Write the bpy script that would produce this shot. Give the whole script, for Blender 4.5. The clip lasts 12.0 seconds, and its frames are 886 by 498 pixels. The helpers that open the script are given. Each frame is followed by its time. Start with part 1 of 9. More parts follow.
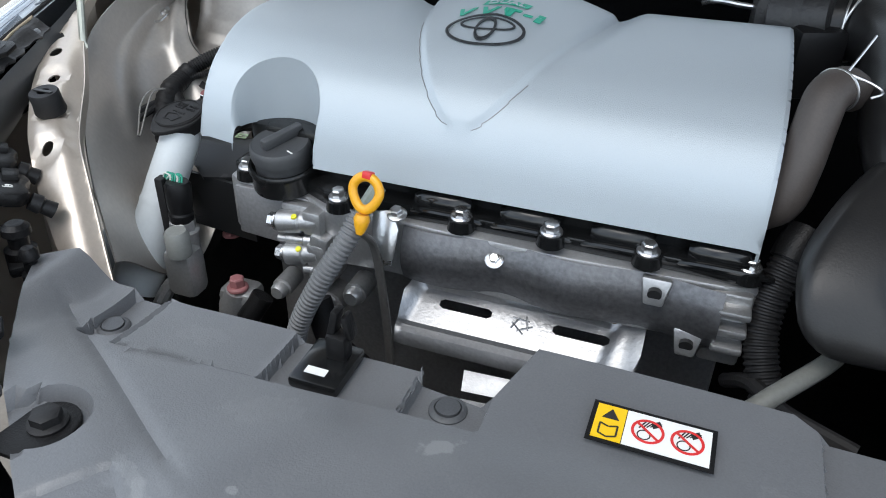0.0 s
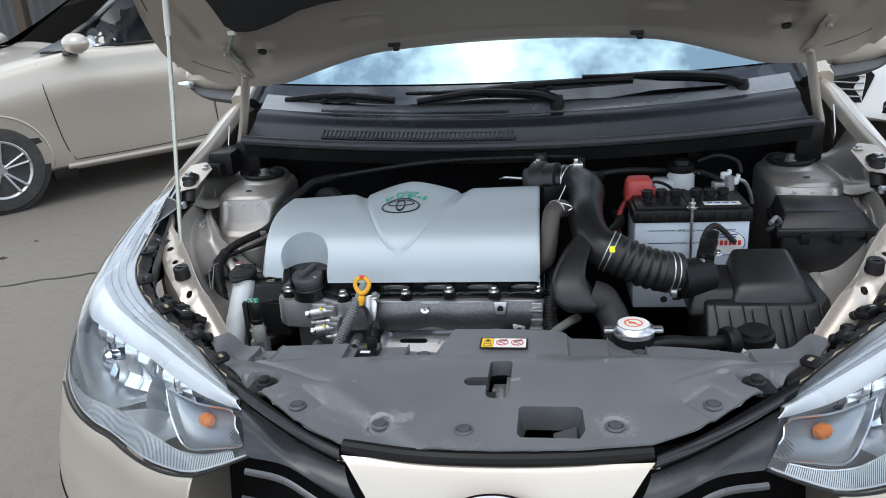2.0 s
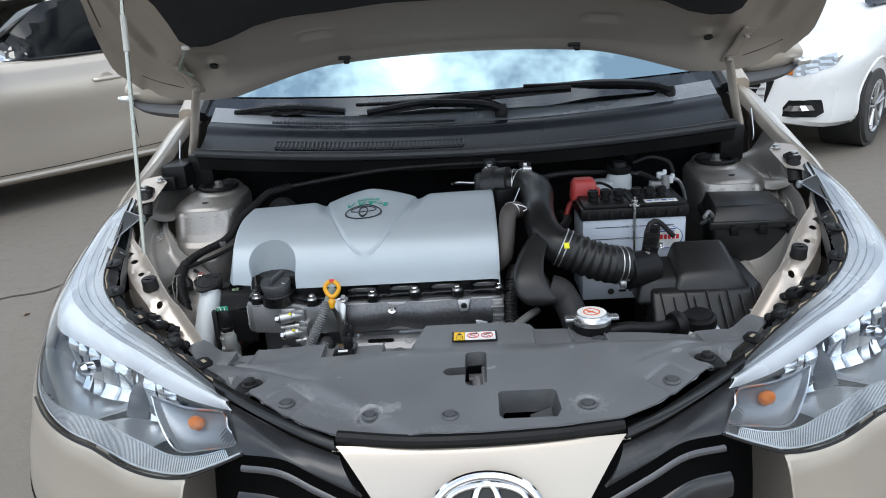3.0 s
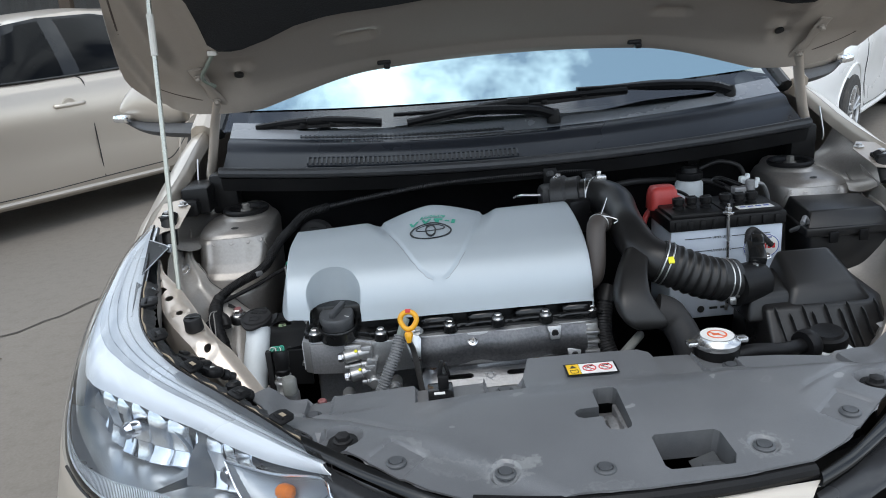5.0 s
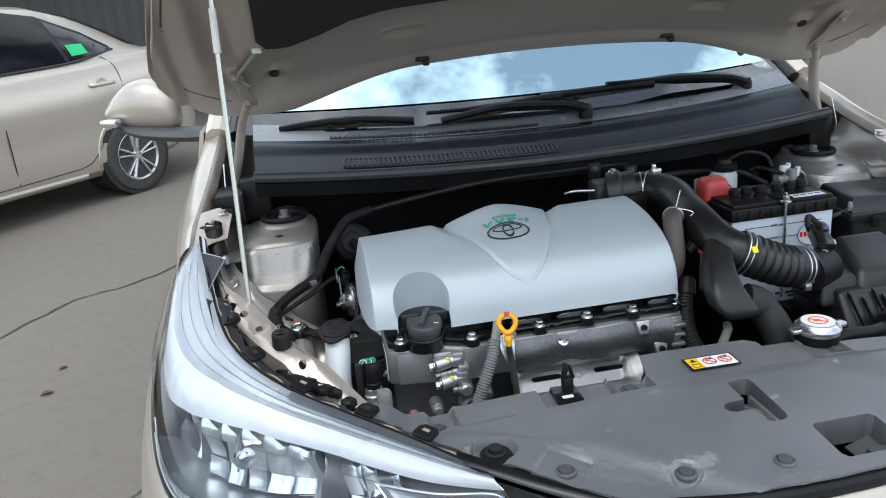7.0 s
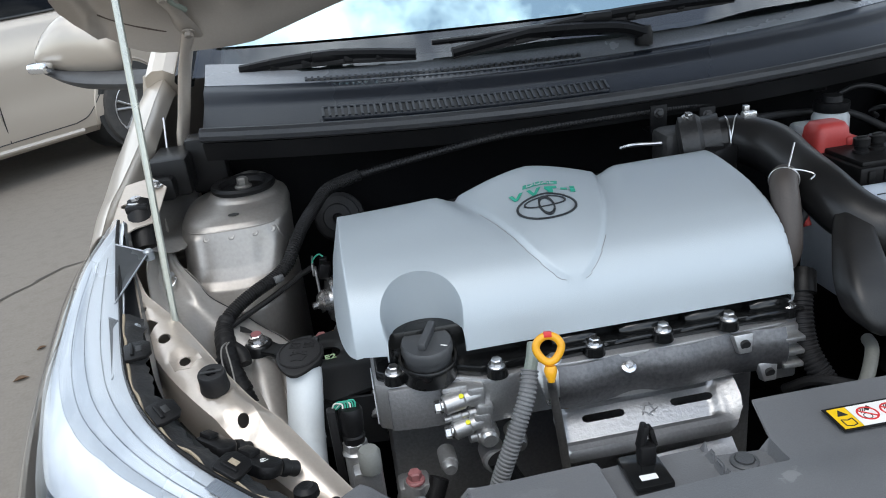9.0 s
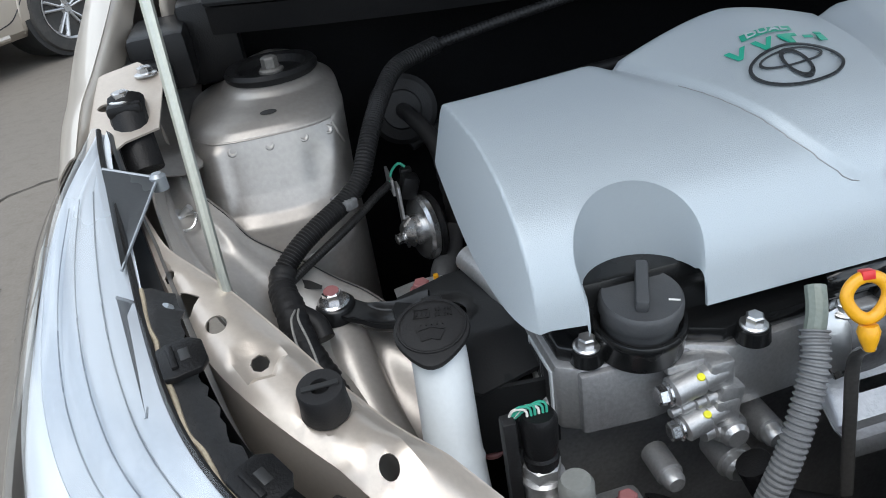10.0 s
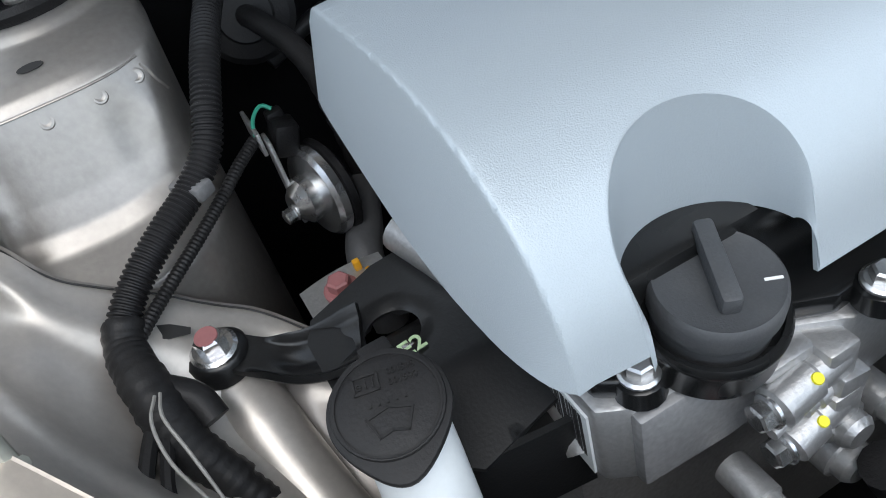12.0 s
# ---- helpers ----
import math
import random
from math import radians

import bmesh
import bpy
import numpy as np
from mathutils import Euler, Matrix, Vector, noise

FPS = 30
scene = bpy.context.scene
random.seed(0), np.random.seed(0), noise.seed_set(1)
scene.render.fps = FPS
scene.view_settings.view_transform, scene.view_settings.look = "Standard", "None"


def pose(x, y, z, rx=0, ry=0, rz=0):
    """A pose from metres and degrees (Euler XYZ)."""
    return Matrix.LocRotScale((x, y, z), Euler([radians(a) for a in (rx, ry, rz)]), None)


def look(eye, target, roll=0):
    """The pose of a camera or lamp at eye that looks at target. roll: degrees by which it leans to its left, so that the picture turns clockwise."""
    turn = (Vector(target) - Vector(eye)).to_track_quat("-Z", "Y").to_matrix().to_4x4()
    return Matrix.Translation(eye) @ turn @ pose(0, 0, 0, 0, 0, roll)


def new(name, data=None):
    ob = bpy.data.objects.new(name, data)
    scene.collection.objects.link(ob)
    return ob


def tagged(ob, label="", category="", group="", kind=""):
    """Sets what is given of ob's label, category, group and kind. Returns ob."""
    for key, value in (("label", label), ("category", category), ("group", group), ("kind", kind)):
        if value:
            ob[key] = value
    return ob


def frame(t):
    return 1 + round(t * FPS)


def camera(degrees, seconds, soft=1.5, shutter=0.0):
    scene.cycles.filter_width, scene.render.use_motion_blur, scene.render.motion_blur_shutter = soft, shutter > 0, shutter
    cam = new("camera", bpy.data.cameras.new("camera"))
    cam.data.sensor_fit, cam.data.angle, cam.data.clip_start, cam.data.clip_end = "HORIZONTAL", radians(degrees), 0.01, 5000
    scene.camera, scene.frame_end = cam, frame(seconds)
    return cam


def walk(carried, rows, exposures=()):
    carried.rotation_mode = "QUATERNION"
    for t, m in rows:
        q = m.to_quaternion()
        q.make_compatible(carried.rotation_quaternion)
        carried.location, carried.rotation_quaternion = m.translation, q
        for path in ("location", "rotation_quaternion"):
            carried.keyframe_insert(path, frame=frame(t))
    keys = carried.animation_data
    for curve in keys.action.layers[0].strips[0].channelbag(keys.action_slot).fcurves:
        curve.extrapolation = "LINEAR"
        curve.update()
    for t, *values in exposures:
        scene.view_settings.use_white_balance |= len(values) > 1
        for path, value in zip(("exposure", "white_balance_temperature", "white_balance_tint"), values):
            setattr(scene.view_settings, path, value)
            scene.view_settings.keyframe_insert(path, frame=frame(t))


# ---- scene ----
cam = camera(60.4, 12.0, soft=1.0)
PATH = [
    (0, (-0.011, -0.245, 1.168), (-0.572, 1.351, 0.101), 1.3),
    (0.5, (-0.019, -0.42, 1.231), (-0.521, 1.308, 0.358), -2.2),
    (1, (-0.016, -0.604, 1.309), (-0.284, 1.215, 0.521), -2.5),
    (1.5, (0.03, -0.814, 1.375), (-0.235, 1.042, 0.679), -3.2),
    (2, (0.071, -0.987, 1.376), (-0.199, 0.88, 0.714), -3.5),
    (2.5, (0.051, -1.07, 1.397), (-0.122, 0.816, 0.755), -3.3),
    (4.3, (-0.176, -1.044, 1.361), (-0.117, 0.84, 0.692), -4.8),
    (4.5, (-0.188, -0.981, 1.363), (-0.14, 0.916, 0.73), -5.1),
    (5, (-0.234, -0.892, 1.347), (-0.177, 1.014, 0.744), -4.6),
    (5.5, (-0.32, -0.846, 1.339), (-0.236, 1.052, 0.715), -4.4),
    (6, (-0.427, -0.825, 1.359), (-0.292, 1.071, 0.735), -5.7),
    (6.5, (-0.498, -0.831, 1.365), (-0.284, 1.06, 0.749), -6.0),
    (7, (-0.54, -0.814, 1.363), (-0.231, 1.06, 0.737), -4.7),
    (7.2, (-0.541, -0.811, 1.357), (-0.21, 1.055, 0.718), -4.5),
    (8.8, (-0.423, -0.479, 1.297), (-0.181, 1.374, 0.585), -6.1),
    (9, (-0.455, -0.424, 1.281), (-0.227, 1.415, 0.528), -6.5),
    (9.5, (-0.551, -0.237, 1.255), (-0.311, 1.563, 0.417), -8.6),
    (10, (-0.596, -0.066, 1.174), (-0.31, 1.641, 0.171), -9.2),
    (10.5, (-0.581, 0.129, 1.125), (-0.278, 1.706, -0.067), -12.2),
    (11, (-0.551, 0.249, 1.092), (-0.197, 1.717, -0.218), -15.3),
    (11.5, (-0.542, 0.254, 1.112), (-0.156, 1.674, -0.242), -16.4),
    (12, (-0.556, 0.173, 1.11), (-0.133, 1.605, -0.221), -17.5),
]
walk(cam, [(t, look(eye, target, roll)) for t, eye, target, roll in PATH], exposures=[(0, 0.68, 6400, 10), (1.5, 0.58, 6400, 10), (2.5, 0.48, 6400, 10), (4.5, 0.43, 6400, 10), (5.5, 0.54, 6400, 10), (7, 0.62, 6400, 10), (9.5, 0.66, 6400, 10), (10.5, 0.72, 6400, 10), (11.2, 0.86, 6400, 10), (12, 0.84, 6400, 10)])
from mathutils.geometry import delaunay_2d_cdt

# ---- world and light ----
world = bpy.data.worlds.new("sky")
scene.world = world
world.use_nodes = True
wn, wl = world.node_tree.nodes, world.node_tree.links
wn.clear()
sky = wn.new("ShaderNodeTexSky")
sky.sky_type, sky.sun_disc = "NISHITA", False
sky.sun_elevation, sky.sun_rotation = radians(58), radians(200)
coords = wn.new("ShaderNodeTexCoord")
cloud = wn.new("ShaderNodeTexNoise")
cloud.inputs["Scale"].default_value, cloud.inputs["Detail"].default_value = 3.2, 6.0
cloud.inputs["Roughness"].default_value = 0.55
ramp = wn.new("ShaderNodeValToRGB")
ramp.color_ramp.elements[0].position, ramp.color_ramp.elements[1].position = 0.44, 0.58
ramp.color_ramp.elements[0].color = (0.16, 0.16, 0.16, 1)
mixer = wn.new("ShaderNodeMix")
mixer.data_type = "RGBA"
mixer.inputs["B"].default_value = (12.0, 13.2, 14.2, 1)
wbg, wout = wn.new("ShaderNodeBackground"), wn.new("ShaderNodeOutputWorld")
wbg.inputs["Strength"].default_value = 0.12
wl.new(coords.outputs["Generated"], cloud.inputs["Vector"])
wl.new(cloud.outputs["Fac"], ramp.inputs["Fac"])
wl.new(ramp.outputs["Color"], mixer.inputs["Factor"])
wl.new(sky.outputs["Color"], mixer.inputs["A"])
wl.new(mixer.outputs["Result"], wbg.inputs["Color"])
wl.new(wbg.outputs["Background"], wout.inputs["Surface"])

sun_data = bpy.data.lights.new("sun", "SUN")
sun_data.energy, sun_data.angle, sun_data.color = 0.85, radians(36), (1.0, 0.97, 0.92)
sun_lamp = new("sun", sun_data)
sun_lamp.matrix_world = look((-1.0, -3.2, 8), (0, 0.2, 0.8))


# ---- materials ----
def material(name, color, rough=0.5, metal=0.0, vary=0.12, scale=40.0, bump=0.1, fine=400.0, dirt=0.0, dirt_color=(0.33, 0.29, 0.24),
             coat=0.0, flake=0.0, transmit=0.0, ior=1.5, rough_vary=0.12, bump_size=0.002, spec=0.5):
    """A surface with large and fine variation, relief and, if asked for, dust in patches."""
    m = bpy.data.materials.new(name)
    m.use_nodes = True
    n, l = m.node_tree.nodes, m.node_tree.links
    b = n["Principled BSDF"]
    tc = n.new("ShaderNodeTexCoord")
    big, small = n.new("ShaderNodeTexNoise"), n.new("ShaderNodeTexNoise")
    big.inputs["Scale"].default_value, big.inputs["Detail"].default_value = scale / 8, 5.0
    small.inputs["Scale"].default_value, small.inputs["Detail"].default_value = fine, 3.0
    for t in (big, small):
        l.new(tc.outputs["Object"], t.inputs["Vector"])
    both = n.new("ShaderNodeMath")
    both.operation = "ADD"
    l.new(big.outputs["Fac"], both.inputs[0])
    l.new(small.outputs["Fac"], both.inputs[1])
    shade = n.new("ShaderNodeMapRange")
    shade.inputs["From Min"].default_value, shade.inputs["From Max"].default_value = 0.6, 1.4
    shade.inputs["To Min"].default_value, shade.inputs["To Max"].default_value = 1 - vary, 1 + vary
    l.new(both.outputs["Value"], shade.inputs["Value"])
    tint = n.new("ShaderNodeMix")
    tint.data_type, tint.blend_type = "RGBA", "MULTIPLY"
    tint.inputs["Factor"].default_value = 1.0
    tint.inputs["A"].default_value = (*color, 1)
    l.new(shade.outputs["Result"], tint.inputs["B"])
    last = tint.outputs["Result"]
    rr = n.new("ShaderNodeMapRange")
    rr.inputs["From Min"].default_value, rr.inputs["From Max"].default_value = 0.3, 0.7
    rr.inputs["To Min"].default_value, rr.inputs["To Max"].default_value = max(0.02, rough - rough_vary), min(1, rough + rough_vary)
    l.new(big.outputs["Fac"], rr.inputs["Value"])
    rough_out = rr.outputs["Result"]
    if dirt > 0:
        spots = n.new("ShaderNodeTexNoise")
        spots.inputs["Scale"].default_value, spots.inputs["Detail"].default_value = 14.0, 8.0
        spots.inputs["Roughness"].default_value = 0.7
        l.new(tc.outputs["Object"], spots.inputs["Vector"])
        dm = n.new("ShaderNodeMapRange")
        dm.inputs["From Min"].default_value, dm.inputs["From Max"].default_value = 0.48, 0.75
        dm.inputs["To Min"].default_value, dm.inputs["To Max"].default_value = dirt * 0.25, dirt
        l.new(spots.outputs["Fac"], dm.inputs["Value"])
        dmix = n.new("ShaderNodeMix")
        dmix.data_type = "RGBA"
        dmix.inputs["B"].default_value = (*dirt_color, 1)
        l.new(dm.outputs["Result"], dmix.inputs["Factor"])
        l.new(last, dmix.inputs["A"])
        last = dmix.outputs["Result"]
        ra = n.new("ShaderNodeMath")
        ra.operation, ra.use_clamp = "MULTIPLY_ADD", True
        l.new(dm.outputs["Result"], ra.inputs[0])
        ra.inputs[1].default_value = 0.4
        l.new(rough_out, ra.inputs[2])
        rough_out = ra.outputs["Value"]
    l.new(last, b.inputs["Base Color"])
    l.new(rough_out, b.inputs["Roughness"])
    b.inputs["Metallic"].default_value = metal
    b.inputs["IOR"].default_value = ior
    b.inputs["Specular IOR Level"].default_value = spec
    b.inputs["Coat Weight"].default_value = coat
    b.inputs["Coat Roughness"].default_value = 0.04
    b.inputs["Transmission Weight"].default_value = transmit
    if bump > 0:
        bn = n.new("ShaderNodeBump")
        bn.inputs["Strength"].default_value, bn.inputs["Distance"].default_value = bump, bump_size
        l.new(small.outputs["Fac"], bn.inputs["Height"])
        l.new(bn.outputs["Normal"], b.inputs["Normal"])
    return m


M_COVER = material("cover_silver_plastic", (0.42, 0.465, 0.495), 0.42, 0.22, 0.04, 20, 0.40, 1250, bump_size=0.0007, rough_vary=0.05)
M_PAINT = material("champagne_paint", (0.50, 0.445, 0.38), 0.34, 0.5, 0.03, 8, 0.0, 900, coat=0.4, rough_vary=0.05)
M_INNER = material("champagne_inner_paint", (0.58, 0.51, 0.44), 0.34, 0.55, 0.06, 24, 0.05, 300, dirt=0.08, rough_vary=0.08)
# Inner paint with dust, its base darkened for shade and dark reflections.
M_TOWER = material("dusty_shaded_inner_paint", (0.37, 0.348, 0.325), 0.34, 0.75, 0.12, 20, 0.06, 200, dirt=0.12, rough_vary=0.10)
M_APRON = material("apron_champagne_paint", (0.52, 0.49, 0.455), 0.36, 0.55, 0.10, 20, 0.06, 200, dirt=0.10, rough_vary=0.10)
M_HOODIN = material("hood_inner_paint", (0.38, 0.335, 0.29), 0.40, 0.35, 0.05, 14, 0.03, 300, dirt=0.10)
M_PANEL = material("dusty_black_plastic", (0.046, 0.048, 0.052), 0.50, 0.0, 0.16, 30, 0.35, 700, dirt=0.22, dirt_color=(0.22, 0.22, 0.21), bump_size=0.0008)
M_BLACK = material("black_plastic", (0.0070, 0.0070, 0.0076), 0.42, 0.0, 0.2, 40, 0.2, 600, dirt=0.015, spec=0.2)
# Colour near zero: puts the deep shade of bay and grille into the surface.
M_DEEP = material("deep_shade_black", (0.0035, 0.0035, 0.004), 0.75, 0.0, 0.3, 30, 0.2, 300, spec=0.12)
M_GLOSSBLACK = material("glossy_black_plastic", (0.007, 0.0075, 0.008), 0.20, 0.0, 0.15, 40, 0.0, 500, dirt=0.015, spec=0.45)
M_RUBBER = material("black_rubber", (0.011, 0.011, 0.012), 0.55, 0.0, 0.15, 60, 0.15, 500, dirt=0.04, spec=0.3)
M_BROWNHOSE = material("dark_brown_rubber", (0.055, 0.045, 0.040), 0.55, 0.0, 0.15, 40, 0.15, 400, dirt=0.05)
M_CAST = material("cast_aluminium", (0.48, 0.48, 0.48), 0.42, 0.8, 0.15, 60, 0.35, 350, dirt=0.14, bump_size=0.001)
M_DULLCAST = material("dull_cast_aluminium", (0.27, 0.27, 0.275), 0.5, 0.6, 0.25, 60, 0.4, 250, dirt=0.15, bump_size=0.001)
M_STEEL = material("zinc_steel", (0.62, 0.62, 0.62), 0.28, 0.95, 0.08, 40, 0.1, 300, dirt=0.06)
M_SHIELD = material("aluminised_shield_sheet", (0.42, 0.425, 0.435), 0.40, 0.9, 0.14, 50, 0.2, 250, dirt=0.08)
M_CHROME = material("chrome", (0.75, 0.75, 0.76), 0.08, 1.0, 0.02, 30, 0.0, 300, rough_vary=0.04)
M_WHITEPL = material("milky_white_plastic", (0.60, 0.63, 0.64), 0.4, 0.0, 0.04, 20, 0.05, 300, dirt=0.04)
M_BATTERY = material("battery_grey_case", (0.50, 0.55, 0.62), 0.42, 0.0, 0.04, 30, 0.1, 500, dirt=0.05)
M_RED = material("red_plastic_cap", (0.42, 0.045, 0.04), 0.42, 0.0, 0.08, 30, 0.05, 300)
M_PINK = material("faded_red_paint", (0.32, 0.13, 0.13), 0.5, 0.0, 0.1, 60, 0.05, 300)
M_YELLOW = material("yellow_plastic", (0.75, 0.36, 0.015), 0.38, 0.0, 0.06, 60, 0.1, 300)
M_ORANGE = material("orange_lamp", (0.75, 0.20, 0.02), 0.25, 0.0, 0.05, 60, 0.0, 300)
M_GREEN = material("green_print", (0.02, 0.33, 0.22), 0.4, 0.0, 0.05, 60, 0.0, 300)
M_DARKPRINT = material("dark_print", (0.05, 0.055, 0.06), 0.3, 0.4, 0.05, 60, 0.0, 300)
M_LABELWHITE = material("white_label", (0.78, 0.77, 0.74), 0.4, 0.0, 0.03, 60, 0.0, 300, dirt=0.04)
M_LABELYELLOW = material("yellow_label", (0.80, 0.50, 0.01), 0.4, 0.0, 0.03, 60, 0.0, 300)
M_LABELRED = material("red_print", (0.60, 0.03, 0.03), 0.4, 0.0, 0.03, 60, 0.0, 300)
M_LABELBLUE = material("blue_print", (0.05, 0.09, 0.35), 0.4, 0.0, 0.03, 60, 0.0, 300)
M_INK = material("black_ink", (0.02, 0.02, 0.02), 0.5, 0.0, 0.03, 60, 0.0, 300)
M_DAUB = material("yellow_paint_mark", (0.75, 0.70, 0.02), 0.5, 0.0, 0.03, 60, 0.0, 300)
M_PALEGREEN = material("pale_green_crayon", (0.45, 0.60, 0.36), 0.8, 0.0, 0.1, 60, 0.0, 300)
M_TEAL = material("teal_wire_sheath", (0.03, 0.30, 0.20), 0.5, 0.0, 0.1, 60, 0.0, 300)
M_ROD = material("pale_zinc_rod", (0.50, 0.50, 0.44), 0.32, 0.8, 0.08, 40, 0.05, 200)
M_SLEEVE = material("pale_sleeve", (0.62, 0.60, 0.55), 0.4, 0.0, 0.04, 40, 0.0, 200)
M_FELT = material("black_felt", (0.012, 0.012, 0.013), 0.95, 0.0, 0.25, 30, 0.6, 300, bump_size=0.003)
M_TYRE = material("tyre_rubber", (0.03, 0.03, 0.03), 0.8, 0.0, 0.15, 30, 0.3, 200, dirt=0.15)
M_DUCT = material("satin_black_duct", (0.0095, 0.0095, 0.010), 0.34, 0.0, 0.15, 20, 0.08, 500, dirt=0.03, spec=0.4)
M_WHEEL = material("wheel_silver", (0.50, 0.50, 0.50), 0.3, 0.7, 0.05, 30, 0.0, 200)
M_WHITE = material("white_paint", (0.80, 0.80, 0.79), 0.25, 0.0, 0.02, 8, 0.0, 300, coat=0.6)
M_REFLECT = material("lamp_reflector", (0.80, 0.82, 0.84), 0.20, 1.0, 0.03, 30, 0.0, 300, rough_vary=0.04)
M_BROW = material("lamp_brow_silver", (0.70, 0.735, 0.77), 0.26, 0.3, 0.04, 30, 0.05, 300)
M_LAMPGREY = material("lamp_satin_grey", (0.33, 0.35, 0.37), 0.32, 0.6, 0.06, 30, 0.05, 300)
M_LIGHTGUIDE = material("white_light_guide", (0.86, 0.89, 0.92), 0.25, 0.1, 0.02, 30, 0.0, 300, coat=0.5)
M_DASH = material("dashboard_dark", (0.03, 0.03, 0.032), 0.7, 0.0, 0.1, 30, 0.1, 300)
M_WALL = material("grey_fence_sheet", (0.12, 0.12, 0.12), 0.6, 0.0, 0.3, 6, 0.2, 60)


def glass(name, tint, rough=0.0, ior=1.5, sheen=(1, 1, 1)):
    """Thin glass: clear with a gloss on its face."""
    m = bpy.data.materials.new(name)
    m.use_nodes = True
    n, l = m.node_tree.nodes, m.node_tree.links
    n.remove(n["Principled BSDF"])
    fres, mix = n.new("ShaderNodeFresnel"), n.new("ShaderNodeMixShader")
    fres.inputs["IOR"].default_value = ior
    tr, gl = n.new("ShaderNodeBsdfTransparent"), n.new("ShaderNodeBsdfGlossy")
    tr.inputs["Color"].default_value = (*tint, 1)
    gl.inputs["Roughness"].default_value = rough
    gl.inputs["Color"].default_value = (*sheen, 1)
    l.new(fres.outputs["Fac"], mix.inputs["Fac"])
    l.new(tr.outputs["BSDF"], mix.inputs[1])
    l.new(gl.outputs["BSDF"], mix.inputs[2])
    l.new(mix.outputs["Shader"], n["Material Output"].inputs["Surface"])
    return m




def stained(m, stains, tone):
    """Lays dried-water and dust marks of given shape over a material: rows (x, y, half length, half width, turn, strength, rim)."""
    n, l = m.node_tree.nodes, m.node_tree.links
    b = n["Principled BSDF"]
    last = b.inputs["Base Color"].links[0].from_socket
    tc, wob = n.new("ShaderNodeTexCoord"), n.new("ShaderNodeTexNoise")
    wob.inputs["Scale"].default_value, wob.inputs["Detail"].default_value = 110.0, 7.0
    l.new(tc.outputs["Object"], wob.inputs["Vector"])
    for x, y, a, c, turn, strength, rim in stains:
        mp, ln, add, mask = n.new("ShaderNodeMapping"), n.new("ShaderNodeVectorMath"), n.new("ShaderNodeMath"), n.new("ShaderNodeValToRGB")
        mp.vector_type = "TEXTURE"
        mp.inputs["Location"].default_value = (x, y, 0)
        mp.inputs["Rotation"].default_value = (0, 0, radians(turn))
        mp.inputs["Scale"].default_value = (a, c, 1)
        ln.operation, add.operation = "LENGTH", "MULTIPLY_ADD"
        l.new(tc.outputs["Object"], mp.inputs["Vector"])
        l.new(mp.outputs["Vector"], ln.inputs[0])
        l.new(wob.outputs["Fac"], add.inputs[0])
        add.inputs[1].default_value = 2.4
        l.new(ln.outputs["Value"], add.inputs[2])
        e = mask.color_ramp.elements
        inner = strength * (0.25 if rim else 1.0)
        e[0].position, e[0].color = 0.0, (inner, inner, inner, 1)
        e[1].position, e[1].color = 1.0, (0, 0, 0, 1)
        for pos, val in ((0.72, inner), (0.84, strength), (0.90, strength * 0.4), (0.94, 0.0)):
            q = e.new(pos)
            q.color = (val, val, val, 1)
        half = n.new("ShaderNodeMath")
        half.operation = "MULTIPLY"
        half.inputs[1].default_value = 0.41
        l.new(add.outputs["Value"], half.inputs[0])
        l.new(half.outputs["Value"], mask.inputs["Fac"])
        mx = n.new("ShaderNodeMix")
        mx.data_type = "RGBA"
        mx.inputs["B"].default_value = (*tone, 1)
        l.new(mask.outputs["Color"], mx.inputs["Factor"])
        l.new(last, mx.inputs["A"])
        last = mx.outputs["Result"]
    l.new(last, b.inputs["Base Color"])
    return m


M_PANELTOP = stained(material("dusty_black_panel_plastic", (0.118, 0.121, 0.127), 0.36, 0.0, 0.16, 30, 0.30, 700, spec=0.58, dirt=0.15, dirt_color=(0.24, 0.24, 0.235), bump_size=0.0008),
                     [(-0.150, -0.106, 0.030, 0.020, 12, 0.35, True), (-0.128, -0.099, 0.018, 0.010, 20, 0.50, False), (-0.215, -0.085, 0.060, 0.014, -24, 0.22, True), (-0.255, -0.045, 0.030, 0.005, -50, 0.20, False), (-0.280, -0.020, 0.022, 0.005, -30, 0.18, False), (-0.045, -0.158, 0.030, 0.010, 0, 0.25, True),
                      (0.157, -0.108, 0.026, 0.024, 0, 0.35, True), (0.343, 0.055, 0.034, 0.024, 0, 0.10, False), (-0.236, 0.055, 0.028, 0.014, 8, 0.10, False), (-0.118, 0.060, 0.012, 0.007, 30, 0.5, False),
                      (0.076, 0.095, 0.012, 0.009, 0, 0.15, True), (0.024, -0.003, 0.010, 0.004, 20, 0.7, False), (0.157, 0.052, 0.007, 0.004, 70, 0.8, False), (-0.215, -0.012, 0.004, 0.003, 0, 0.5, False),
                      (0.22, 0.02, 0.008, 0.006, 0, 0.2, True), (0.045, 0.075, 0.006, 0.003, 0, 0.3, False), (0.318, 0.018, 0.010, 0.005, 30, 0.6, False), (0.23, 0.155, 0.020, 0.008, 0, 0.35, False), (-0.33, 0.12, 0.02, 0.012, 0, 0.1, False)], (0.26, 0.265, 0.26))
M_WINDSHIELD = glass("windshield_glass", (0.45, 0.50, 0.50), 0.0, 1.9)
M_FILM = glass("sun_film_glass", (0.06, 0.07, 0.075), 0.0, 13.0, (0.74, 0.97, 1.0))
M_LENS = glass("headlight_lens", (0.90, 0.92, 0.94), 0.02)
M_CARGLASS = glass("tinted_car_glass", (0.07, 0.075, 0.075), 0.0, 1.22)


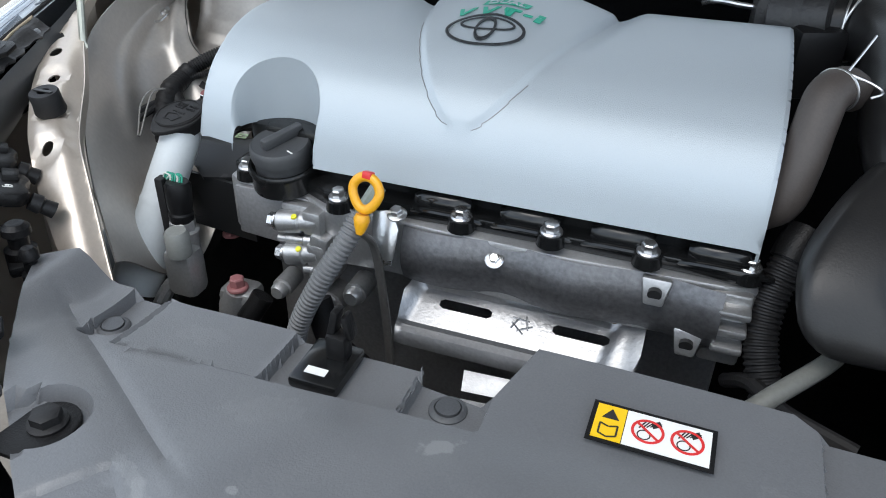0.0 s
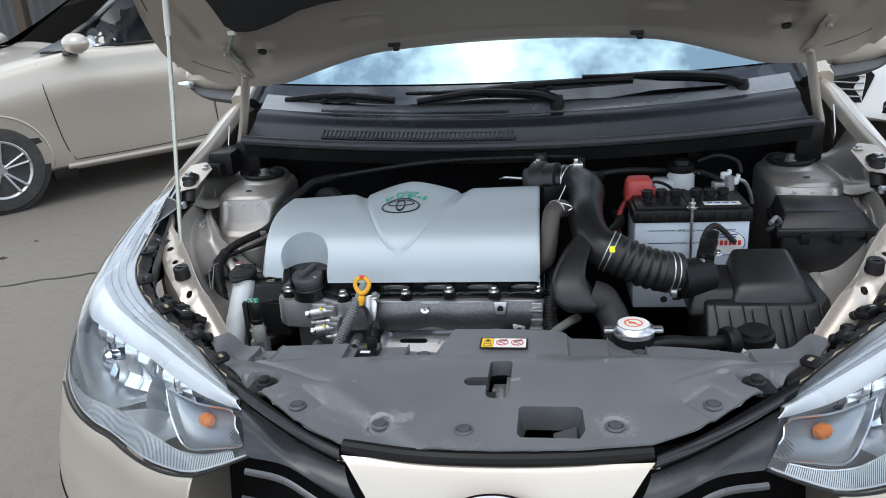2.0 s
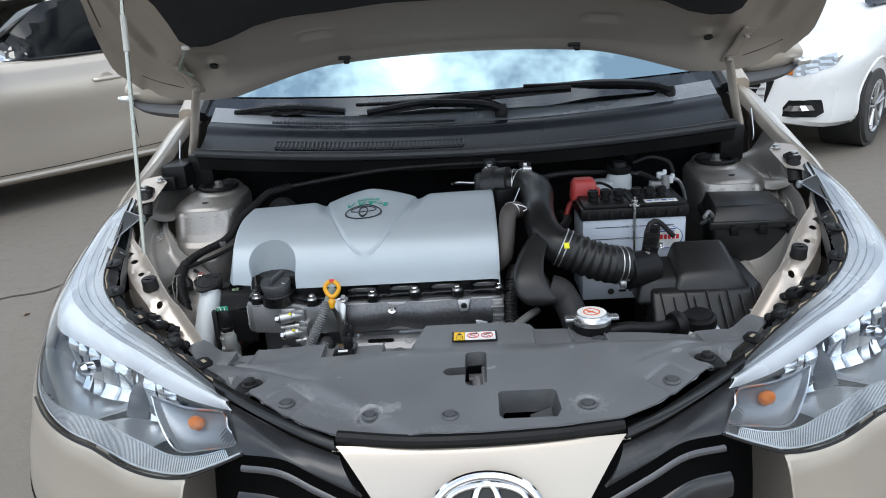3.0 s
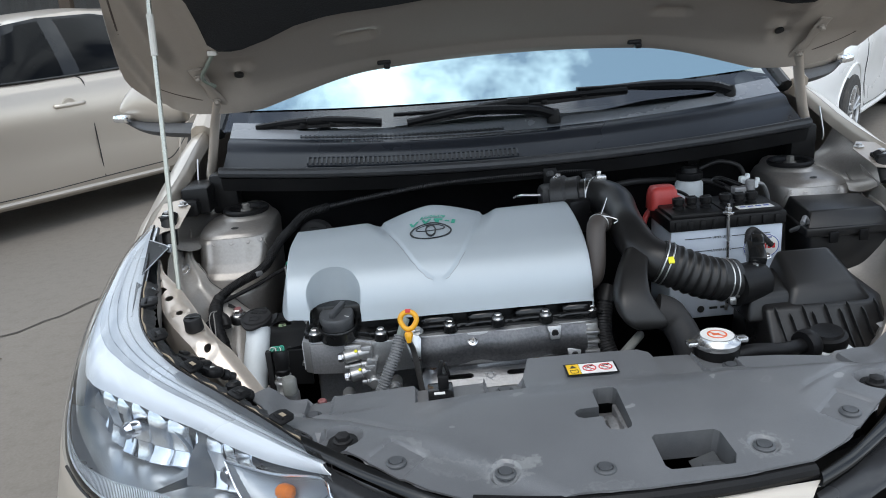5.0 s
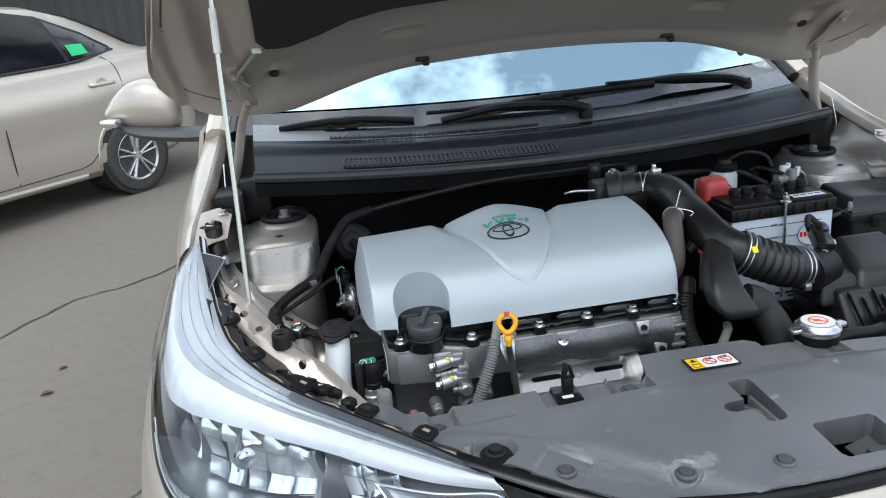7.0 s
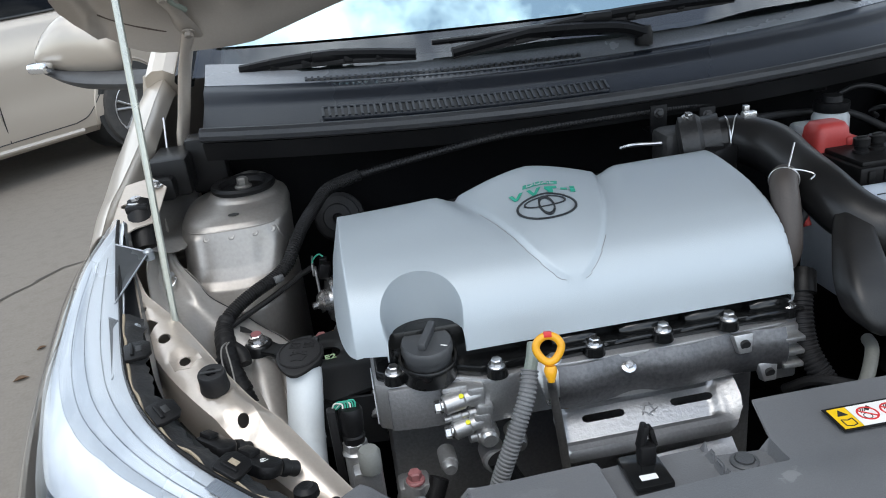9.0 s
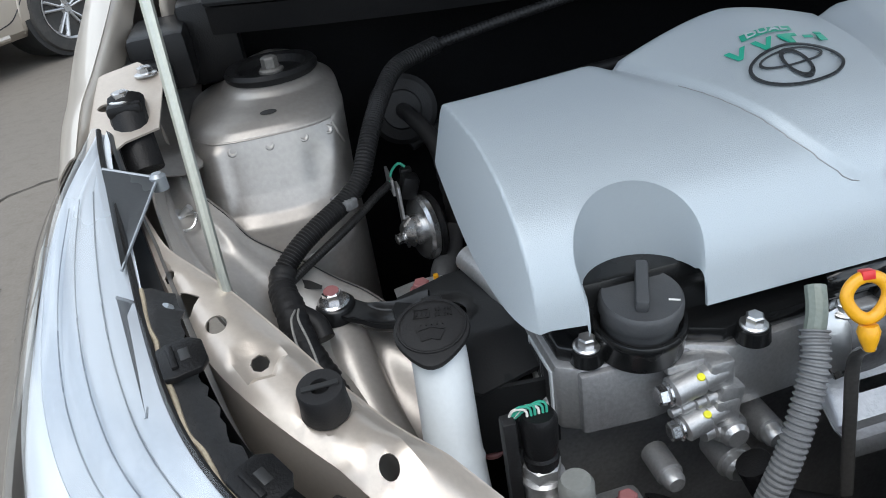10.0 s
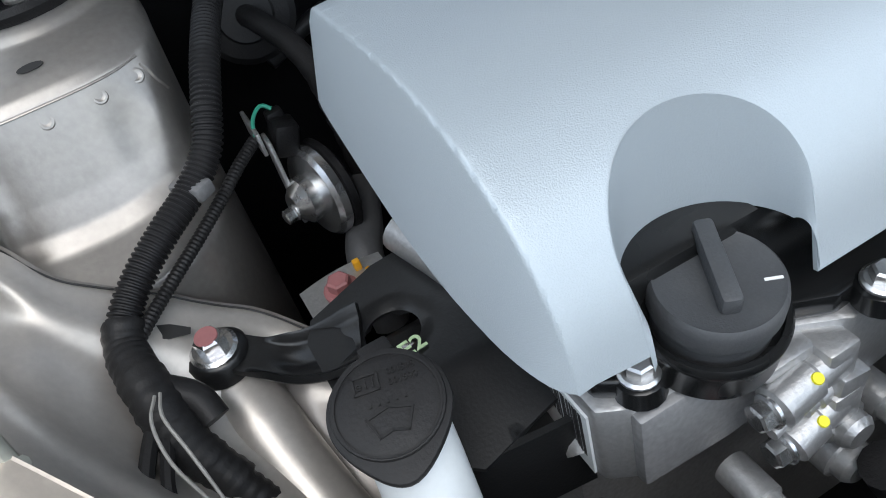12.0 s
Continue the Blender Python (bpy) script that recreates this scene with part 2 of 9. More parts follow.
# ---- building helpers ----
BASE = {}


def thing(name, base, label, category, group="", kind=""):
    """An Empty at a thing's base, which parents its parts."""
    ob = new(name)
    ob.empty_display_size = 0.05
    ob.location = base
    BASE[ob.name] = Vector(base)
    return tagged(ob, label, category, group, kind)


def finish(bm, angle=35.0):
    bmesh.ops.recalc_face_normals(bm, faces=bm.faces[:])
    for f in bm.faces:
        f.smooth = True
    limit = radians(angle)
    for e in bm.edges:
        e.smooth = len(e.link_faces) == 2 and e.calc_face_angle(0.0) < limit


def part(name, bm, mat, parent, label="", angle=35.0):
    """Links a bmesh, built in world metres, as one mesh under a thing or a part."""
    finish(bm, angle)
    base = BASE[parent.name]
    bm.transform(Matrix.Translation(-base))
    me = bpy.data.meshes.new(name)
    bm.to_mesh(me)
    bm.free()
    me.materials.append(mat)
    ob = new(name, me)
    ob.parent = parent
    BASE[ob.name] = base
    if label:
        tagged(ob, label)
    return ob


def solo(name, bm, mat, base, label, category, group="", kind="", angle=35.0):
    """A thing that is one mesh."""
    finish(bm, angle)
    bm.transform(Matrix.Translation(-Vector(base)))
    me = bpy.data.meshes.new(name)
    bm.to_mesh(me)
    bm.free()
    me.materials.append(mat)
    ob = new(name, me)
    ob.location = base
    BASE[ob.name] = Vector(base)
    return tagged(ob, label, category, group, kind)


def B():
    return bmesh.new()


def put(bm, other, m=None):
    """Adds one bmesh to another."""
    me = bpy.data.meshes.new("t")
    if m is not None:
        other.transform(m)
    other.to_mesh(me)
    other.free()
    bm.from_mesh(me)
    bpy.data.meshes.remove(me)
    return bm


def box(bm, c, s, bevel=0.0, m=None, seg=2):
    o = bmesh.new()
    bmesh.ops.create_cube(o, size=1.0, matrix=Matrix.Diagonal((*s, 1)))
    if bevel > 0:
        bmesh.ops.bevel(o, geom=o.edges[:] + o.verts[:], offset=bevel, segments=seg, affect="EDGES", profile=0.5)
    mm = Matrix.Translation(c) @ m if m is not None else Matrix.Translation(c)
    return put(bm, o, mm)


def axis_matrix(p0, p1):
    d = Vector(p1) - Vector(p0)
    return Matrix.Translation(p0) @ d.to_track_quat("Z", "Y").to_matrix().to_4x4()


def lathe(bm, p0, p1, profile, seg=24):
    """A turned shape: profile rows (radius, share of the way from p0 to p1)."""
    m, h = axis_matrix(p0, p1), (Vector(p1) - Vector(p0)).length
    rings = []
    for r, t in profile:
        rings.append([m @ Vector((r * math.cos(2 * math.pi * k / seg), r * math.sin(2 * math.pi * k / seg), t * h)) for k in range(seg)])
    return loft(bm, rings)


def cyl(bm, p0, p1, r, r1=None, seg=20, bevel=0.0):
    r1 = r if r1 is None else r1
    h = (Vector(p1) - Vector(p0)).length
    if bevel > 0:
        k = bevel / h
        return lathe(bm, p0, p1, [(r - bevel, 0), (r, k), (r1, 1 - k), (r1 - bevel, 1)], seg)
    return lathe(bm, p0, p1, [(r, 0), (r1, 1)], seg)


def loft(bm, rings, caps=True, close=True):
    vs = [[bm.verts.new(p) for p in ring] for ring in rings]
    n = len(vs[0])
    for a, b in zip(vs, vs[1:]):
        for k in range(n if close else n - 1):
            j = (k + 1) % n
            bm.faces.new((a[k], a[j], b[j], b[k]))
    if caps and close:
        bm.faces.new(list(reversed(vs[0])))
        bm.faces.new(vs[-1])
    return bm


def spline(points, n):
    """Points evenly along a smooth curve through the given ones."""
    p = [Vector(q) for q in points]
    p = [2 * p[0] - p[1]] + p + [2 * p[-1] - p[-2]]
    dense = []
    for i in range(1, len(p) - 2):
        for k in range(16):
            t = k / 16
            dense.append(0.5 * (2 * p[i] + (p[i + 1] - p[i - 1]) * t + (2 * p[i - 1] - 5 * p[i] + 4 * p[i + 1] - p[i + 2]) * t * t
                                + (3 * p[i] - p[i - 1] - 3 * p[i + 1] + p[i + 2]) * t ** 3))
    dense.append(p[-2])
    run = [0.0]
    for a, b in zip(dense, dense[1:]):
        run.append(run[-1] + (b - a).length)
    out, j = [], 0
    for k in range(n):
        s = run[-1] * k / (n - 1)
        while j < len(run) - 2 and run[j + 1] < s:
            j += 1
        f = (s - run[j]) / max(1e-9, run[j + 1] - run[j])
        out.append(dense[j].lerp(dense[j + 1], min(1, f)))
    return out


def frames_along(path):
    """Side and up at each point of a path, turning as little as can be."""
    tang = [(path[min(i + 1, len(path) - 1)] - path[max(i - 1, 0)]).normalized() for i in range(len(path))]
    up = Vector((0, 0, 1)) if abs(tang[0].z) < 0.9 else Vector((0, 1, 0))
    out = []
    for t in tang:
        side = t.cross(up).normalized()
        up = side.cross(t).normalized()
        out.append((side, up))
    return out


def tube(bm, points, r, n=40, seg=12, squash=1.0, radius=None, smooth=True):
    """A round or oval hose along a smooth curve; radius(share, index) scales it on the way."""
    path = spline(points, n) if smooth else [Vector(p) for p in points]
    rings = []
    for i, (p, (s, u)) in enumerate(zip(path, frames_along(path))):
        q = r * (radius(i / (len(path) - 1), i) if radius else 1.0)
        rings.append([p + s * q * math.cos(2 * math.pi * k / seg) + u * q * squash * math.sin(2 * math.pi * k / seg) for k in range(seg)])
    return loft(bm, rings)


def corrugated(bm, points, r, length, pitch=0.005, depth=0.14, seg=14):
    """A ribbed loom tube."""
    n = int(length / pitch) * 4 + 1
    wave = (1.0, 1.0, 1.0 - depth, 1.0 - depth)
    return tube(bm, points, r, n, seg, radius=lambda t, i: wave[i % 4])


def inside(p, poly):
    hit, j = False, len(poly) - 1
    for i in range(len(poly)):
        (x0, y0), (x1, y1) = poly[i][:2], poly[j][:2]
        if (y0 > p[1]) != (y1 > p[1]) and p[0] < (x1 - x0) * (p[1] - y0) / (y1 - y0) + x0:
            hit = not hit
        j = i
    return hit


def resample(poly, step):
    out = []
    for i, a in enumerate(poly):
        b = poly[(i + 1) % len(poly)]
        n = max(1, round(math.hypot(b[0] - a[0], b[1] - a[1]) / step))
        out += [(a[0] + (b[0] - a[0]) * k / n, a[1] + (b[1] - a[1]) * k / n) for k in range(n)]
    return out


def sheet(bm, outline, holes, shape, step, thick, extra=()):
    """A plate cut to an outline with holes, laid over shape(u, v) and given thickness downwards."""
    outer = resample(outline, step)
    loops = [outer] + [resample(h, min(step, 0.006)) for h in holes]
    pts, edges = [], []
    for lp in loops:
        k = len(pts)
        pts += [Vector(p) for p in lp]
        edges += [(k + i, k + (i + 1) % len(lp)) for i in range(len(lp))]
    x0, x1 = min(p[0] for p in outer), max(p[0] for p in outer)
    y0, y1 = min(p[1] for p in outer), max(p[1] for p in outer)
    nx, ny = int((x1 - x0) / step) + 1, int((y1 - y0) / step) + 1
    for i in range(nx + 1):
        for j in range(ny + 1):
            q = (x0 + step * (i + 0.5 * (j % 2)), y0 + step * j)
            if inside(q, outer) and not any(inside(q, h) for h in loops[1:]):
                if min(math.hypot(q[0] - p[0], q[1] - p[1]) for lp in loops for p in lp) > step * 0.45:
                    pts.append(Vector(q))
    pts += [Vector(p) for p in extra]
    vs, _, faces, _, _, _ = delaunay_2d_cdt(pts, edges, [], 0, 1e-6)
    o = bmesh.new()
    ov = [o.verts.new(shape(v[0], v[1])) for v in vs]
    for f in faces:
        c = sum((vs[i] for i in f), Vector((0, 0))) / len(f)
        if inside(c, outer) and not any(inside(c, h) for h in loops[1:]):
            try:
                o.faces.new([ov[i] for i in f])
            except ValueError:
                pass
    bmesh.ops.delete(o, geom=[v for v in o.verts if not v.link_faces], context="VERTS")
    bmesh.ops.recalc_face_normals(o, faces=o.faces[:])
    if sum(f.normal.z for f in o.faces) < 0:
        bmesh.ops.reverse_faces(o, faces=o.faces[:])
    if thick > 0:
        o.normal_update()
        faces, rims = o.faces[:], [e for e in o.edges if len(e.link_faces) == 1]
        low = {v: o.verts.new(v.co - v.normal * thick) for v in o.verts[:]}
        for f in faces:
            o.faces.new([low[v] for v in reversed(f.verts)])
        for e in rims:
            a, b = e.verts
            o.faces.new((a, b, low[b], low[a]))
    return put(bm, o)


def surface(bm, nu, nv, shape, thick=0.0):
    """A grid over shape(u, v), u and v from 0 to 1."""
    o = bmesh.new()
    vs = [[o.verts.new(shape(i / nu, j / nv)) for j in range(nv + 1)] for i in range(nu + 1)]
    for i in range(nu):
        for j in range(nv):
            o.faces.new((vs[i][j], vs[i + 1][j], vs[i + 1][j + 1], vs[i][j + 1]))
    if thick:
        bmesh.ops.recalc_face_normals(o, faces=o.faces[:])
        bmesh.ops.solidify(o, geom=o.faces[:], thickness=thick)
    return put(bm, o)


def prism(bm, outline, depth, m, bevel=0.0):
    """An outline in the plane of m, extruded by depth along its z."""
    o = bmesh.new()
    f = o.faces.new([o.verts.new((p[0], p[1], 0)) for p in outline])
    bmesh.ops.recalc_face_normals(o, faces=[f])
    ext = bmesh.ops.extrude_face_region(o, geom=[f])
    bmesh.ops.translate(o, verts=[v for v in ext["geom"] if isinstance(v, bmesh.types.BMVert)], vec=(0, 0, depth))
    bmesh.ops.recalc_face_normals(o, faces=o.faces[:])
    if bevel > 0:
        bmesh.ops.bevel(o, geom=o.edges[:], offset=bevel, segments=2, affect="EDGES", profile=0.5)
    return put(bm, o, m)


def hexbolt(bm, p, n, r=0.007, h=0.007, flange=1.55):
    """A flanged hexagon bolt head at p, pointing along n."""
    p, n = Vector(p), Vector(n).normalized()
    lathe(bm, p, p + n * h * 0.3, [(r * flange, 0), (r * flange, 0.6), (r * flange * 0.85, 1)], 18)
    lathe(bm, p + n * h * 0.25, p + n * h, [(r, 0), (r, 0.85), (r * 0.8, 1)], 6)
    return bm


def disc(c, r, n=20, sx=1.0, sy=1.0, turn=0.0):
    return [(c[0] + r * sx * math.cos(2 * math.pi * k / n + turn), c[1] + r * sy * math.sin(2 * math.pi * k / n + turn)) for k in range(n)]


def ease(a, b, x):
    t = min(1.0, max(0.0, (x - a) / (b - a)))
    return t * t * (3 - 2 * t)


def along(points, x):
    """Straight-line lookup in rows (x, value, ...)."""
    if x <= points[0][0]:
        return points[0][1:]
    for a, b in zip(points, points[1:]):
        if x <= b[0]:
            t = (x - a[0]) / (b[0] - a[0])
            return tuple(p + (q - p) * t for p, q in zip(a[1:], b[1:]))
    return points[-1][1:]


def plane(origin, xdir, ydir):
    """The pose whose x and y run along two directions."""
    x = Vector(xdir).normalized()
    z = x.cross(Vector(ydir)).normalized()
    y = z.cross(x)
    return Matrix(((x.x, y.x, z.x, origin[0]), (x.y, y.y, z.y, origin[1]), (x.z, y.z, z.z, origin[2]), (0, 0, 0, 1)))


# ---- ground ----
def concrete():
    m = material("yard_concrete", (0.178, 0.157, 0.132), 0.8, 0.0, 0.16, 3.0, 0.3, 90, dirt=0.40, dirt_color=(0.105, 0.090, 0.073), bump_size=0.003)
    return m


bm = B()
surface(bm, 24, 24, lambda u, v: (-60 + 120 * u, -60 + 120 * v, 0))
solo("ground", bm, concrete(), (0, 0, 0), "grey-brown concrete yard with hairline cracks and dust", "ground", kind="structure")
M_CRACK = material("dark_crack", (0.07, 0.062, 0.052), 0.9, 0.0, 0.2, 30, 0.0, 100)


def crack(points, width):
    rnd = random.Random(5)
    path = [p + Vector((rnd.uniform(-1, 1), rnd.uniform(-1, 1), 0)) * width * 1.2 for p in spline([(*p, 0.004) for p in points], 60)]
    bm = B()
    vs = []
    for p, (s, u) in zip(path, frames_along(path)):
        w = width * rnd.uniform(0.4, 1.3) / 2
        vs.append((bm.verts.new(p + s * w), bm.verts.new(p - s * w)))
    for a, b in zip(vs, vs[1:]):
        bm.faces.new((a[0], a[1], b[1], b[0]))
    solo("ground_crack", bm, M_CRACK, (path[0].x, path[0].y, 0.0), "thin dark jagged crack in the concrete", "crack", "cracks in the yard", kind="structure")


crack([(-4.2, 1.9), (-2.9, 2.35), (-2.19, 2.69), (-1.87, 3.2), (-1.53, 3.43), (-0.9, 4.3)], 0.016)
crack([(-1.32, 0.92), (-1.27, 1.18), (-1.12, 1.42)], 0.006)


# ---- own car: body shell ----
def mirror_x(bm):
    bmesh.ops.scale(bm, vec=(-1, 1, 1), verts=bm.verts[:])
    bmesh.ops.reverse_faces(bm, faces=bm.faces[:])
    return bm


car = thing("car_body", (0, 0.9, 0.0), "champagne-painted saloon car body with raised hood, parked on concrete", "car")

# Fender rails: pressed channels with holes along the top, inside each fender.
RAIL_OUT = [(-0.455, 0.135), (-0.478, 0.149), (-0.511, 0.171), (-0.587, 0.228), (-0.643, 0.288), (-0.686, 0.350), (-0.708, 0.41), (-0.718, 0.445), (-0.725, 0.475), (-0.731, 0.50)]
RAIL_IN = [(-0.428, 0.157), (-0.449, 0.168), (-0.474, 0.182), (-0.537, 0.241), (-0.579, 0.282), (-0.606, 0.318), (-0.637, 0.364), (-0.671, 0.408), (-0.694, 0.436), (-0.712, 0.460), (-0.727, 0.498)]


def rail_z(x, y):
    return 0.8635 + 0.343 * (y - 0.269) - 0.62 * max(0.0, 0.262 - y)


def rail(side):
    out, inn = spline([(*p, 0) for p in RAIL_OUT], 161), spline([(*p, 0) for p in RAIL_IN], 161)
    outline = [(p.x, p.y) for p in out[::2]] + [(p.x, p.y) for p in reversed(inn[::2])]
    holes = [disc((-0.709, 0.428), 0.0042, 12), disc((-0.680, 0.376), 0.0072, 16), disc((-0.656, 0.343), 0.0065, 8), disc((-0.593, 0.257), 0.0060, 16),
             [(-0.711, 0.399), (-0.702, 0.411), (-0.689, 0.402), (-0.697, 0.390)]]

    def shape(x, y):
        d = min(math.hypot(x - cx, y - cy) for cx, cy in ((-0.656, 0.343), (-0.591, 0.254), (-0.621, 0.298)))
        mid = min((Vector((x, y, 0)) - p).length for p in inn + out)
        return (x, y, rail_z(x, y) - 0.0045 * (1 - ease(0.0115, 0.0165, d)) - 0.005 * (1 - ease(0.0, 0.010, mid)) - 0.012 * (1 - ease(0.0, 0.022, min((Vector((x, y, 0)) - p).length for p in inn[::3]))) * (1 - ease(0.34, 0.42, y)))

    bm = B()
    sheet(bm, outline, holes, shape, 0.006, 0.0015)
    for edge, drop, lean in ((inn, 0.013, 0.002), (out, 0.05, -0.004)):
        surface(bm, 80, 4, lambda u, v: (edge[round(u * 160)].x + lean * v, edge[round(u * 160)].y,
                                         rail_z(*edge[round(u * 160)].xy) - 0.0052 - (0.012 * (1 - ease(0.34, 0.42, edge[round(u * 160)].y)) if lean > 0 else 0.0) - drop * v), 0.0015)
    if side > 0:
        mirror_x(bm)
    return part("fender_rail", bm, M_INNER, car, "champagne pressed-steel rail with punched holes")


def hood_stop(side):
    c = Vector((0.621 * side, 0.298, rail_z(0, 0.298) - 0.004))
    bm = B()
    lathe(bm, c, c + Vector((0, -0.004, 0.023)), [(0.0145, 0), (0.0155, 0.1), (0.0145, 0.5), (0.0145, 0.92), (0.0135, 1.0), (0.006, 1.0), (0.005, 0.7)], 28)
    o = thing("hood_stop", c, "black rubber hood stop with a slotted top on the fender rail", "rubber stop", "hood stops")
    part("stop_body", bm, M_RUBBER, o)
    bm = B()
    box(bm, c + Vector((0, -0.0042, 0.0236)), (0.022, 0.004, 0.001))
    part("slot", bm, M_INK, o)


for s in (-1, 1):
    rail(s)
    hood_stop(s)


# Strut towers and inner fenders.
# Rows: share of the way down, height, centre x and y, half width, half depth to the front, squareness.
TOWER = ((0.0, 0.954, -0.610, 0.757, 0.030, 0.030, 2.0), (0.04, 0.953, -0.610, 0.757, 0.046, 0.046, 2.0), (0.07, 0.949, -0.610, 0.757, 0.052, 0.052, 2.0), (0.11, 0.944, -0.611, 0.757, 0.056, 0.057, 2.0),
         (0.15, 0.941, -0.613, 0.757, 0.062, 0.066, 2.1), (0.19, 0.938, -0.616, 0.757, 0.070, 0.078, 2.3), (0.23, 0.934, -0.620, 0.757, 0.075, 0.090, 2.6), (0.27, 0.929, -0.624, 0.757, 0.079, 0.098, 3.0),
         (0.31, 0.923, -0.625, 0.757, 0.081, 0.103, 3.4), (0.35, 0.914, -0.626, 0.757, 0.081, 0.106, 3.6), (0.45, 0.893, -0.627, 0.757, 0.081, 0.113, 3.6), (0.55, 0.872, -0.628, 0.757, 0.081, 0.121, 3.6),
         (0.64, 0.854, -0.629, 0.757, 0.081, 0.130, 3.6), (0.69, 0.844, -0.630, 0.757, 0.082, 0.140, 3.4), (0.74, 0.835, -0.631, 0.757, 0.083, 0.162, 3.2), (0.78, 0.827, -0.632, 0.757, 0.084, 0.182, 3.2), (0.82, 0.80, -0.632, 0.757, 0.084, 0.184, 3.2), (1.0, 0.58, -0.632, 0.757, 0.084, 0.184, 3.2))


def tower_point(u, v):
    a = 2 * math.pi * u
    z, cx, cy, rx, ry, p = along(TOWER, v)
    k = (abs(math.cos(a)) ** p + abs(math.sin(a)) ** p) ** (-1 / p)
    front = max(0.0, -math.sin(a))
    face = front * ease(0.30, 0.36, v) * (1 - ease(0.70, 0.80, v))
    x = cx + rx * k * math.cos(a)
    y = cy + (ry if math.sin(a) < 0 else 0.10) * k * math.sin(a)
    rim = x + 0.30 * max(0.0, 0.875 - z)
    y -= face * (0.008 * ease(-0.668, -0.684, rim) + 0.0075 * math.exp(-(((x + 0.563) / 0.011) ** 2 + ((z - 0.888) / 0.022) ** 2)) - 0.004 * math.exp(-(((x + 0.588) / 0.014) ** 2 + ((z - 0.880) / 0.03) ** 2)))
    return Vector((x, y, z + 0.0012 * math.sin(5 * a) * ease(0.3, 0.6, v)))


def tower_at(x, v):
    """The point on the tower's front face at a given x."""
    best = min(range(241), key=lambda i: abs(tower_point(0.5 + 0.5 * i / 240, v).x - x))
    return tower_point(0.5 + 0.5 * best / 240, v)


def tower(side):
    bm = B()
    surface(bm, 128, 110, tower_point)
    bmesh.ops.remove_doubles(bm, verts=bm.verts[:], dist=1e-5)
    if side > 0:
        mirror_x(bm)
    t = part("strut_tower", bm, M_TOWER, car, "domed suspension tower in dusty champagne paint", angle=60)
    cx, cy = -0.610 * -side, 0.757
    bm = B()
    lathe(bm, (cx, cy, 0.949), (cx, cy, 0.966), [(0.043, 0), (0.049, 0.35), (0.050, 0.6), (0.047, 0.85), (0.038, 0.75), (0.032, 0.35), (0.014, 0.35)], 40)
    part("strut_plate", bm, M_BLACK, t, "black rusty-edged strut mount plate")
    bm = B()
    hexbolt(bm, (cx, cy, 0.954), (0, 0, 1), 0.009, 0.017, 1.5)
    part("strut_nut", bm, material("rusty_nut", (0.20, 0.19, 0.175), 0.5, 0.6, 0.25, 60, 0.2, 300), t, "rusty centre nut")
    # folded seam across the front of the dome, with weld dimples below it
    bm = B()
    tube(bm, [tower_at(-0.700 + 0.0152 * k, 0.315) + Vector((0, -0.0004, 0.0004)) for k in range(10)], 0.0013, 50, 6, 0.6)
    part("weld_seam", mirror_x(bm) if side > 0 else bm, M_TOWER, t)
    bm = B()
    tube(bm, [tower_at(-0.5635 + 0.002 * k, 0.335 + 0.028 * k) + Vector((0, -0.0006, 0)) for k in range(5)], 0.0014, 24, 6, 0.6)
    part("fold_line", mirror_x(bm) if side > 0 else bm, M_TOWER, t)
    for x in (-0.664, -0.628, -0.594, -0.569):
        p = tower_at(x, 0.352)
        n = Vector((0.1 * (x + 0.62) / 0.05, -0.86, 0.5)).normalized()
        bm = B()
        lathe(bm, p - n * 0.001, p + n * 0.0004, [(0.0052, 0), (0.0046, 0.8), (0.0034, 1), (0.001, 0.3)], 16)
        part("weld_dimple", mirror_x(bm) if side > 0 else bm, M_TOWER, t)
    bm = B()
    p = tower_at(-0.622, 0.20)
    prism(bm, disc((0, 0), 0.0032, 14, 2.6, 0.9), 0.0006, plane(p + Vector((0, -0.0005, 0.0008)), (1, 0, 0), (0, 0.9, 0.5)))
    part("drain_slot", mirror_x(bm) if side > 0 else bm, M_INK, t)


APRON_IN = spline([(-0.738, 0.76, 0.930), (-0.714, 0.66, 0.896), (-0.698, 0.628, 0.884), (-0.680, 0.603, 0.872), (-0.666, 0.587, 0.855), (-0.643, 0.577, 0.838), (-0.620, 0.571, 0.822), (-0.598, 0.564, 0.803), (-0.572, 0.553, 0.786), (-0.548, 0.528, 0.770)], 101)
APRON_OUT = spline([(-0.756, 0.74, 0.950), (-0.738, 0.62, 0.925), (-0.726, 0.54, 0.918), (-0.708, 0.465, 0.900), (-0.682, 0.41, 0.878), (-0.655, 0.375, 0.862), (-0.626, 0.34, 0.848), (-0.592, 0.30, 0.830), (-0.552, 0.26, 0.806), (-0.500, 0.215, 0.768)], 101)


def apron_point(u, v):
    """Between the foot of the tower (v 0) and the fender rail (v 1), u running forward."""
    k = round(u * 100)
    p = APRON_IN[k].lerp(APRON_OUT[k], v)
    dip = 0.030 + 0.030 * ease(0.50, 0.70, u) + 0.045 * ease(0.78, 0.92, u)
    z = -dip * math.sin(math.pi * v) ** 1.3 + 0.0055 * math.exp(-((v - 0.16) / 0.055) ** 2) * ease(0.1, 0.25, u) - 0.003 * (1 - ease(0.0, 0.04, v))
    z += 0.007 * math.exp(-((v - 0.62 - 0.25 * (u - 0.4)) / 0.07) ** 2) * ease(0.12, 0.3, u) * (1 - ease(0.62, 0.8, u))
    z += 0.0035 * math.sin(21 * u + 5 * v) * math.exp(-((v - 0.4) / 0.2) ** 2)
    return p + Vector((0.15 * z, 0, z))


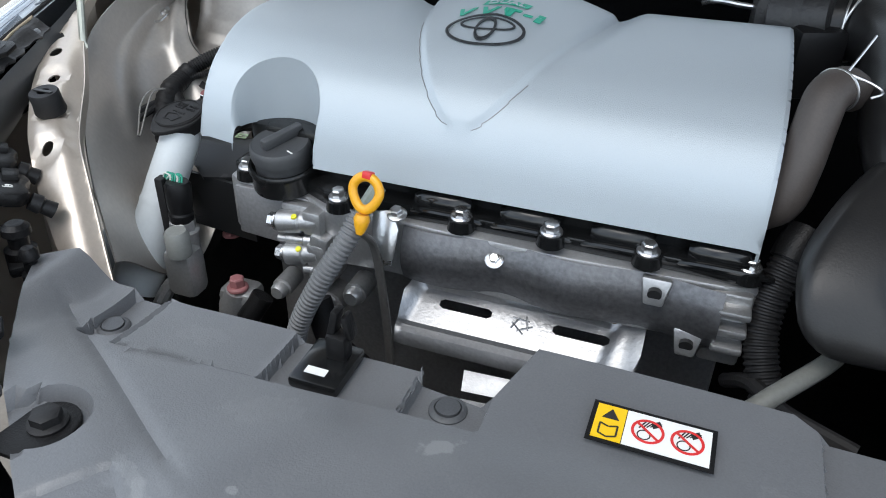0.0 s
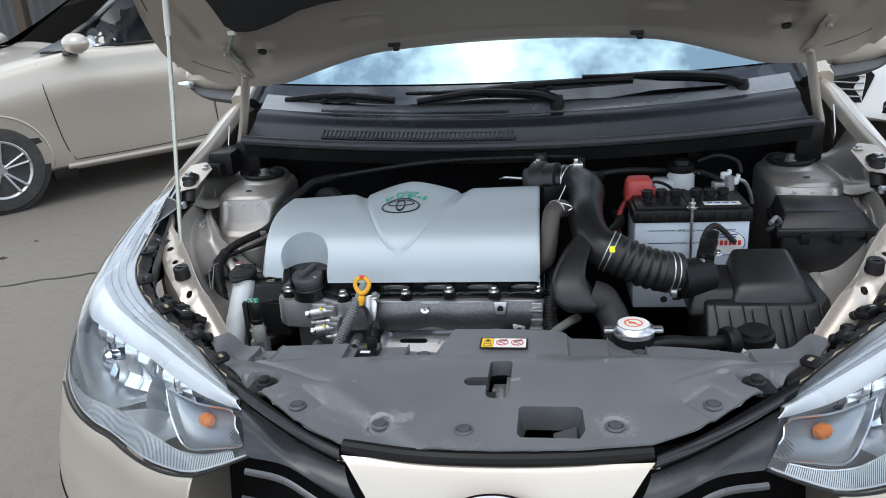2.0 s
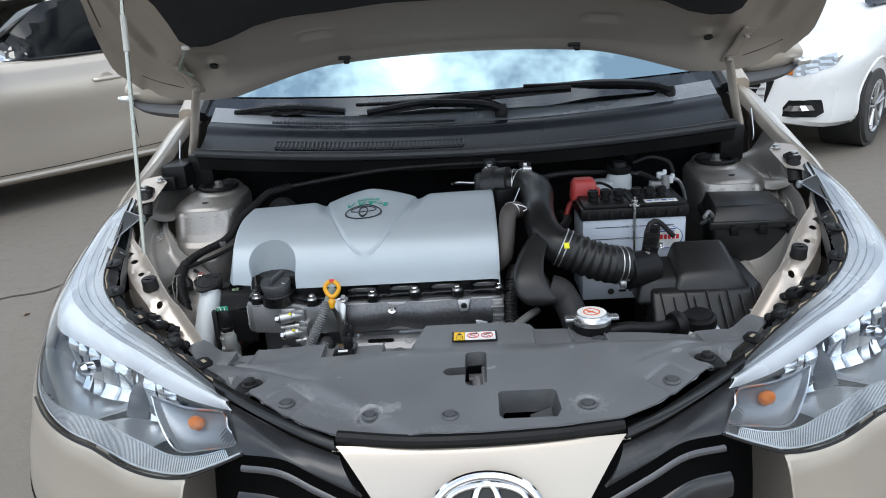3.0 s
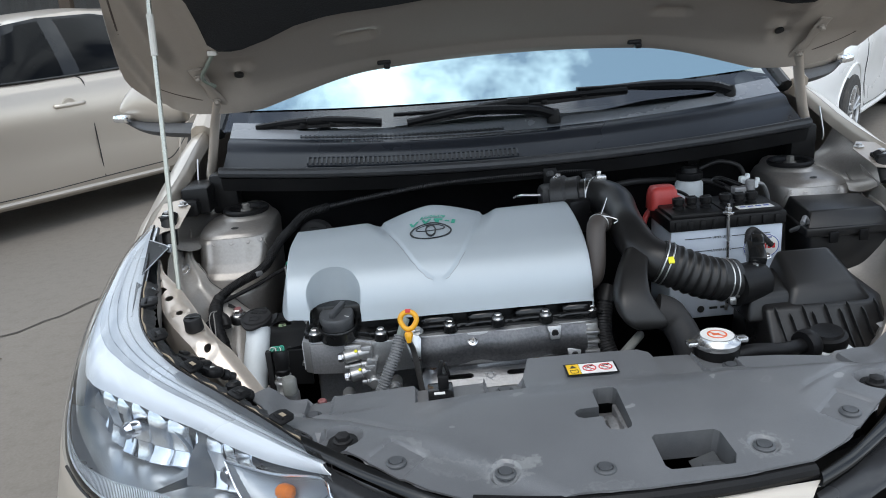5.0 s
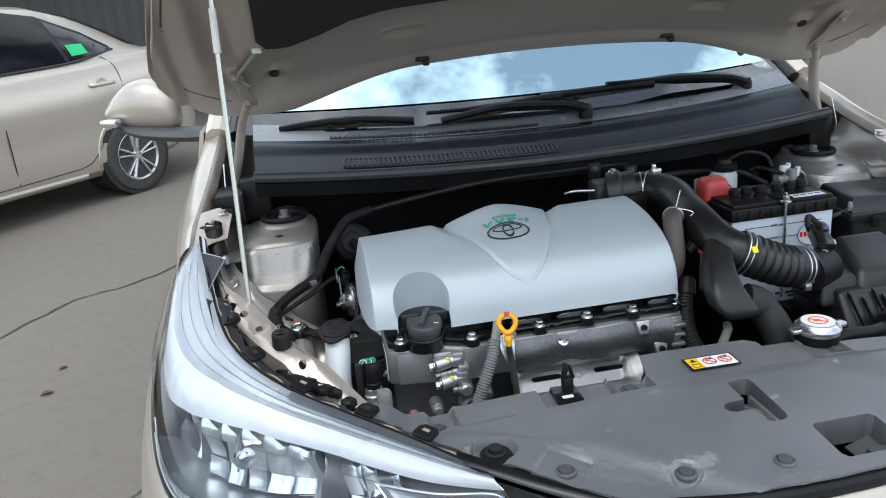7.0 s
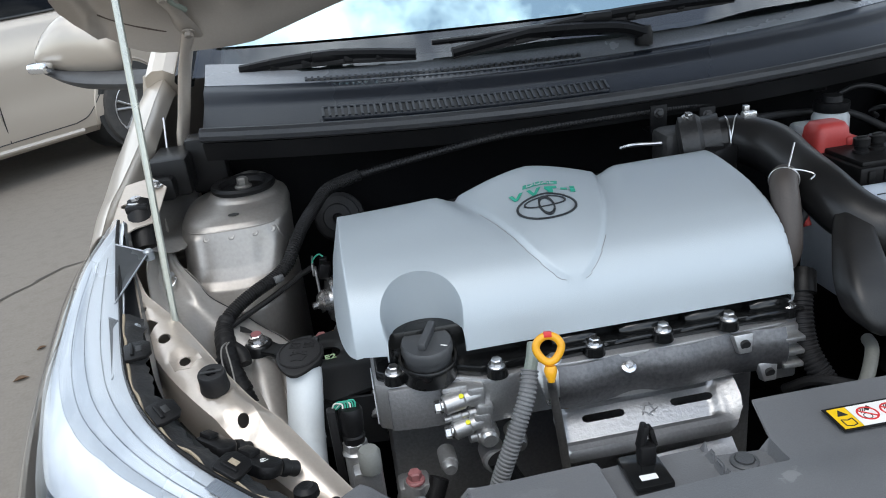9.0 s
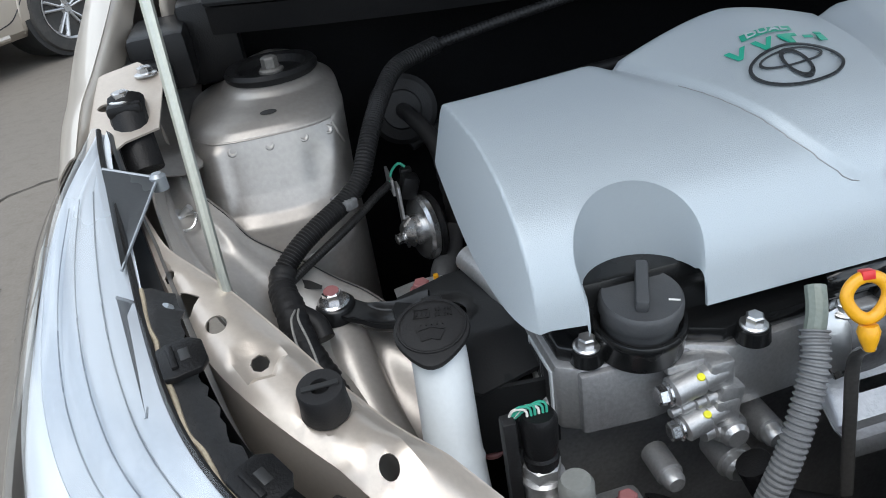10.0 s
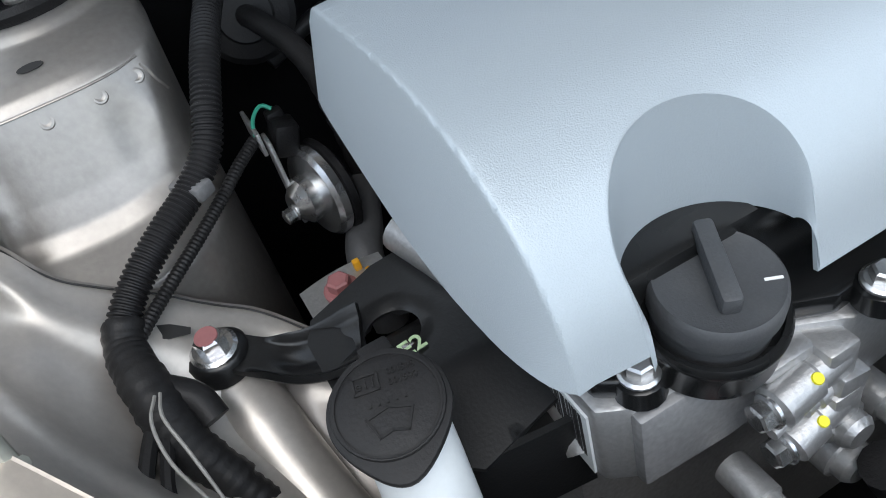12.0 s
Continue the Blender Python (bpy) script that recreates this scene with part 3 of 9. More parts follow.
def inner_fender(side):
    """The pressed apron between the rail and the tower, with the chassis leg below it."""
    flip = mirror_x if side > 0 else (lambda b: b)
    bm = B()
    surface(bm, 100, 60, apron_point, 0.002)
    part("inner_fender", flip(bm), M_APRON, car, "dusty champagne pressed inner fender", angle=60)
    # Wing panel and apron wall take the darkened paint as their shade.
    bm = B()
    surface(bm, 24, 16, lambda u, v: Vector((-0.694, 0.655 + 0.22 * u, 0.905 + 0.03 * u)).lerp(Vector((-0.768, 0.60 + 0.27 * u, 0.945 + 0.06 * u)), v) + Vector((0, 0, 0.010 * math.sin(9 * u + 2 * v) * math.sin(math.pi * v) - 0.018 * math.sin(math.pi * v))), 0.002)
    part("wing_panel", flip(bm), M_TOWER, car, "champagne panel beside the tower, darkened for shade", angle=60)
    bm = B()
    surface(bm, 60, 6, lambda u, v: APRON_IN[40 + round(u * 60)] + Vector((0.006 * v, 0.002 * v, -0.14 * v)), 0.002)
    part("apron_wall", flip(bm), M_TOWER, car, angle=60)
    bm = B()
    tube(bm, [p + Vector((-0.0006, -0.0010, 0.0006)) for p in APRON_IN[18:99:5]], 0.0007, 90, 6)
    part("panel_gap", flip(bm), M_INK, car)
    bm = B()
    tube(bm, [(-0.606, 0.540, 0.774), (-0.602, 0.505, 0.765), (-0.597, 0.472, 0.746), (-0.588, 0.430, 0.722), (-0.576, 0.385, 0.700), (-0.560, 0.33, 0.68)], 0.0225, 40, 20, 0.85)
    part("chassis_leg", flip(bm), M_APRON, car, "rounded champagne chassis leg", angle=60)
    p = apron_point(0.31, 0.42)
    n = Vector((0.75, -0.25, 0.6)).normalized()
    bm = B()
    lathe(bm, p, p + n * 0.016, [(0.0085, 0), (0.0085, 0.15), (0.0035, 0.2), (0.0035, 1)], 14)
    tube(bm, [p + n * 0.004, p + n * 0.006 + Vector((0.012, -0.010, 0.002)), p + n * 0.004 + Vector((0.010, -0.022, -0.004)), p + n * 0.003 + Vector((-0.002, -0.022, -0.006))], 0.0016, 24, 6)
    part("stud", flip(bm), M_STEEL, car, "threaded stud with a wire clip")
    bm = B()
    prism(bm, [(-0.016, -0.004), (0.0, -0.005), (0.012, -0.002), (0.012, 0.002), (0.0, 0.005), (-0.016, 0.004)], 0.0008, plane((-0.622, 0.541, 0.8145), (0.95, -0.30, -0.35), (0.28, 0.90, 0.25)))
    part("keyhole_slot", flip(bm), M_INK, car)


for s in (-1, 1):
    tower(s)
    inner_fender(s)


# Outer fenders, with the shut line and the tab behind the headlight.
FEND_TOP = [(-0.778, 0.574, 0.968), (-0.776, 0.640, 0.990), (-0.770, 0.70, 1.004), (-0.757, 0.82, 1.04), (-0.742, 0.95, 1.09), (-0.735, 1.10, 1.12)]


def fender(side):
    bm = B()
    top = spline(FEND_TOP, 30)
    rows = ((0.0, 0.0, 0.0), (0.03, -0.014, -0.004), (0.08, -0.040, -0.020), (0.25, -0.075, -0.09), (0.5, -0.088, -0.20), (0.75, -0.085, -0.33), (1.0, -0.06, -0.55))

    def shape(u, v):
        p = top[round(u * 29)]
        dx, dz = along(rows, v)
        return (p.x + dx * (0.55 + 0.45 * ease(0, 0.5, u)), p.y, p.z + dz)

    surface(bm, 29, 40, shape, 0.0015)
    surface(bm, 29, 3, lambda u, v: (top[round(u * 29)].x + 0.012 * v, top[round(u * 29)].y, top[round(u * 29)].z - 0.001 - 0.03 * v * v), 0.0015)
    if side > 0:
        mirror_x(bm)
    part("fender", bm, M_PAINT, car, "champagne metallic front fender", angle=60)
    bm = B()
    sheet(bm, [(-0.774, 0.555), (-0.776, 0.69), (-0.76, 0.700), (-0.73, 0.710), (-0.706, 0.680), (-0.712, 0.60), (-0.74, 0.59)], [disc((-0.757, 0.645), 0.006, 12, 1.4)],
          lambda x, y: (x, y, 0.981 + 0.30 * (y - 0.64)), 0.012, 0.002)
    if side > 0:
        mirror_x(bm)
    tab = part("fender_tab", bm, M_INNER, car, "folded fender mounting tab")
    bm = B()
    hexbolt(bm, (side * 0.722, 0.685, 0.9945), (0, 0, 1), 0.007, 0.008)
    part("bolt", bm, M_STEEL, tab)
    # bracket that holds the headlight
    bm = B()
    tube(bm, [(-0.737, 0.634, 0.990), (-0.737, 0.624, 0.983), (-0.735, 0.608, 0.963), (-0.731, 0.586, 0.938)], 0.016, 14, 12, 0.55)
    box(bm, (-0.738, 0.631, 0.984), (0.030, 0.034, 0.012), 0.004)
    if side > 0:
        mirror_x(bm)
    part("lamp_bracket", bm, M_BLACK, car, "black plastic headlight bracket")
    bm = B()
    hexbolt(bm, (side * 0.739, 0.631, 0.989), (0, 0, 1), 0.008, 0.009)
    part("bolt", bm, M_STEEL, car)
    # dark cowl-side box behind the tower
    for c_, s_ in (((-0.715, 0.80, 0.985), (0.06, 0.10, 0.06)), ((-0.665, 0.83, 0.985), (0.06, 0.05, 0.09)), ((-0.73, 0.745, 0.975), (0.05, 0.04, 0.035))):
        if side > 0 and c_[0] < -0.70:
            continue
        bm = B()
        box(bm, c_, s_, 0.008)
        if side > 0:
            mirror_x(bm)
        part("cowl_side_box", bm, M_BLACK, car, "black plastic cowl end")


for s in (-1, 1):
    fender(s)


# Firewall, bay floor and hidden shell that close the engine bay; near-black colour stands for shade.
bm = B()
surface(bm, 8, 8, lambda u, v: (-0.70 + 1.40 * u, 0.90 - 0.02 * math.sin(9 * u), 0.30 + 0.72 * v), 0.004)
part("firewall", bm, M_DEEP, car, "firewall behind the engine, coloured near-black for shade")
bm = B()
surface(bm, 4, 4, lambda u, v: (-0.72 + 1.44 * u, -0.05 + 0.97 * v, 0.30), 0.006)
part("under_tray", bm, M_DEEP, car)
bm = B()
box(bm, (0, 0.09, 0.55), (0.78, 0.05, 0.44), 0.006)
part("radiator", bm, M_DEEP, car, "radiator behind the front panel, coloured near-black for shade")

# Wheels under the body.
for wx, wy in ((-0.735, 0.60), (0.735, 0.60), (-0.735, 3.15), (0.735, 3.15)):
    s = 1 if wx > 0 else -1
    bm = B()
    lathe(bm, (wx - 0.09, wy, 0.30), (wx + 0.09, wy, 0.30), [(0.20, 0.05), (0.27, 0.0), (0.295, 0.08), (0.302, 0.2), (0.302, 0.8), (0.295, 0.92), (0.27, 1.0), (0.20, 0.95)], 40)
    wheel = part("wheel", bm, M_TYRE, car, "black tyre on a silver rim")
    bm = B()
    lathe(bm, (wx + s * 0.03, wy, 0.30), (wx + s * 0.09, wy, 0.30), [(0.20, 0), (0.20, 0.6), (0.185, 0.5), (0.06, 0.3), (0.03, 0.8)], 32)
    part("rim", bm, M_WHEEL, wheel)

# Rear body: sides, quarter panels and boot.
BODY = ((1.10, 0.83, 1.06), (1.9, 0.845, 1.04), (2.7, 0.845, 1.05), (3.2, 0.83, 1.06), (3.6, 0.80, 1.06), (3.95, 0.74, 1.03), (4.08, 0.68, 0.95), (4.12, 0.60, 0.70))
for s in (-1, 1):
    bm = B()

    def flank(u, v):
        y = 2.05 + 2.07 * u
        w, zt = along(BODY, y)
        arch = 0.36 * math.sqrt(max(0.0, 1 - ((y - 3.15) / 0.36) ** 2)) * 0.9
        low = max(0.24, 0.28 + arch if abs(y - 3.15) < 0.36 else 0.24)
        z = zt + (low - zt) * v
        return (s * (w - 0.05 * (1 - v) ** 2 - 0.05 * v ** 4), y, z)

    surface(bm, 60, 16, flank, 0.01)
    part("rear_quarter", bm, M_PAINT, car, "champagne rear quarter panel", angle=50)
bm = B()
surface(bm, 20, 12, lambda u, v: ((2 * u - 1) * (along(BODY, 2.95 + 1.15 * v)[0] - 0.05), 2.95 + 1.15 * v, along(BODY, 2.95 + 1.15 * v)[1] + 0.03 * (1 - (2 * u - 1) ** 2)), 0.01)
part("boot_lid", bm, M_PAINT, car, "champagne boot lid", angle=50)
bm = B()
surface(bm, 20, 10, lambda u, v: ((2 * u - 1) * 0.66, 4.08 + 0.04 * math.sin(math.pi * v), 0.98 - 0.66 * v), 0.01)
part("rear_bumper", bm, M_PAINT, car, angle=50)
bm = B()
surface(bm, 16, 8, lambda u, v: ((2 * u - 1) * (0.60 + 0.08 * v), 2.55 + 0.45 * v, 1.47 - 0.40 * v), 0.006)
part("rear_window", bm, M_CARGLASS, car, "dark rear window")

# A few dry leaves and crumbs on the yard.
M_LEAF = material("dry_leaf", (0.10, 0.055, 0.025), 0.7, 0.0, 0.3, 60, 0.2, 200)
rnd = random.Random(12)
for k in range(14):
    lx, ly, a = rnd.uniform(-3.2, -1.0), rnd.uniform(0.2, 3.4), rnd.uniform(0, 6.28)
    bm = B()
    r = rnd.uniform(0.016, 0.034)
    surface(bm, 8, 4, lambda u, v: (lx + r * (2 * u - 1) * math.cos(a) - r * 0.45 * math.sin(math.pi * u) * (2 * v - 1) * math.sin(a), ly + r * (2 * u - 1) * math.sin(a) + r * 0.45 * math.sin(math.pi * u) * (2 * v - 1) * math.cos(a), 0.003 + 0.35 * r * (2 * v - 1) ** 2 * math.sin(math.pi * u)), 0.0)
    solo("dry_leaf", bm, M_LEAF, (lx, ly, 0.0), "small curled dry brown leaf on the concrete", "leaf", "fallen leaves")


# ---- cowl, windshield, wipers ----
def cowl_point(x, v):
    """Across the cowl panel: v 0 at its front lip, 1 under the glass."""
    y0, y1 = 0.775 - 0.03 * (1 - (x / 0.66) ** 2), 0.985 - 0.07 * (1 - (x / 0.66) ** 2)
    rows = ((0.0, 0.0, 0.0), (0.05, 0.006, 0.008), (0.12, 0.022, 0.006), (0.16, 0.03, 0.004), (0.34, 0.10, 0.034), (0.40, 0.12, 0.052), (0.46, 0.15, 0.058), (1.0, 0.21, 0.085))
    dy, dz = along(rows, v)
    y = y0 + dy * (y1 - y0) / 0.21
    return Vector((x, y, 1.006 + 0.028 * (x / 0.66) ** 2 + dz))


M_BLADE0 = material("cowl_slat_plastic", (0.040, 0.044, 0.051), 0.35, 0.0, 0.15, 30, 0.05, 500, dirt=0.04, spec=0.3)
M_LIP = material("dusty_lip_rubber", (0.03, 0.032, 0.036), 0.40, 0.0, 0.25, 60, 0.2, 300, dirt=0.08, spec=0.4)
cowl = thing("cowl_panel", (0, 0.8, 0.98), "black plastic cowl panel with slotted vents below the windshield", "cowl panel")
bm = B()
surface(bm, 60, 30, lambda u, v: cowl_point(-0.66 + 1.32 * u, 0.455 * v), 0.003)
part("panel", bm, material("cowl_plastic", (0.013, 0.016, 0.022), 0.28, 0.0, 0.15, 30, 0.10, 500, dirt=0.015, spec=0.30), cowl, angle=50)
# Same black cowl, but its base colour is lifted to imitate reflected sky.
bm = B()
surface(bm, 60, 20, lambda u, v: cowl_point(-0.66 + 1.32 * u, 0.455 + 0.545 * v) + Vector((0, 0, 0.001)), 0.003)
part("shelf", bm, material("cowl_shelf_sky_sheen", (0.15, 0.16, 0.175), 0.24, 0.0, 0.2, 30, 0.15, 300, dirt=0.08, spec=0.9), cowl, "dusty black shelf below the glass, paled to grey for sky reflection", angle=50)
bm = B()
tube(bm, [cowl_point(-0.66 + 1.32 * k / 12, 0.06) + Vector((0, -0.006, -0.002)) for k in range(13)], 0.0115, 60, 10)
part("rubber_seal", bm, M_LIP, cowl, "dusty rubber hood seal along the front lip")
bm = B()
surface(bm, 60, 5, lambda u, v: cowl_point(-0.66 + 1.32 * u, 0.02) + Vector((0, 0.004 + 0.010 * v, -0.010 - 0.030 * v)), 0.003)
part("front_flange", bm, M_BLACK, cowl)
for x0, x1, v0, v1 in ((-0.47, 0.0, 0.215, 0.275), (-0.49, -0.02, 0.47, 0.54)):
    bm = B()
    a, b = cowl_point(x0, v0), cowl_point(x1, v1)
    surface(bm, 40, 2, lambda u, v: cowl_point(x0 + (x1 - x0) * u, v0 + (v1 - v0) * v) + Vector((0, 0, 0.002)), 0.001)
    vent = part("vent", bm, M_INK, cowl, "slotted air vent")
    n = round((x1 - x0) / 0.0105)
    bar = None
    for k in range(n + 1):
        x = x0 + (x1 - x0) * k / n
        p, q = cowl_point(x, v0), cowl_point(x, v1)
        if bar is None:
            bm = B()
            d = q - p
            box(bm, (p + q) / 2 + Vector((0, 0, 0.003)), (0.0042, d.length, 0.004), 0.0, Vector(d).to_track_quat("Y", "Z").to_matrix().to_4x4())
            bar = part("slat", bm, M_BLADE0, vent)
            first = (p + q) / 2
        else:
            o = bar.copy()
            scene.collection.objects.link(o)
            o.location = (p + q) / 2 - first
    if v0 < 0.3:
        for side in (v0 - 0.008, v1 + 0.008):
            bm = B()
            tube(bm, [cowl_point(x0 + (x1 - x0) * k / 8, side) + Vector((0, 0, 0.002)) for k in range(9)], 0.002, 30, 6)
            part("vent_frame", bm, M_BLADE0, vent)


def glass_point(u, v):
    """The windshield: u across, v from its foot to the roof."""
    x = (-0.70 + 1.40 * u) * (1 - 0.14 * v)
    k = 1 - (x / 0.66) ** 2
    return Vector((x, 0.965 - 0.085 * k + 0.70 * v + 0.02 * math.sin(math.pi * v), 1.088 + 0.012 * (1 - k) + 0.37 * v + 0.028 * math.sin(math.pi * v)))


windshield = thing("windshield", (0, 0.95, 1.0), "raked windshield glass that mirrors the cloudy sky", "windshield")
bm = B()
surface(bm, 40, 24, glass_point)
pane = part("pane", bm, M_WINDSHIELD, windshield, angle=80)
bm = B()
surface(bm, 40, 24, lambda u, v: glass_point(0.035 + 0.93 * u, 0.088 + 0.86 * v) + Vector((0, -0.0012, 0.0025)))
part("sun_film", bm, M_FILM, windshield, "mirror-like sun film set in from the border", angle=80)
for uu in (0.0, 1.0):
    bm = B()
    tube(bm, [glass_point(uu, k / 6) + Vector((0.0, 0.004, -0.004)) for k in range(7)], 0.018, 30, 8)
    part("black_border", bm, M_GLOSSBLACK, windshield)
for uu in (-0.03, 1.03):
    bm = B()
    tube(bm, [glass_point(uu, k / 6) + Vector((0.0, 0.02, -0.01)) for k in range(7)], 0.032, 30, 10)
    part("windshield_pillar", bm, M_PAINT, car, "champagne windshield pillar")
# cabin behind the glass: trim up to the roof on both sides and across the back
for s in (-1, 1):
    bm = B()
    surface(bm, 8, 6, lambda u, v: (s * (0.70 - 0.10 * ease(0.6, 1, v)), 1.05 + 1.8 * u, 0.45 + (0.72 + 0.29 * ease(0, 0.35, u)) * v), 0.01)
    part("cabin_side", bm, M_DASH, car, "dark cabin side trim")
bm = B()
surface(bm, 8, 6, lambda u, v: (-0.70 + 1.4 * u, 2.82 + 0.02 * v, 0.5 + 0.98 * v), 0.01)
part("cabin_rear", bm, M_DASH, car, "dark rear of the cabin")
bm = B()
surface(bm, 10, 10, lambda u, v: ((-0.64 + 1.28 * u), 1.60 + 1.26 * v, 1.455 + 0.03 * math.sin(math.pi * v)), 0.01)
part("roof", bm, M_PAINT, car)
bm = B()
surface(bm, 20, 10, lambda u, v: (-0.62 + 1.24 * u, 0.97 - 0.06 * (1 - (2 * u - 1) ** 2) + 0.55 * v, 1.06 - 0.02 * v + 0.02 * math.sin(3 * v)), 0.01)
part("dashboard", bm, M_DASH, car, "dark dashboard top")
bm = B()
box(bm, (0, 2.0, 0.75), (1.3, 0.1, 0.9), 0.03)
for sx in (-0.36, 0.36):
    box(bm, (sx, 1.95, 1.15), (0.46, 0.12, 0.6), 0.05)
part("front_seats", bm, M_DASH, car)
for s in (-1, 1):
    bm = B()
    surface(bm, 10, 14, lambda u, v: (s * (0.735 + 0.095 * math.sin(math.pi * min(1, 0.15 + v)) ** 0.6), 1.10 + 1.0 * u, 1.10 - 0.85 * v), 0.01)
    part("front_door", bm, M_PAINT, car, "champagne front door", angle=60)


M_WIPER = material("wiper_black", (0.006, 0.006, 0.0065), 0.3, 0.0, 0.2, 40, 0.1, 300, spec=0.15)


def wiper(pivot, tip, blade0, blade1, name_label):
    w = thing("wiper", pivot, name_label, "wiper", "windshield wipers")
    p, t = Vector(pivot), Vector(tip)
    bm = B()
    lathe(bm, p + Vector((0, 0, -0.02)), p + Vector((0, 0, 0.012)), [(0.016, 0), (0.016, 0.6), (0.012, 1)], 16)
    mid = p.lerp(t, 0.35) + Vector((0, 0, 0.016))
    tube(bm, [p, p.lerp(t, 0.12) + Vector((0, 0, 0.012)), mid, p.lerp(t, 0.7) + Vector((0, 0, 0.014)), t + Vector((0, 0, 0.01))], 0.013, 30, 10, 0.8,
         radius=lambda s, i: 1.25 - 0.75 * ease(0.45, 0.85, s))
    part("arm", bm, M_WIPER, w)
    a, b = Vector(blade0), Vector(blade1)
    bm = B()
    bow = Vector((0, 0, 0.008))
    tube(bm, [a, a.lerp(b, 0.25) + bow, a.lerp(b, 0.5) + 1.5 * bow, a.lerp(b, 0.75) + bow, b], 0.0075, 40, 8, 1.2)
    box(bm, a.lerp(b, 0.5) + 1.4 * bow, (0.05, 0.018, 0.018), 0.004)
    blade = part("blade", bm, M_WIPER, w)
    bm = B()
    tube(bm, [a - bow * 0.6, a.lerp(b, 0.5), b - bow * 0.6], 0.003, 30, 6, 2.0)
    part("rubber_lip", bm, M_RUBBER, blade)
    for f in (0.2, 0.38, 0.62, 0.8):
        bm = B()
        box(bm, a.lerp(b, f) + 0.4 * bow, (0.016, 0.012, 0.014), 0.003)
        part("claw", bm, M_BLACK, blade)


wiper((0.10, 0.875, 1.092), (-0.27, 0.90, 1.108), (-0.30, 0.893, 1.104), (-0.60, 0.955, 1.106), "black wiper resting at the foot of the windshield")
wiper((0.54, 0.935, 1.105), (0.16, 0.895, 1.132), (0.28, 0.90, 1.130), (-0.24, 0.875, 1.100), "long black wiper lying across the windshield foot")
# pane-to-cowl overlap for the wider wiper arm
bm = B()
surface(bm, 50, 6, lambda u, v: Vector((-0.63 + 1.26 * u, 0.0, 0.0)) + Vector((0, *cowl_point(-0.63 + 1.26 * u, 0.99).yz)) + Vector((0, 0.10 * v, 0.03 * v - 0.004)), 0.003)
part("rear_lip", bm, M_GLOSSBLACK, cowl)


# ---- hood, raised on its prop ----
HOOD_SLOPE = radians(31.8)


def hood_map(x, s, lift=0.0):
    """Underside of the raised hood: x across, s up along it from the line of the hinges."""
    crown = 0.046 * max(0.0, 1 - (x / 0.56) ** 2) + 0.03 * ease(0.2, 0.8, s) * (1 - (x / 0.8) ** 2)
    lip = 0.055 * (1 - ease(-0.03, 0.07, s)) * ease(0.30, 0.66, abs(x))
    y = 0.86 - s * math.cos(HOOD_SLOPE) + lift * math.sin(HOOD_SLOPE)
    z = 1.203 + s * math.sin(HOOD_SLOPE) + crown - lip + lift * math.cos(HOOD_SLOPE)
    z -= 0.10 * ease(0.5, 1.1, s) * 0.6
    return Vector((x, y, z))


def hood_ribs(x, s):
    """Pressed relief of the inner panel."""
    d = 0.0
    e = abs(x)
    edge = 0.80 - 0.10 * ease(0.15, 1.0, s) - e
    d -= 0.012 * (1 - ease(0.012, 0.03, edge))
    d += 0.010 * (ease(0.635, 0.655, e) - ease(0.70, 0.72, e)) * ease(0.10, 0.18, s)
    d -= 0.010 * ease(0.58, 0.60, e) * (1 - ease(0.61, 0.63, e)) * ease(0.14, 0.2, s)
    d += 0.008 * (1 - ease(0.014, 0.020, math.hypot(e - 0.59, s - 0.072)))
    d += 0.009 * (1 - ease(0.022, 0.030, max(abs(e - 0.575), abs(s - 0.125) * 1.2)))
    d += 0.010 * (1 - ease(0.020, 0.028, max(abs(e - 0.33) * 0.6, abs(s - 0.135) * 2)))
    d -= 0.008 * (1 - ease(0.008, 0.024, s - 0.012 * (1 - (e / 0.8) ** 2)))
    return d


hood = thing("hood", (0, 0.9, 1.0), "champagne hood propped open, seen from below, with black insulation pad", "hood")
half = [(0.0, -0.004), (0.28, -0.002), (0.5, 0.0), (0.63, 0.004), (0.70, 0.008), (0.76, 0.02), (0.80, 0.05), (0.815, 0.10), (0.805, 0.17), (0.78, 0.28), (0.745, 0.42), (0.68, 0.65), (0.58, 0.85), (0.40, 0.95), (0.0, 0.985)]
rim = [(p.x, p.y) for p in spline([(x, y, 0) for x, y in half], 70)]
rim = rim + [(-x, y) for x, y in reversed(rim[1:-1])]
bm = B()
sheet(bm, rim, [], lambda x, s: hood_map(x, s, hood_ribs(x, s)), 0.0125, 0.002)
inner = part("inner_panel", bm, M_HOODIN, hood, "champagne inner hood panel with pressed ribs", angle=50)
bm = B()
sheet(bm, [(x * 1.012, s * 1.0 - 0.004) for x, s in rim], [], lambda x, s: hood_map(x, s, 0.030 * ease(-0.005, 0.06, min(s, 0.83 - abs(x))) + 0.004), 0.04, 0.002)
part("outer_skin", bm, M_PAINT, hood, angle=50)
hem = spline([(x, y, 0) for x, y in half], 60)
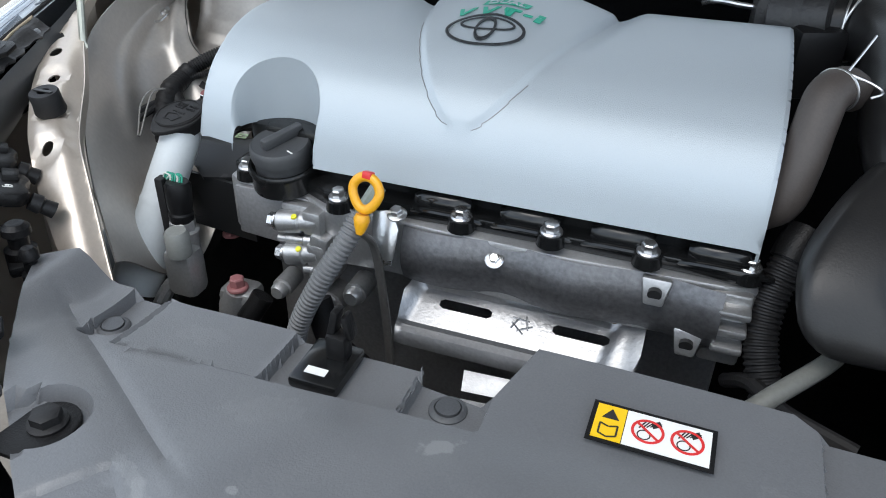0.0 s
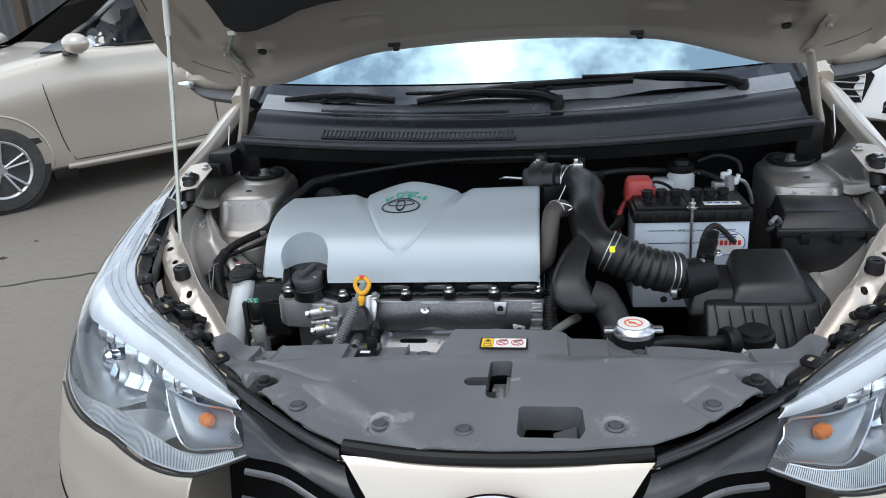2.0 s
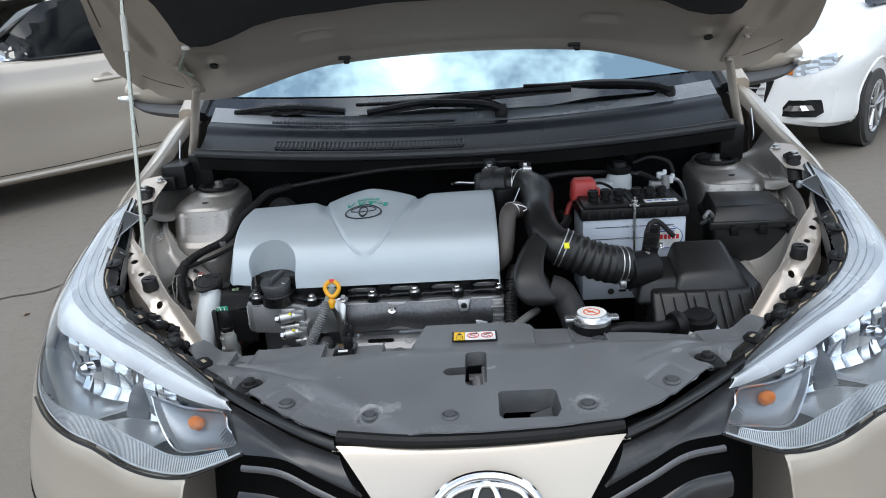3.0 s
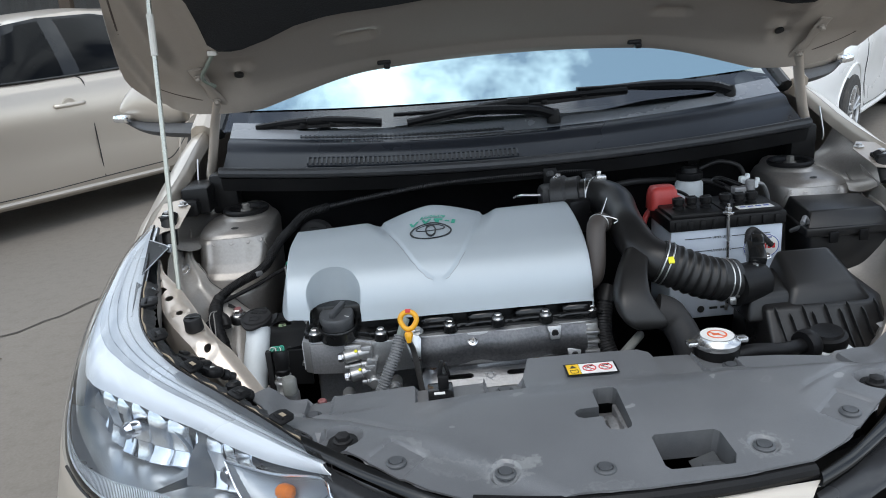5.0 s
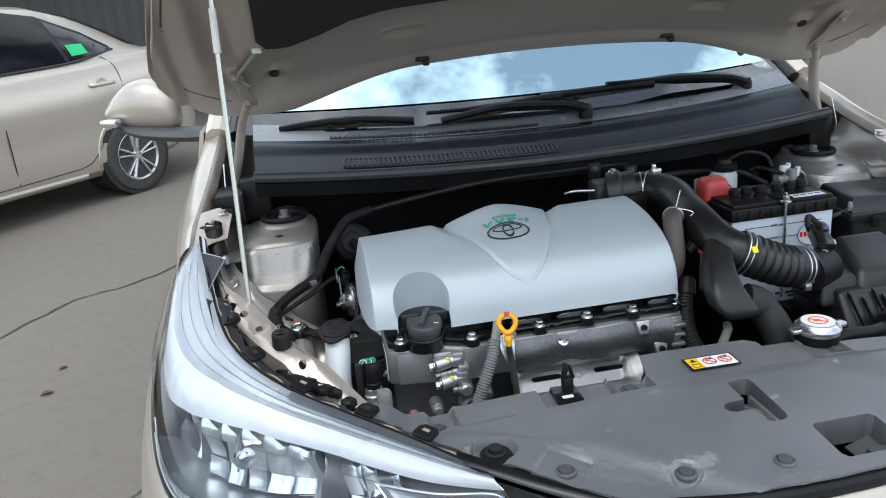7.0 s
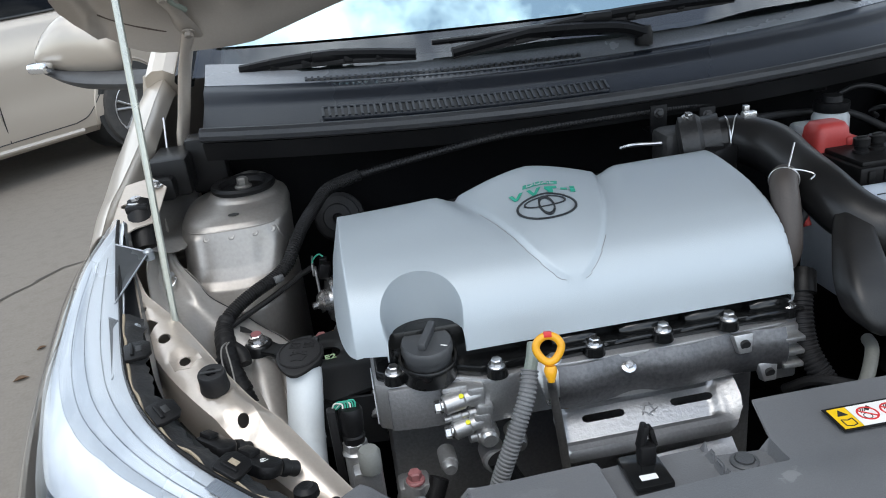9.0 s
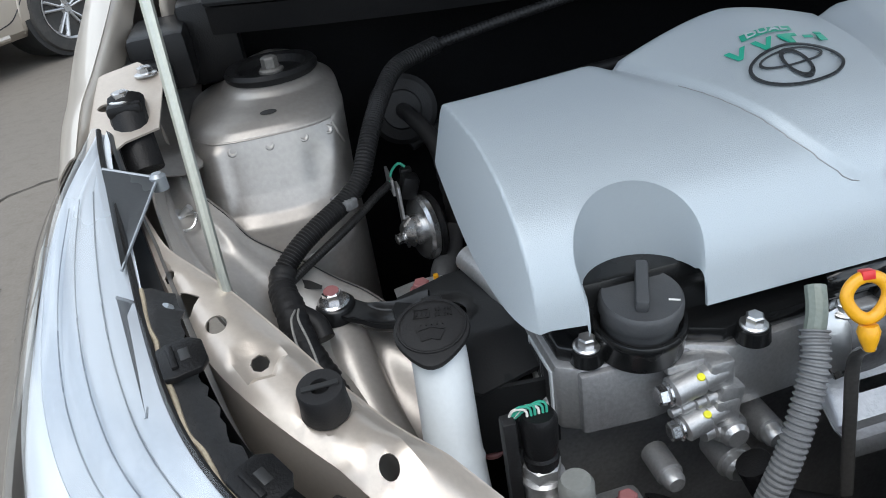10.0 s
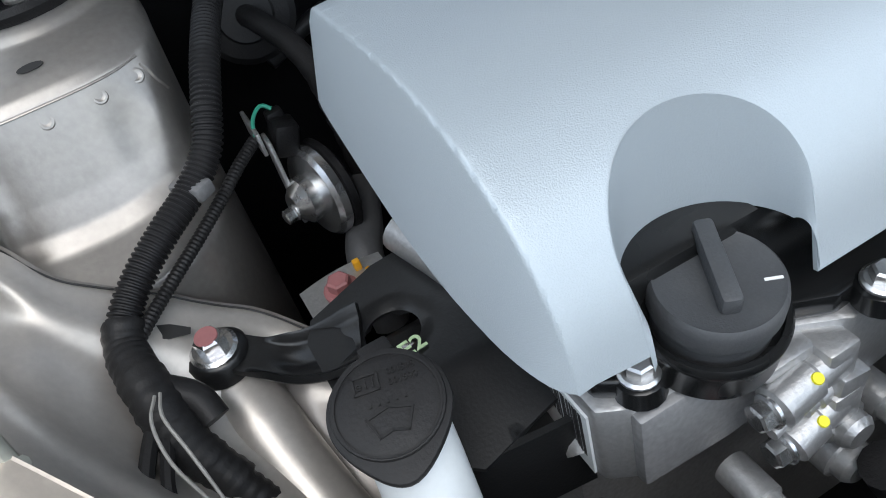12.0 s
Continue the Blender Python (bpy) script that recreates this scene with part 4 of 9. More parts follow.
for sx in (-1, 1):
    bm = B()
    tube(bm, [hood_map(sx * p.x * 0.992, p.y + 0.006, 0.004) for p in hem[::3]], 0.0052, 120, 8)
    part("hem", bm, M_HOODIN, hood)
    bm = B()
    tube(bm, [hood_map(sx * p.x * 0.975, p.y + 0.018, -0.0015) for p in hem[:40:3]], 0.0021, 110, 6)
    part("sealer_bead", bm, material("brown_sealer", (0.07, 0.05, 0.04), 0.6, 0.0, 0.2, 60, 0.1, 300), hood, "brown sealer bead along the hood hem")
    bm = B()
    tube(bm, [hood_map(sx * p.x * 0.985, p.y + 0.0118, 0.0018) for p in hem[:40:3]], 0.0016, 110, 6)
    part("hem_gap", bm, M_INK, hood)
pad = [(-0.60, 0.60), (-0.61, 0.24), (-0.595, 0.215), (-0.55, 0.213), (-0.50, 0.222), (-0.44, 0.250), (-0.38, 0.256), (0.38, 0.256), (0.44, 0.250), (0.50, 0.222), (0.55, 0.213), (0.595, 0.215), (0.61, 0.24), (0.60, 0.60), (0.45, 0.80), (-0.45, 0.80)]
bm = B()
sheet(bm, pad, [], lambda x, s: hood_map(x, s, -0.010 + 0.003 * math.sin(30 * x) * math.sin(26 * s)), 0.02, 0.010)
part("insulation_pad", bm, M_FELT, hood, "black felt insulation pad")
for sx in (-1, 1):
    bm = B()
    lathe(bm, hood_map(sx * 0.59, 0.072, 0.0), hood_map(sx * 0.59, 0.072, 0.012), [(0.0098, 0), (0.0098, 1)], 18)
    part("drain_hole", bm, M_INK, hood)
    bm = B()
    lathe(bm, hood_map(sx * 0.745, 0.125, 0.0), hood_map(sx * 0.745, 0.125, 0.006), [(0.005, 0), (0.005, 1)], 14)
    part("drain_hole", bm, M_INK, hood)
    bm = B()
    c = hood_map(sx * 0.279, 0.018, -0.006)
    box(bm, c, (0.030, 0.026, 0.010), 0.003)
    box(bm, c + Vector((0.006, -0.012, -0.008)), (0.014, 0.018, 0.012), 0.003)
    part("rubber_buffer", bm, M_BLACK, hood, "black rubber buffer clip")
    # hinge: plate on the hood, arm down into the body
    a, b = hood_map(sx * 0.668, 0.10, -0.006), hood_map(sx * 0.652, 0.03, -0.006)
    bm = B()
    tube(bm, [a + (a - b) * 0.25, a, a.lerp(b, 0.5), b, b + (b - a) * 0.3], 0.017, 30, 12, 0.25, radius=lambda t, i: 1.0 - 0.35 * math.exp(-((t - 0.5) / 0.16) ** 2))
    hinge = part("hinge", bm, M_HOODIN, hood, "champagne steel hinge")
    bm = B()
    tube(bm, [b + Vector((0, 0.004, -0.006)), (sx * 0.676, 0.868, 1.13), (sx * 0.695, 0.882, 1.06), (sx * 0.707, 0.883, 1.015), (sx * 0.705, 0.88, 0.98)], 0.012, 30, 10, 0.5)
    part("hinge_arm", bm, M_INNER, hinge, angle=60)
    for p in (a, b):
        bm = B()
        hexbolt(bm, p + Vector((0, -0.003, -0.004)), (0, -0.45, -0.85), 0.0065, 0.010, 1.5)
        part("bolt", bm, M_HOODIN, hinge)
    bm = B()
    tube(bm, [(sx * 0.725, 0.86, 1.06), (sx * 0.728, 0.84, 1.00), (sx * 0.726, 0.84, 0.985)], 0.002, 12, 6)
    part("spring_wire", bm, M_STEEL, hinge)
# washer hose along the left edge of the hood
bm = B()
tube(bm, [hood_map(-0.645, 0.06, -0.012), hood_map(-0.66, 0.10, -0.014), hood_map(-0.63, 0.16, -0.012), hood_map(-0.60, 0.21, -0.006), hood_map(-0.585, 0.25, -0.002)], 0.0042, 30, 8)
hs_ = solo("washer_hose", bm, material("grey_green_hose", (0.22, 0.25, 0.21), 0.5, 0.0, 0.1, 40, 0.1, 300), tuple(hood_map(-0.645, 0.06)), "grey-green washer hose clipped to the hood", "hose", "hoses")
bm = B()
box(bm, hood_map(-0.612, 0.195, -0.012), (0.018, 0.014, 0.010), 0.002)
part("clip", bm, M_SLEEVE, hs_)

# Prop rod
rod = thing("prop_rod", (-0.672, 0.42, 0.90), "thin pale zinc prop rod holding the hood open, with a sleeve", "prop rod")
bm = B()
ROD = [(-0.668, 0.405, 0.900), (-0.672, 0.412, 0.915), (-0.668, 0.450, 1.10), (-0.664, 0.492, 1.306), (-0.662, 0.50, 1.37), (-0.66, 0.505, 1.42)]
tube(bm, ROD, 0.0042, 60, 10)
part("rod", bm, M_ROD, rod)
bm = B()
tube(bm, [(-0.664, 0.492, 1.306), (-0.663, 0.497, 1.345), (-0.662, 0.500, 1.375)], 0.0062, 10, 10)
part("sleeve", bm, M_SLEEVE, rod)


# ---- own door mirrors ----
for s in (-1, 1):
    mir = thing("door_mirror", (s * 0.92, 1.30, 1.05), "champagne door mirror with clear turn-signal lamp", "door mirror", "door mirrors")
    bm = B()
    rows = []
    for t, ry, z0, z1 in ((0.0, 0.05, 1.095, 1.165), (0.12, 0.075, 1.085, 1.200), (0.35, 0.09, 1.085, 1.222), (0.6, 0.085, 1.092, 1.215), (0.82, 0.065, 1.105, 1.185), (0.95, 0.04, 1.118, 1.155), (1.0, 0.015, 1.127, 1.14)):
        x, y = s * (0.865 + 0.20 * t), 1.33 + 0.05 * t
        zc, rz = (z0 + z1) / 2, (z1 - z0) / 2
        rows.append([Vector((x, y + ry * math.copysign(abs(math.cos(a)) ** 0.8, math.cos(a)) * 0.7, zc + rz * math.copysign(abs(math.sin(a)) ** 0.8, math.sin(a)))) for a in [2 * math.pi * k / 24 for k in range(24)]])
    cols = [spline([r[k] for r in rows], 24) for k in range(24)]
    loft(bm, [[cols[k][i] for k in range(24)] for i in range(24)])
    part("shell", bm, M_PAINT, mir, angle=70)
    bm = B()
    tube(bm, [(s * 1.05, 1.355, 1.112), (s * 0.98, 1.325, 1.090), (s * 0.90, 1.30, 1.078), (s * 0.82, 1.28, 1.072), (s * 0.76, 1.24, 1.075)], 0.045, 30, 12, 0.42, radius=lambda t, i: 0.4 + 0.6 * ease(0.0, 0.4, t))
    part("foot", bm, M_PANEL, mir, "grey plastic mirror foot")
    bm = B()
    box(bm, (s * 1.040, 1.312, 1.118), (0.055, 0.03, 0.022), 0.008, Matrix.Rotation(s * radians(35), 4, "Z"))
    part("signal_lamp", bm, M_REFLECT, mir, "clear turn-signal lamp")


# ---- front end: radiator cover panel, grille, bumper, headlights ----
def panel_z(x, y):
    return 0.815 - 0.022 * (abs(x) / 0.4) ** 2 * ease(0.0, 0.15, y) - 0.006 * ease(-0.02, -0.15, y) + 0.004 * math.sin(9 * y) + 0.030 * ease(0.448, 0.488, abs(x)) * ease(0.03, 0.14, y)


panel = thing("radiator_cover", (0, 0, 0.80), "dusty black plastic radiator cover panel with push rivets and water stains", "cover panel")
PANEL = [(-0.395, 0.0), (-0.33, -0.055), (-0.25, -0.118), (-0.20, -0.145), (-0.10, -0.163), (0.0, -0.166), (0.10, -0.160), (0.20, -0.145), (0.25, -0.118), (0.33, -0.055), (0.395, 0.0),
         (0.46, 0.075), (0.515, 0.150), (0.485, 0.168), (0.43, 0.160), (0.386, 0.146), (0.30, 0.150), (0.224, 0.147), (0.215, 0.160), (0.162, 0.164), (0.100, 0.163), (0.086, 0.174), (-0.085, 0.178), (-0.101, 0.120),
         (-0.155, 0.128), (-0.160, 0.140), (-0.265, 0.145), (-0.36, 0.152), (-0.436, 0.162), (-0.485, 0.168), (-0.515, 0.150), (-0.46, 0.07)]
LATCH = [(-0.006, 0.052), (-0.013, 0.049), (-0.016, 0.042), (-0.017, 0.002), (-0.042, 0.001), (-0.049, -0.003), (-0.052, -0.010), (-0.049, -0.018), (-0.042, -0.022), (-0.018, -0.021), (-0.018, -0.043), (-0.015, -0.050), (-0.008, -0.053),
         (0.006, -0.053), (0.012, -0.050), (0.015, -0.043), (0.018, 0.042), (0.015, 0.050), (0.008, 0.053)]
PORT = [(0.030, -0.075), (0.035, -0.070), (0.11, -0.070), (0.116, -0.076), (0.118, -0.120), (0.110, -0.138), (0.034, -0.138), (0.029, -0.13)]


def box_in(x, y, x0, x1, y0, y1, w=0.0022):
    return ease(x0 - w, x0, x) * (1 - ease(x1, x1 + w, x)) * ease(y0 - w, y0, y) * (1 - ease(y1, y1 + w, y))


# Rows: x from, x to, y from, y to, depth.
WELLS = [(-0.424, -0.390, 0.094, 0.30, 0.011), (-0.384, -0.263, 0.087, 0.30, 0.0025), (-0.260, -0.160, 0.086, 0.30, 0.012), (-0.155, -0.104, 0.086, 0.30, 0.014), (0.104, 0.166, 0.084, 0.30, 0.009), (0.170, 0.224, 0.100, 0.30, 0.012), (0.228, 0.384, 0.084, 0.30, 0.008)]


def panel_shape(x, y):
    z = panel_z(x, y)
    for x0, x1, y0, y1, d in WELLS:
        z -= d * box_in(x, y, x0, x1, y0, y1)
    for sx in (-1, 1):
        u, v = (x - sx * 0.292) * 0.766 + sx * (y + 0.058) * 0.643, -sx * (x - sx * 0.292) * 0.643 + (y + 0.058) * 0.766
        z -= 0.0035 * ease(-0.032, -0.028, u) * (1 - ease(0.028, 0.032, u)) * ease(-0.040, -0.036, v) * (1 - ease(0.028, 0.032, v))
        z += 0.010 * ease(0.030, 0.058, v) * ease(-0.06, 0.02, u) * (1 - ease(0.04, 0.10, y))
        f = min(1.0, max(0.0, ((x - sx * 0.36) * sx * 0.08 - y * 0.05) / 0.0089))
        z -= 0.012 * (1 - ease(0.024, 0.028, math.hypot(x - sx * (0.36 + 0.08 * f), y + 0.05 * f)))
        d, e = -0.539 * (x * sx - 0.476) * -1 - 0.842 * (y - 0.131), -0.842 * (x * sx - 0.476) - 0.539 * (y - 0.131)
        z += (0.005 * ease(0.0, 0.035, d) - 0.0028 * math.exp(-(d / 0.0045) ** 2)) * ease(-0.02, 0.03, e) * (1 - ease(0.24, 0.29, e))
    for cx, cy in ((-0.157, -0.108), (0.157, -0.108)):
        z -= 0.003 * (1 - ease(0.016, 0.019, math.hypot(x - cx, y - cy)))
    return (x, y, z)


seams = []
for x0, x1, y0, y1, d in WELLS:
    for w in (-0.0026, -0.0011, 0.0004):
        seams += [(x0 + (x1 - x0) * k / 14, y0 + w) for k in range(15)]
        seams += [(x0 + w, y0 + 0.006 * k) for k in range(15)] + [(x1 - w, y0 + 0.006 * k) for k in range(15)]
        if y1 < 0.2:
            seams += [(x0 + (x1 - x0) * k / 14, y1 - w) for k in range(15)]
for sx in (-1, 1):
    for r in (0.0235, 0.026, 0.0285):
        seams += disc((sx * 0.36, 0.0), r, 36)
    for k in range(56):
        for w in (-0.009, -0.0045, 0.0, 0.0045, 0.009):
            seams.append((sx * (0.476 - 0.842 * 0.005 * k + 0.539 * w), 0.131 - 0.539 * 0.005 * k - 0.842 * w))
    for r in (0.0155, 0.0175, 0.0195):
        seams += disc((sx * 0.157, -0.108), r, 30)
    for w in (0.033, 0.0305, 0.0275):
        for k in range(11):
            f = -w + 2 * w * k / 10
            for u, v in ((f, w), (f, -w - 0.008), (w, f - 0.004), (-w, f - 0.004)):
                seams.append((sx * 0.292 + u * 0.766 - sx * v * 0.643, -0.058 + sx * u * 0.643 + v * 0.766))
rim = resample(PANEL, 0.0095)
seams = [p for p in seams if inside(p, PANEL) and not inside(p, LATCH) and not inside(p, PORT) and min(math.hypot(p[0] - q[0], p[1] - q[1]) for q in rim) > 0.004]
bm = B()
sheet(bm, PANEL, [LATCH, PORT], panel_shape, 0.009, 0.003, seams)
part("panel", bm, M_PANELTOP, panel, angle=28)
for outline, depth, lean in ((LATCH, 0.022, 0.10), (PORT, 0.034, 0.16)):
    mx, my = sum(p[0] for p in outline) / len(outline), sum(p[1] for p in outline) / len(outline)
    bm = B()
    loop = resample(outline, 0.004) + [outline[0]]
    surface(bm, len(loop) - 1, 5, lambda u, v: (loop[round(u * (len(loop) - 1))][0] + (mx - loop[round(u * (len(loop) - 1))][0]) * lean * v, loop[round(u * (len(loop) - 1))][1] + (my - loop[round(u * (len(loop) - 1))][1]) * lean * v, panel_shape(*loop[round(u * (len(loop) - 1))])[2] - 0.0005 - depth * v), 0.0)
    part("opening_wall", bm, M_PANEL, panel)
bm = B()
edge = [(x, y, panel_z(x, y) - 0.004) for x, y in PANEL[3:8]]
tube(bm, edge, 0.010, 50, 10, 1.0)
part("front_lip", bm, M_BLACK, panel)


M_RIVET = material("dusty_rivet_plastic", (0.060, 0.063, 0.068), 0.42, 0.0, 0.2, 60, 0.15, 500, dirt=0.15, dirt_color=(0.22, 0.22, 0.21))


def rivet(x, y, r=0.011):
    z = panel_shape(x, y)[2]
    o = thing("push_rivet", (x, y, z), "black plastic push rivet in the radiator cover", "rivet", "push rivets")
    bm = B()
    lathe(bm, (x, y, z - 0.001), (x, y, z + 0.0042), [(r * 1.22, 0), (r * 1.2, 0.45), (r * 1.02, 0.75), (r * 0.86, 0.78), (r * 0.84, 0.5), (r * 0.78, 0.5), (r * 0.76, 1.0), (r * 0.2, 1.0)], 28)
    part("head", bm, M_RIVET, o)


for x, y in ((-0.289, -0.062), (0.289, -0.062), (-0.157, -0.108), (0.157, -0.108), (-0.041, -0.125), (-0.130, 0.111), (0.215, 0.125), (-0.415, 0.118)):
    rivet(x, y)
for s in (-1, 1):
    x, y = 0.36 * s, 0.0
    z = panel_shape(x, y)[2]
    o = thing("mount_bolt", (x, y, z), "black flanged bolt in a keyhole slot beside the grille", "bolt", "panel bolts")
    bm = B()
    prism(bm, [(0.020 * math.cos(a), 0.020 * math.sin(a)) for a in [math.pi * k / 12 for k in range(0, 13)]] + [(-0.024, -0.03), (0.024, -0.03)], 0.004, Matrix.Translation((x, y, z)), 0.001)
    part("tongue", bm, M_BLACK, o)
    bm = B()
    hexbolt(bm, (x, y, z + 0.004), (0, 0, 1), 0.010, 0.010, 1.3)
    part("head", bm, M_RUBBER, o)

# Prop clip standing in its well.
clip = thing("prop_clip", (-0.219, 0.12, 0.79), "black plastic prop-rod clip standing on a small slotted base", "clip")
bm = B()
box(bm, (-0.224, 0.118, 0.806), (0.038, 0.048, 0.010), 0.003)
base_ = part("base", bm, M_GLOSSBLACK, clip)
bm = B()
box(bm, (-0.226, 0.106, 0.8112), (0.016, 0.007, 0.0008))
part("slot", bm, M_LABELWHITE, base_, "pale slot in the base")
bm = B()
box(bm, (-0.219, 0.128, 0.820), (0.016, 0.014, 0.022), 0.003)
box(bm, (-0.222, 0.130, 0.838), (0.006, 0.012, 0.026), 0.002, Matrix.Rotation(radians(12), 4, "Y"))
box(bm, (-0.212, 0.132, 0.836), (0.005, 0.012, 0.020), 0.002, Matrix.Rotation(radians(-14), 4, "Y"))
part("jaw", bm, M_BLACK, clip)

# Warning label
lab = thing("warning_label", (0.0, 0.118, 0.82), "yellow and white caution label with red prohibition signs", "label")
LM = plane((-0.0345, 0.1325, panel_shape(0.0, 0.12)[2] + 0.0035), (0.071, -0.0012, 0.0), (0.0012, 0.071, panel_shape(0, 0.14)[2] - panel_shape(0, 0.10)[2]))
bm = B()
prism(bm, [(-0.003, -0.032), (0.074, -0.032), (0.074, 0.004), (-0.003, 0.004)], 0.0006, LM)
part("backing", bm, M_BLACK, lab)
bm = B()
prism(bm, [(0.0, -0.029), (0.0185, -0.029), (0.0185, 0.001), (0.0, 0.001)], 0.0005, LM @ Matrix.Translation((0, 0, 0.0007)))
y_f = part("yellow_field", bm, M_LABELYELLOW, lab)
bm = B()
prism(bm, [(0.019, -0.029), (0.071, -0.029), (0.071, 0.001), (0.019, 0.001)], 0.0005, LM @ Matrix.Translation((0, 0, 0.0007)))
part("white_field", bm, M_LABELWHITE, lab)


def ring2d(bm, c, r0, r1, m, h=0.0004, n=28, sx=1.0, sy=1.0):
    rows = []
    for k in range(n):
        a = 2 * math.pi * k / n
        ca, sa = math.cos(a), math.sin(a)
        rows.append([m @ Vector((c[0] + sx * r0 * ca, c[1] + sy * r0 * sa, 0)), m @ Vector((c[0] + sx * r1 * ca, c[1] + sy * r1 * sa, 0)),
                     m @ Vector((c[0] + sx * r1 * ca, c[1] + sy * r1 * sa, h)), m @ Vector((c[0] + sx * r0 * ca, c[1] + sy * r0 * sa, h))])
    rows.append(rows[0])
    return loft(bm, rows, caps=False)


L2 = LM @ Matrix.Translation((0, 0, 0.0013))
for cx in (0.033, 0.057):
    bm = B()
    for k in range(5):
        prism(bm, [(cx - 0.006 + 0.0022 * k, -0.012 + 0.001 * k), (cx - 0.005 + 0.0022 * k, -0.012 + 0.001 * k), (cx - 0.001 + 0.0022 * k, -0.004), (cx - 0.002 + 0.0022 * k, -0.004)], 0.0002, L2)
    ring2d(bm, (cx - 0.002, -0.017), 0.0035, 0.0043, L2, 0.0002, 14)
    prism(bm, [(cx + 0.003, -0.010), (cx + 0.008, -0.006), (cx + 0.006, -0.002), (cx + 0.001, -0.006)], 0.0002, L2)
    part("pictogram", bm, M_INK, lab)
    bm = B()
    ring2d(bm, (cx, -0.0135), 0.0085, 0.0102, L2, 0.0004)
    a = math.radians(-40)
    d, nrm = Vector((math.cos(a), math.sin(a))), Vector((-math.sin(a), math.cos(a)))
    c = Vector((cx, -0.0135))
    prism(bm, [c + d * 0.009 + nrm * 0.0008, c - d * 0.009 + nrm * 0.0008, c - d * 0.009 - nrm * 0.0008, c + d * 0.009 - nrm * 0.0008], 0.0004, L2)
    part("prohibition_sign", bm, M_LABELRED, lab)
bm = B()
prism(bm, [(0.004, -0.011), (0.015, -0.011), (0.0095, -0.002)], 0.0002, L2)
ring = [(0.004, -0.025), (0.0095, -0.027), (0.015, -0.025), (0.015, -0.016), (0.0095, -0.018), (0.004, -0.016)]
for p, q in zip(ring, ring[1:] + ring[:1]):
    d = (Vector(q) - Vector(p)).normalized()
    nn = Vector((-d.y, d.x)) * 0.0006
    prism(bm, [Vector(p) + nn, Vector(q) + nn, Vector(q) - nn, Vector(p) - nn], 0.0002, L2)
part("pictogram", bm, M_INK, lab)

# Hood latch seen through the cross-shaped opening, and the well under the square port.
latch = thing("hood_latch", (0.0, 0.0, 0.76), "worn steel hood latch below the cross-shaped opening", "latch")
bm = B()
box(bm, (0.0, -0.005, 0.770), (0.075, 0.11, 0.006), 0.002)
box(bm, (0.012, 0.0, 0.790), (0.006, 0.07, 0.036), 0.002)
tube(bm, [(0.0, 0.035, 0.78), (0.002, 0.0, 0.797), (0.004, -0.035, 0.78)], 0.009, 16, 10)
box(bm, (0.001, 0.026, 0.793), (0.026, 0.040, 0.004), 0.001, Matrix.Rotation(radians(-18), 4, "X"))
lathe(bm, (-0.002, -0.036, 0.780), (-0.002, -0.036, 0.798), [(0.010, 0), (0.011, 0.5), (0.006, 1)], 16)
part("latch_plate", bm, M_DULLCAST, latch)
bm = B()
box(bm, (0.072, -0.10, 0.745), (0.10, 0.09, 0.006), 0.001)
box(bm, (0.095, -0.12, 0.775), (0.03, 0.03, 0.05), 0.006)
tube(bm, [(0.035, -0.08, 0.77), (0.06, -0.11, 0.785), (0.075, -0.135, 0.775)], 0.006, 12, 8)
box(bm, (0.093, -0.104, 0.786), (0.034, 0.056, 0.004), 0.001, Matrix.Rotation(radians(-20), 4, "Y"))
tube(bm, [(0.062, -0.128, 0.782), (0.078, -0.126, 0.790), (0.094, -0.120, 0.792)], 0.009, 12, 10)
part("release_lever", bm, M_PANEL, latch)

# Nose piece with the maker's badge as plain chrome rings.
nose = thing("grille_nose", (0, -0.2, 0.7), "champagne nose panel with a chrome oval badge", "nose panel")


def nose_point(u, v):
    w = 0.208 * (1 - v) + 0.085 * v
    x = -w + 2 * w * u
    y = -0.150 - 0.012 * (1 - (x / 0.21) ** 2) - 0.075 * v - 0.016 * math.sin(math.pi * v / 2)
    return Vector((x, y, 0.800 - 0.012 * math.exp(-v * 40) - 0.155 * v ** 1.15))


bm = B()
surface(bm, 30, 24, nose_point, 0.006)
part("nose_skin", bm, M_PAINT, nose, angle=50)
BC = Vector((0.004, -0.232, 0.732))
BM = plane(BC, (1, 0, 0), (0, 0.42, 0.91))
bm = B()
prism(bm, disc((0, 0), 0.075, 40, 1.0, 0.70), 0.004, BM @ Matrix.Translation((0, 0, 0.0)))
badge = part("badge", bm, M_GLOSSBLACK, nose, "black badge ground with chrome ovals")


def oval_ring(bm, m, c, rx, ry, r, n=48):
    pts = [m @ Vector((c[0] + rx * math.cos(2 * math.pi * k / n), c[1] + ry * math.sin(2 * math.pi * k / n), r * 0.5)) for k in range(n)]
    ax = (m.to_3x3() @ Vector((0, 0, 1)))
    rows = []
    for k, p in enumerate(pts):
        t = (pts[(k + 1) % n] - pts[k - 1]).normalized()
        s = t.cross(ax)
        rows.append([p + s * r * math.cos(2 * math.pi * j / 8) + ax * r * 0.7 * math.sin(2 * math.pi * j / 8) for j in range(8)])
    rows.append(rows[0])
    return loft(bm, rows, caps=False)


for c, rx, ry, r in (((0, 0), 0.072, 0.050, 0.0065), ((0, 0.016), 0.052, 0.022, 0.005), ((0, 0.0), 0.018, 0.040, 0.005)):
    bm = B()
    oval_ring(bm, BM @ Matrix.Translation((0, 0, 0.006)), c, rx, ry, r)
    part("chrome_oval", bm, M_CHROME, badge)


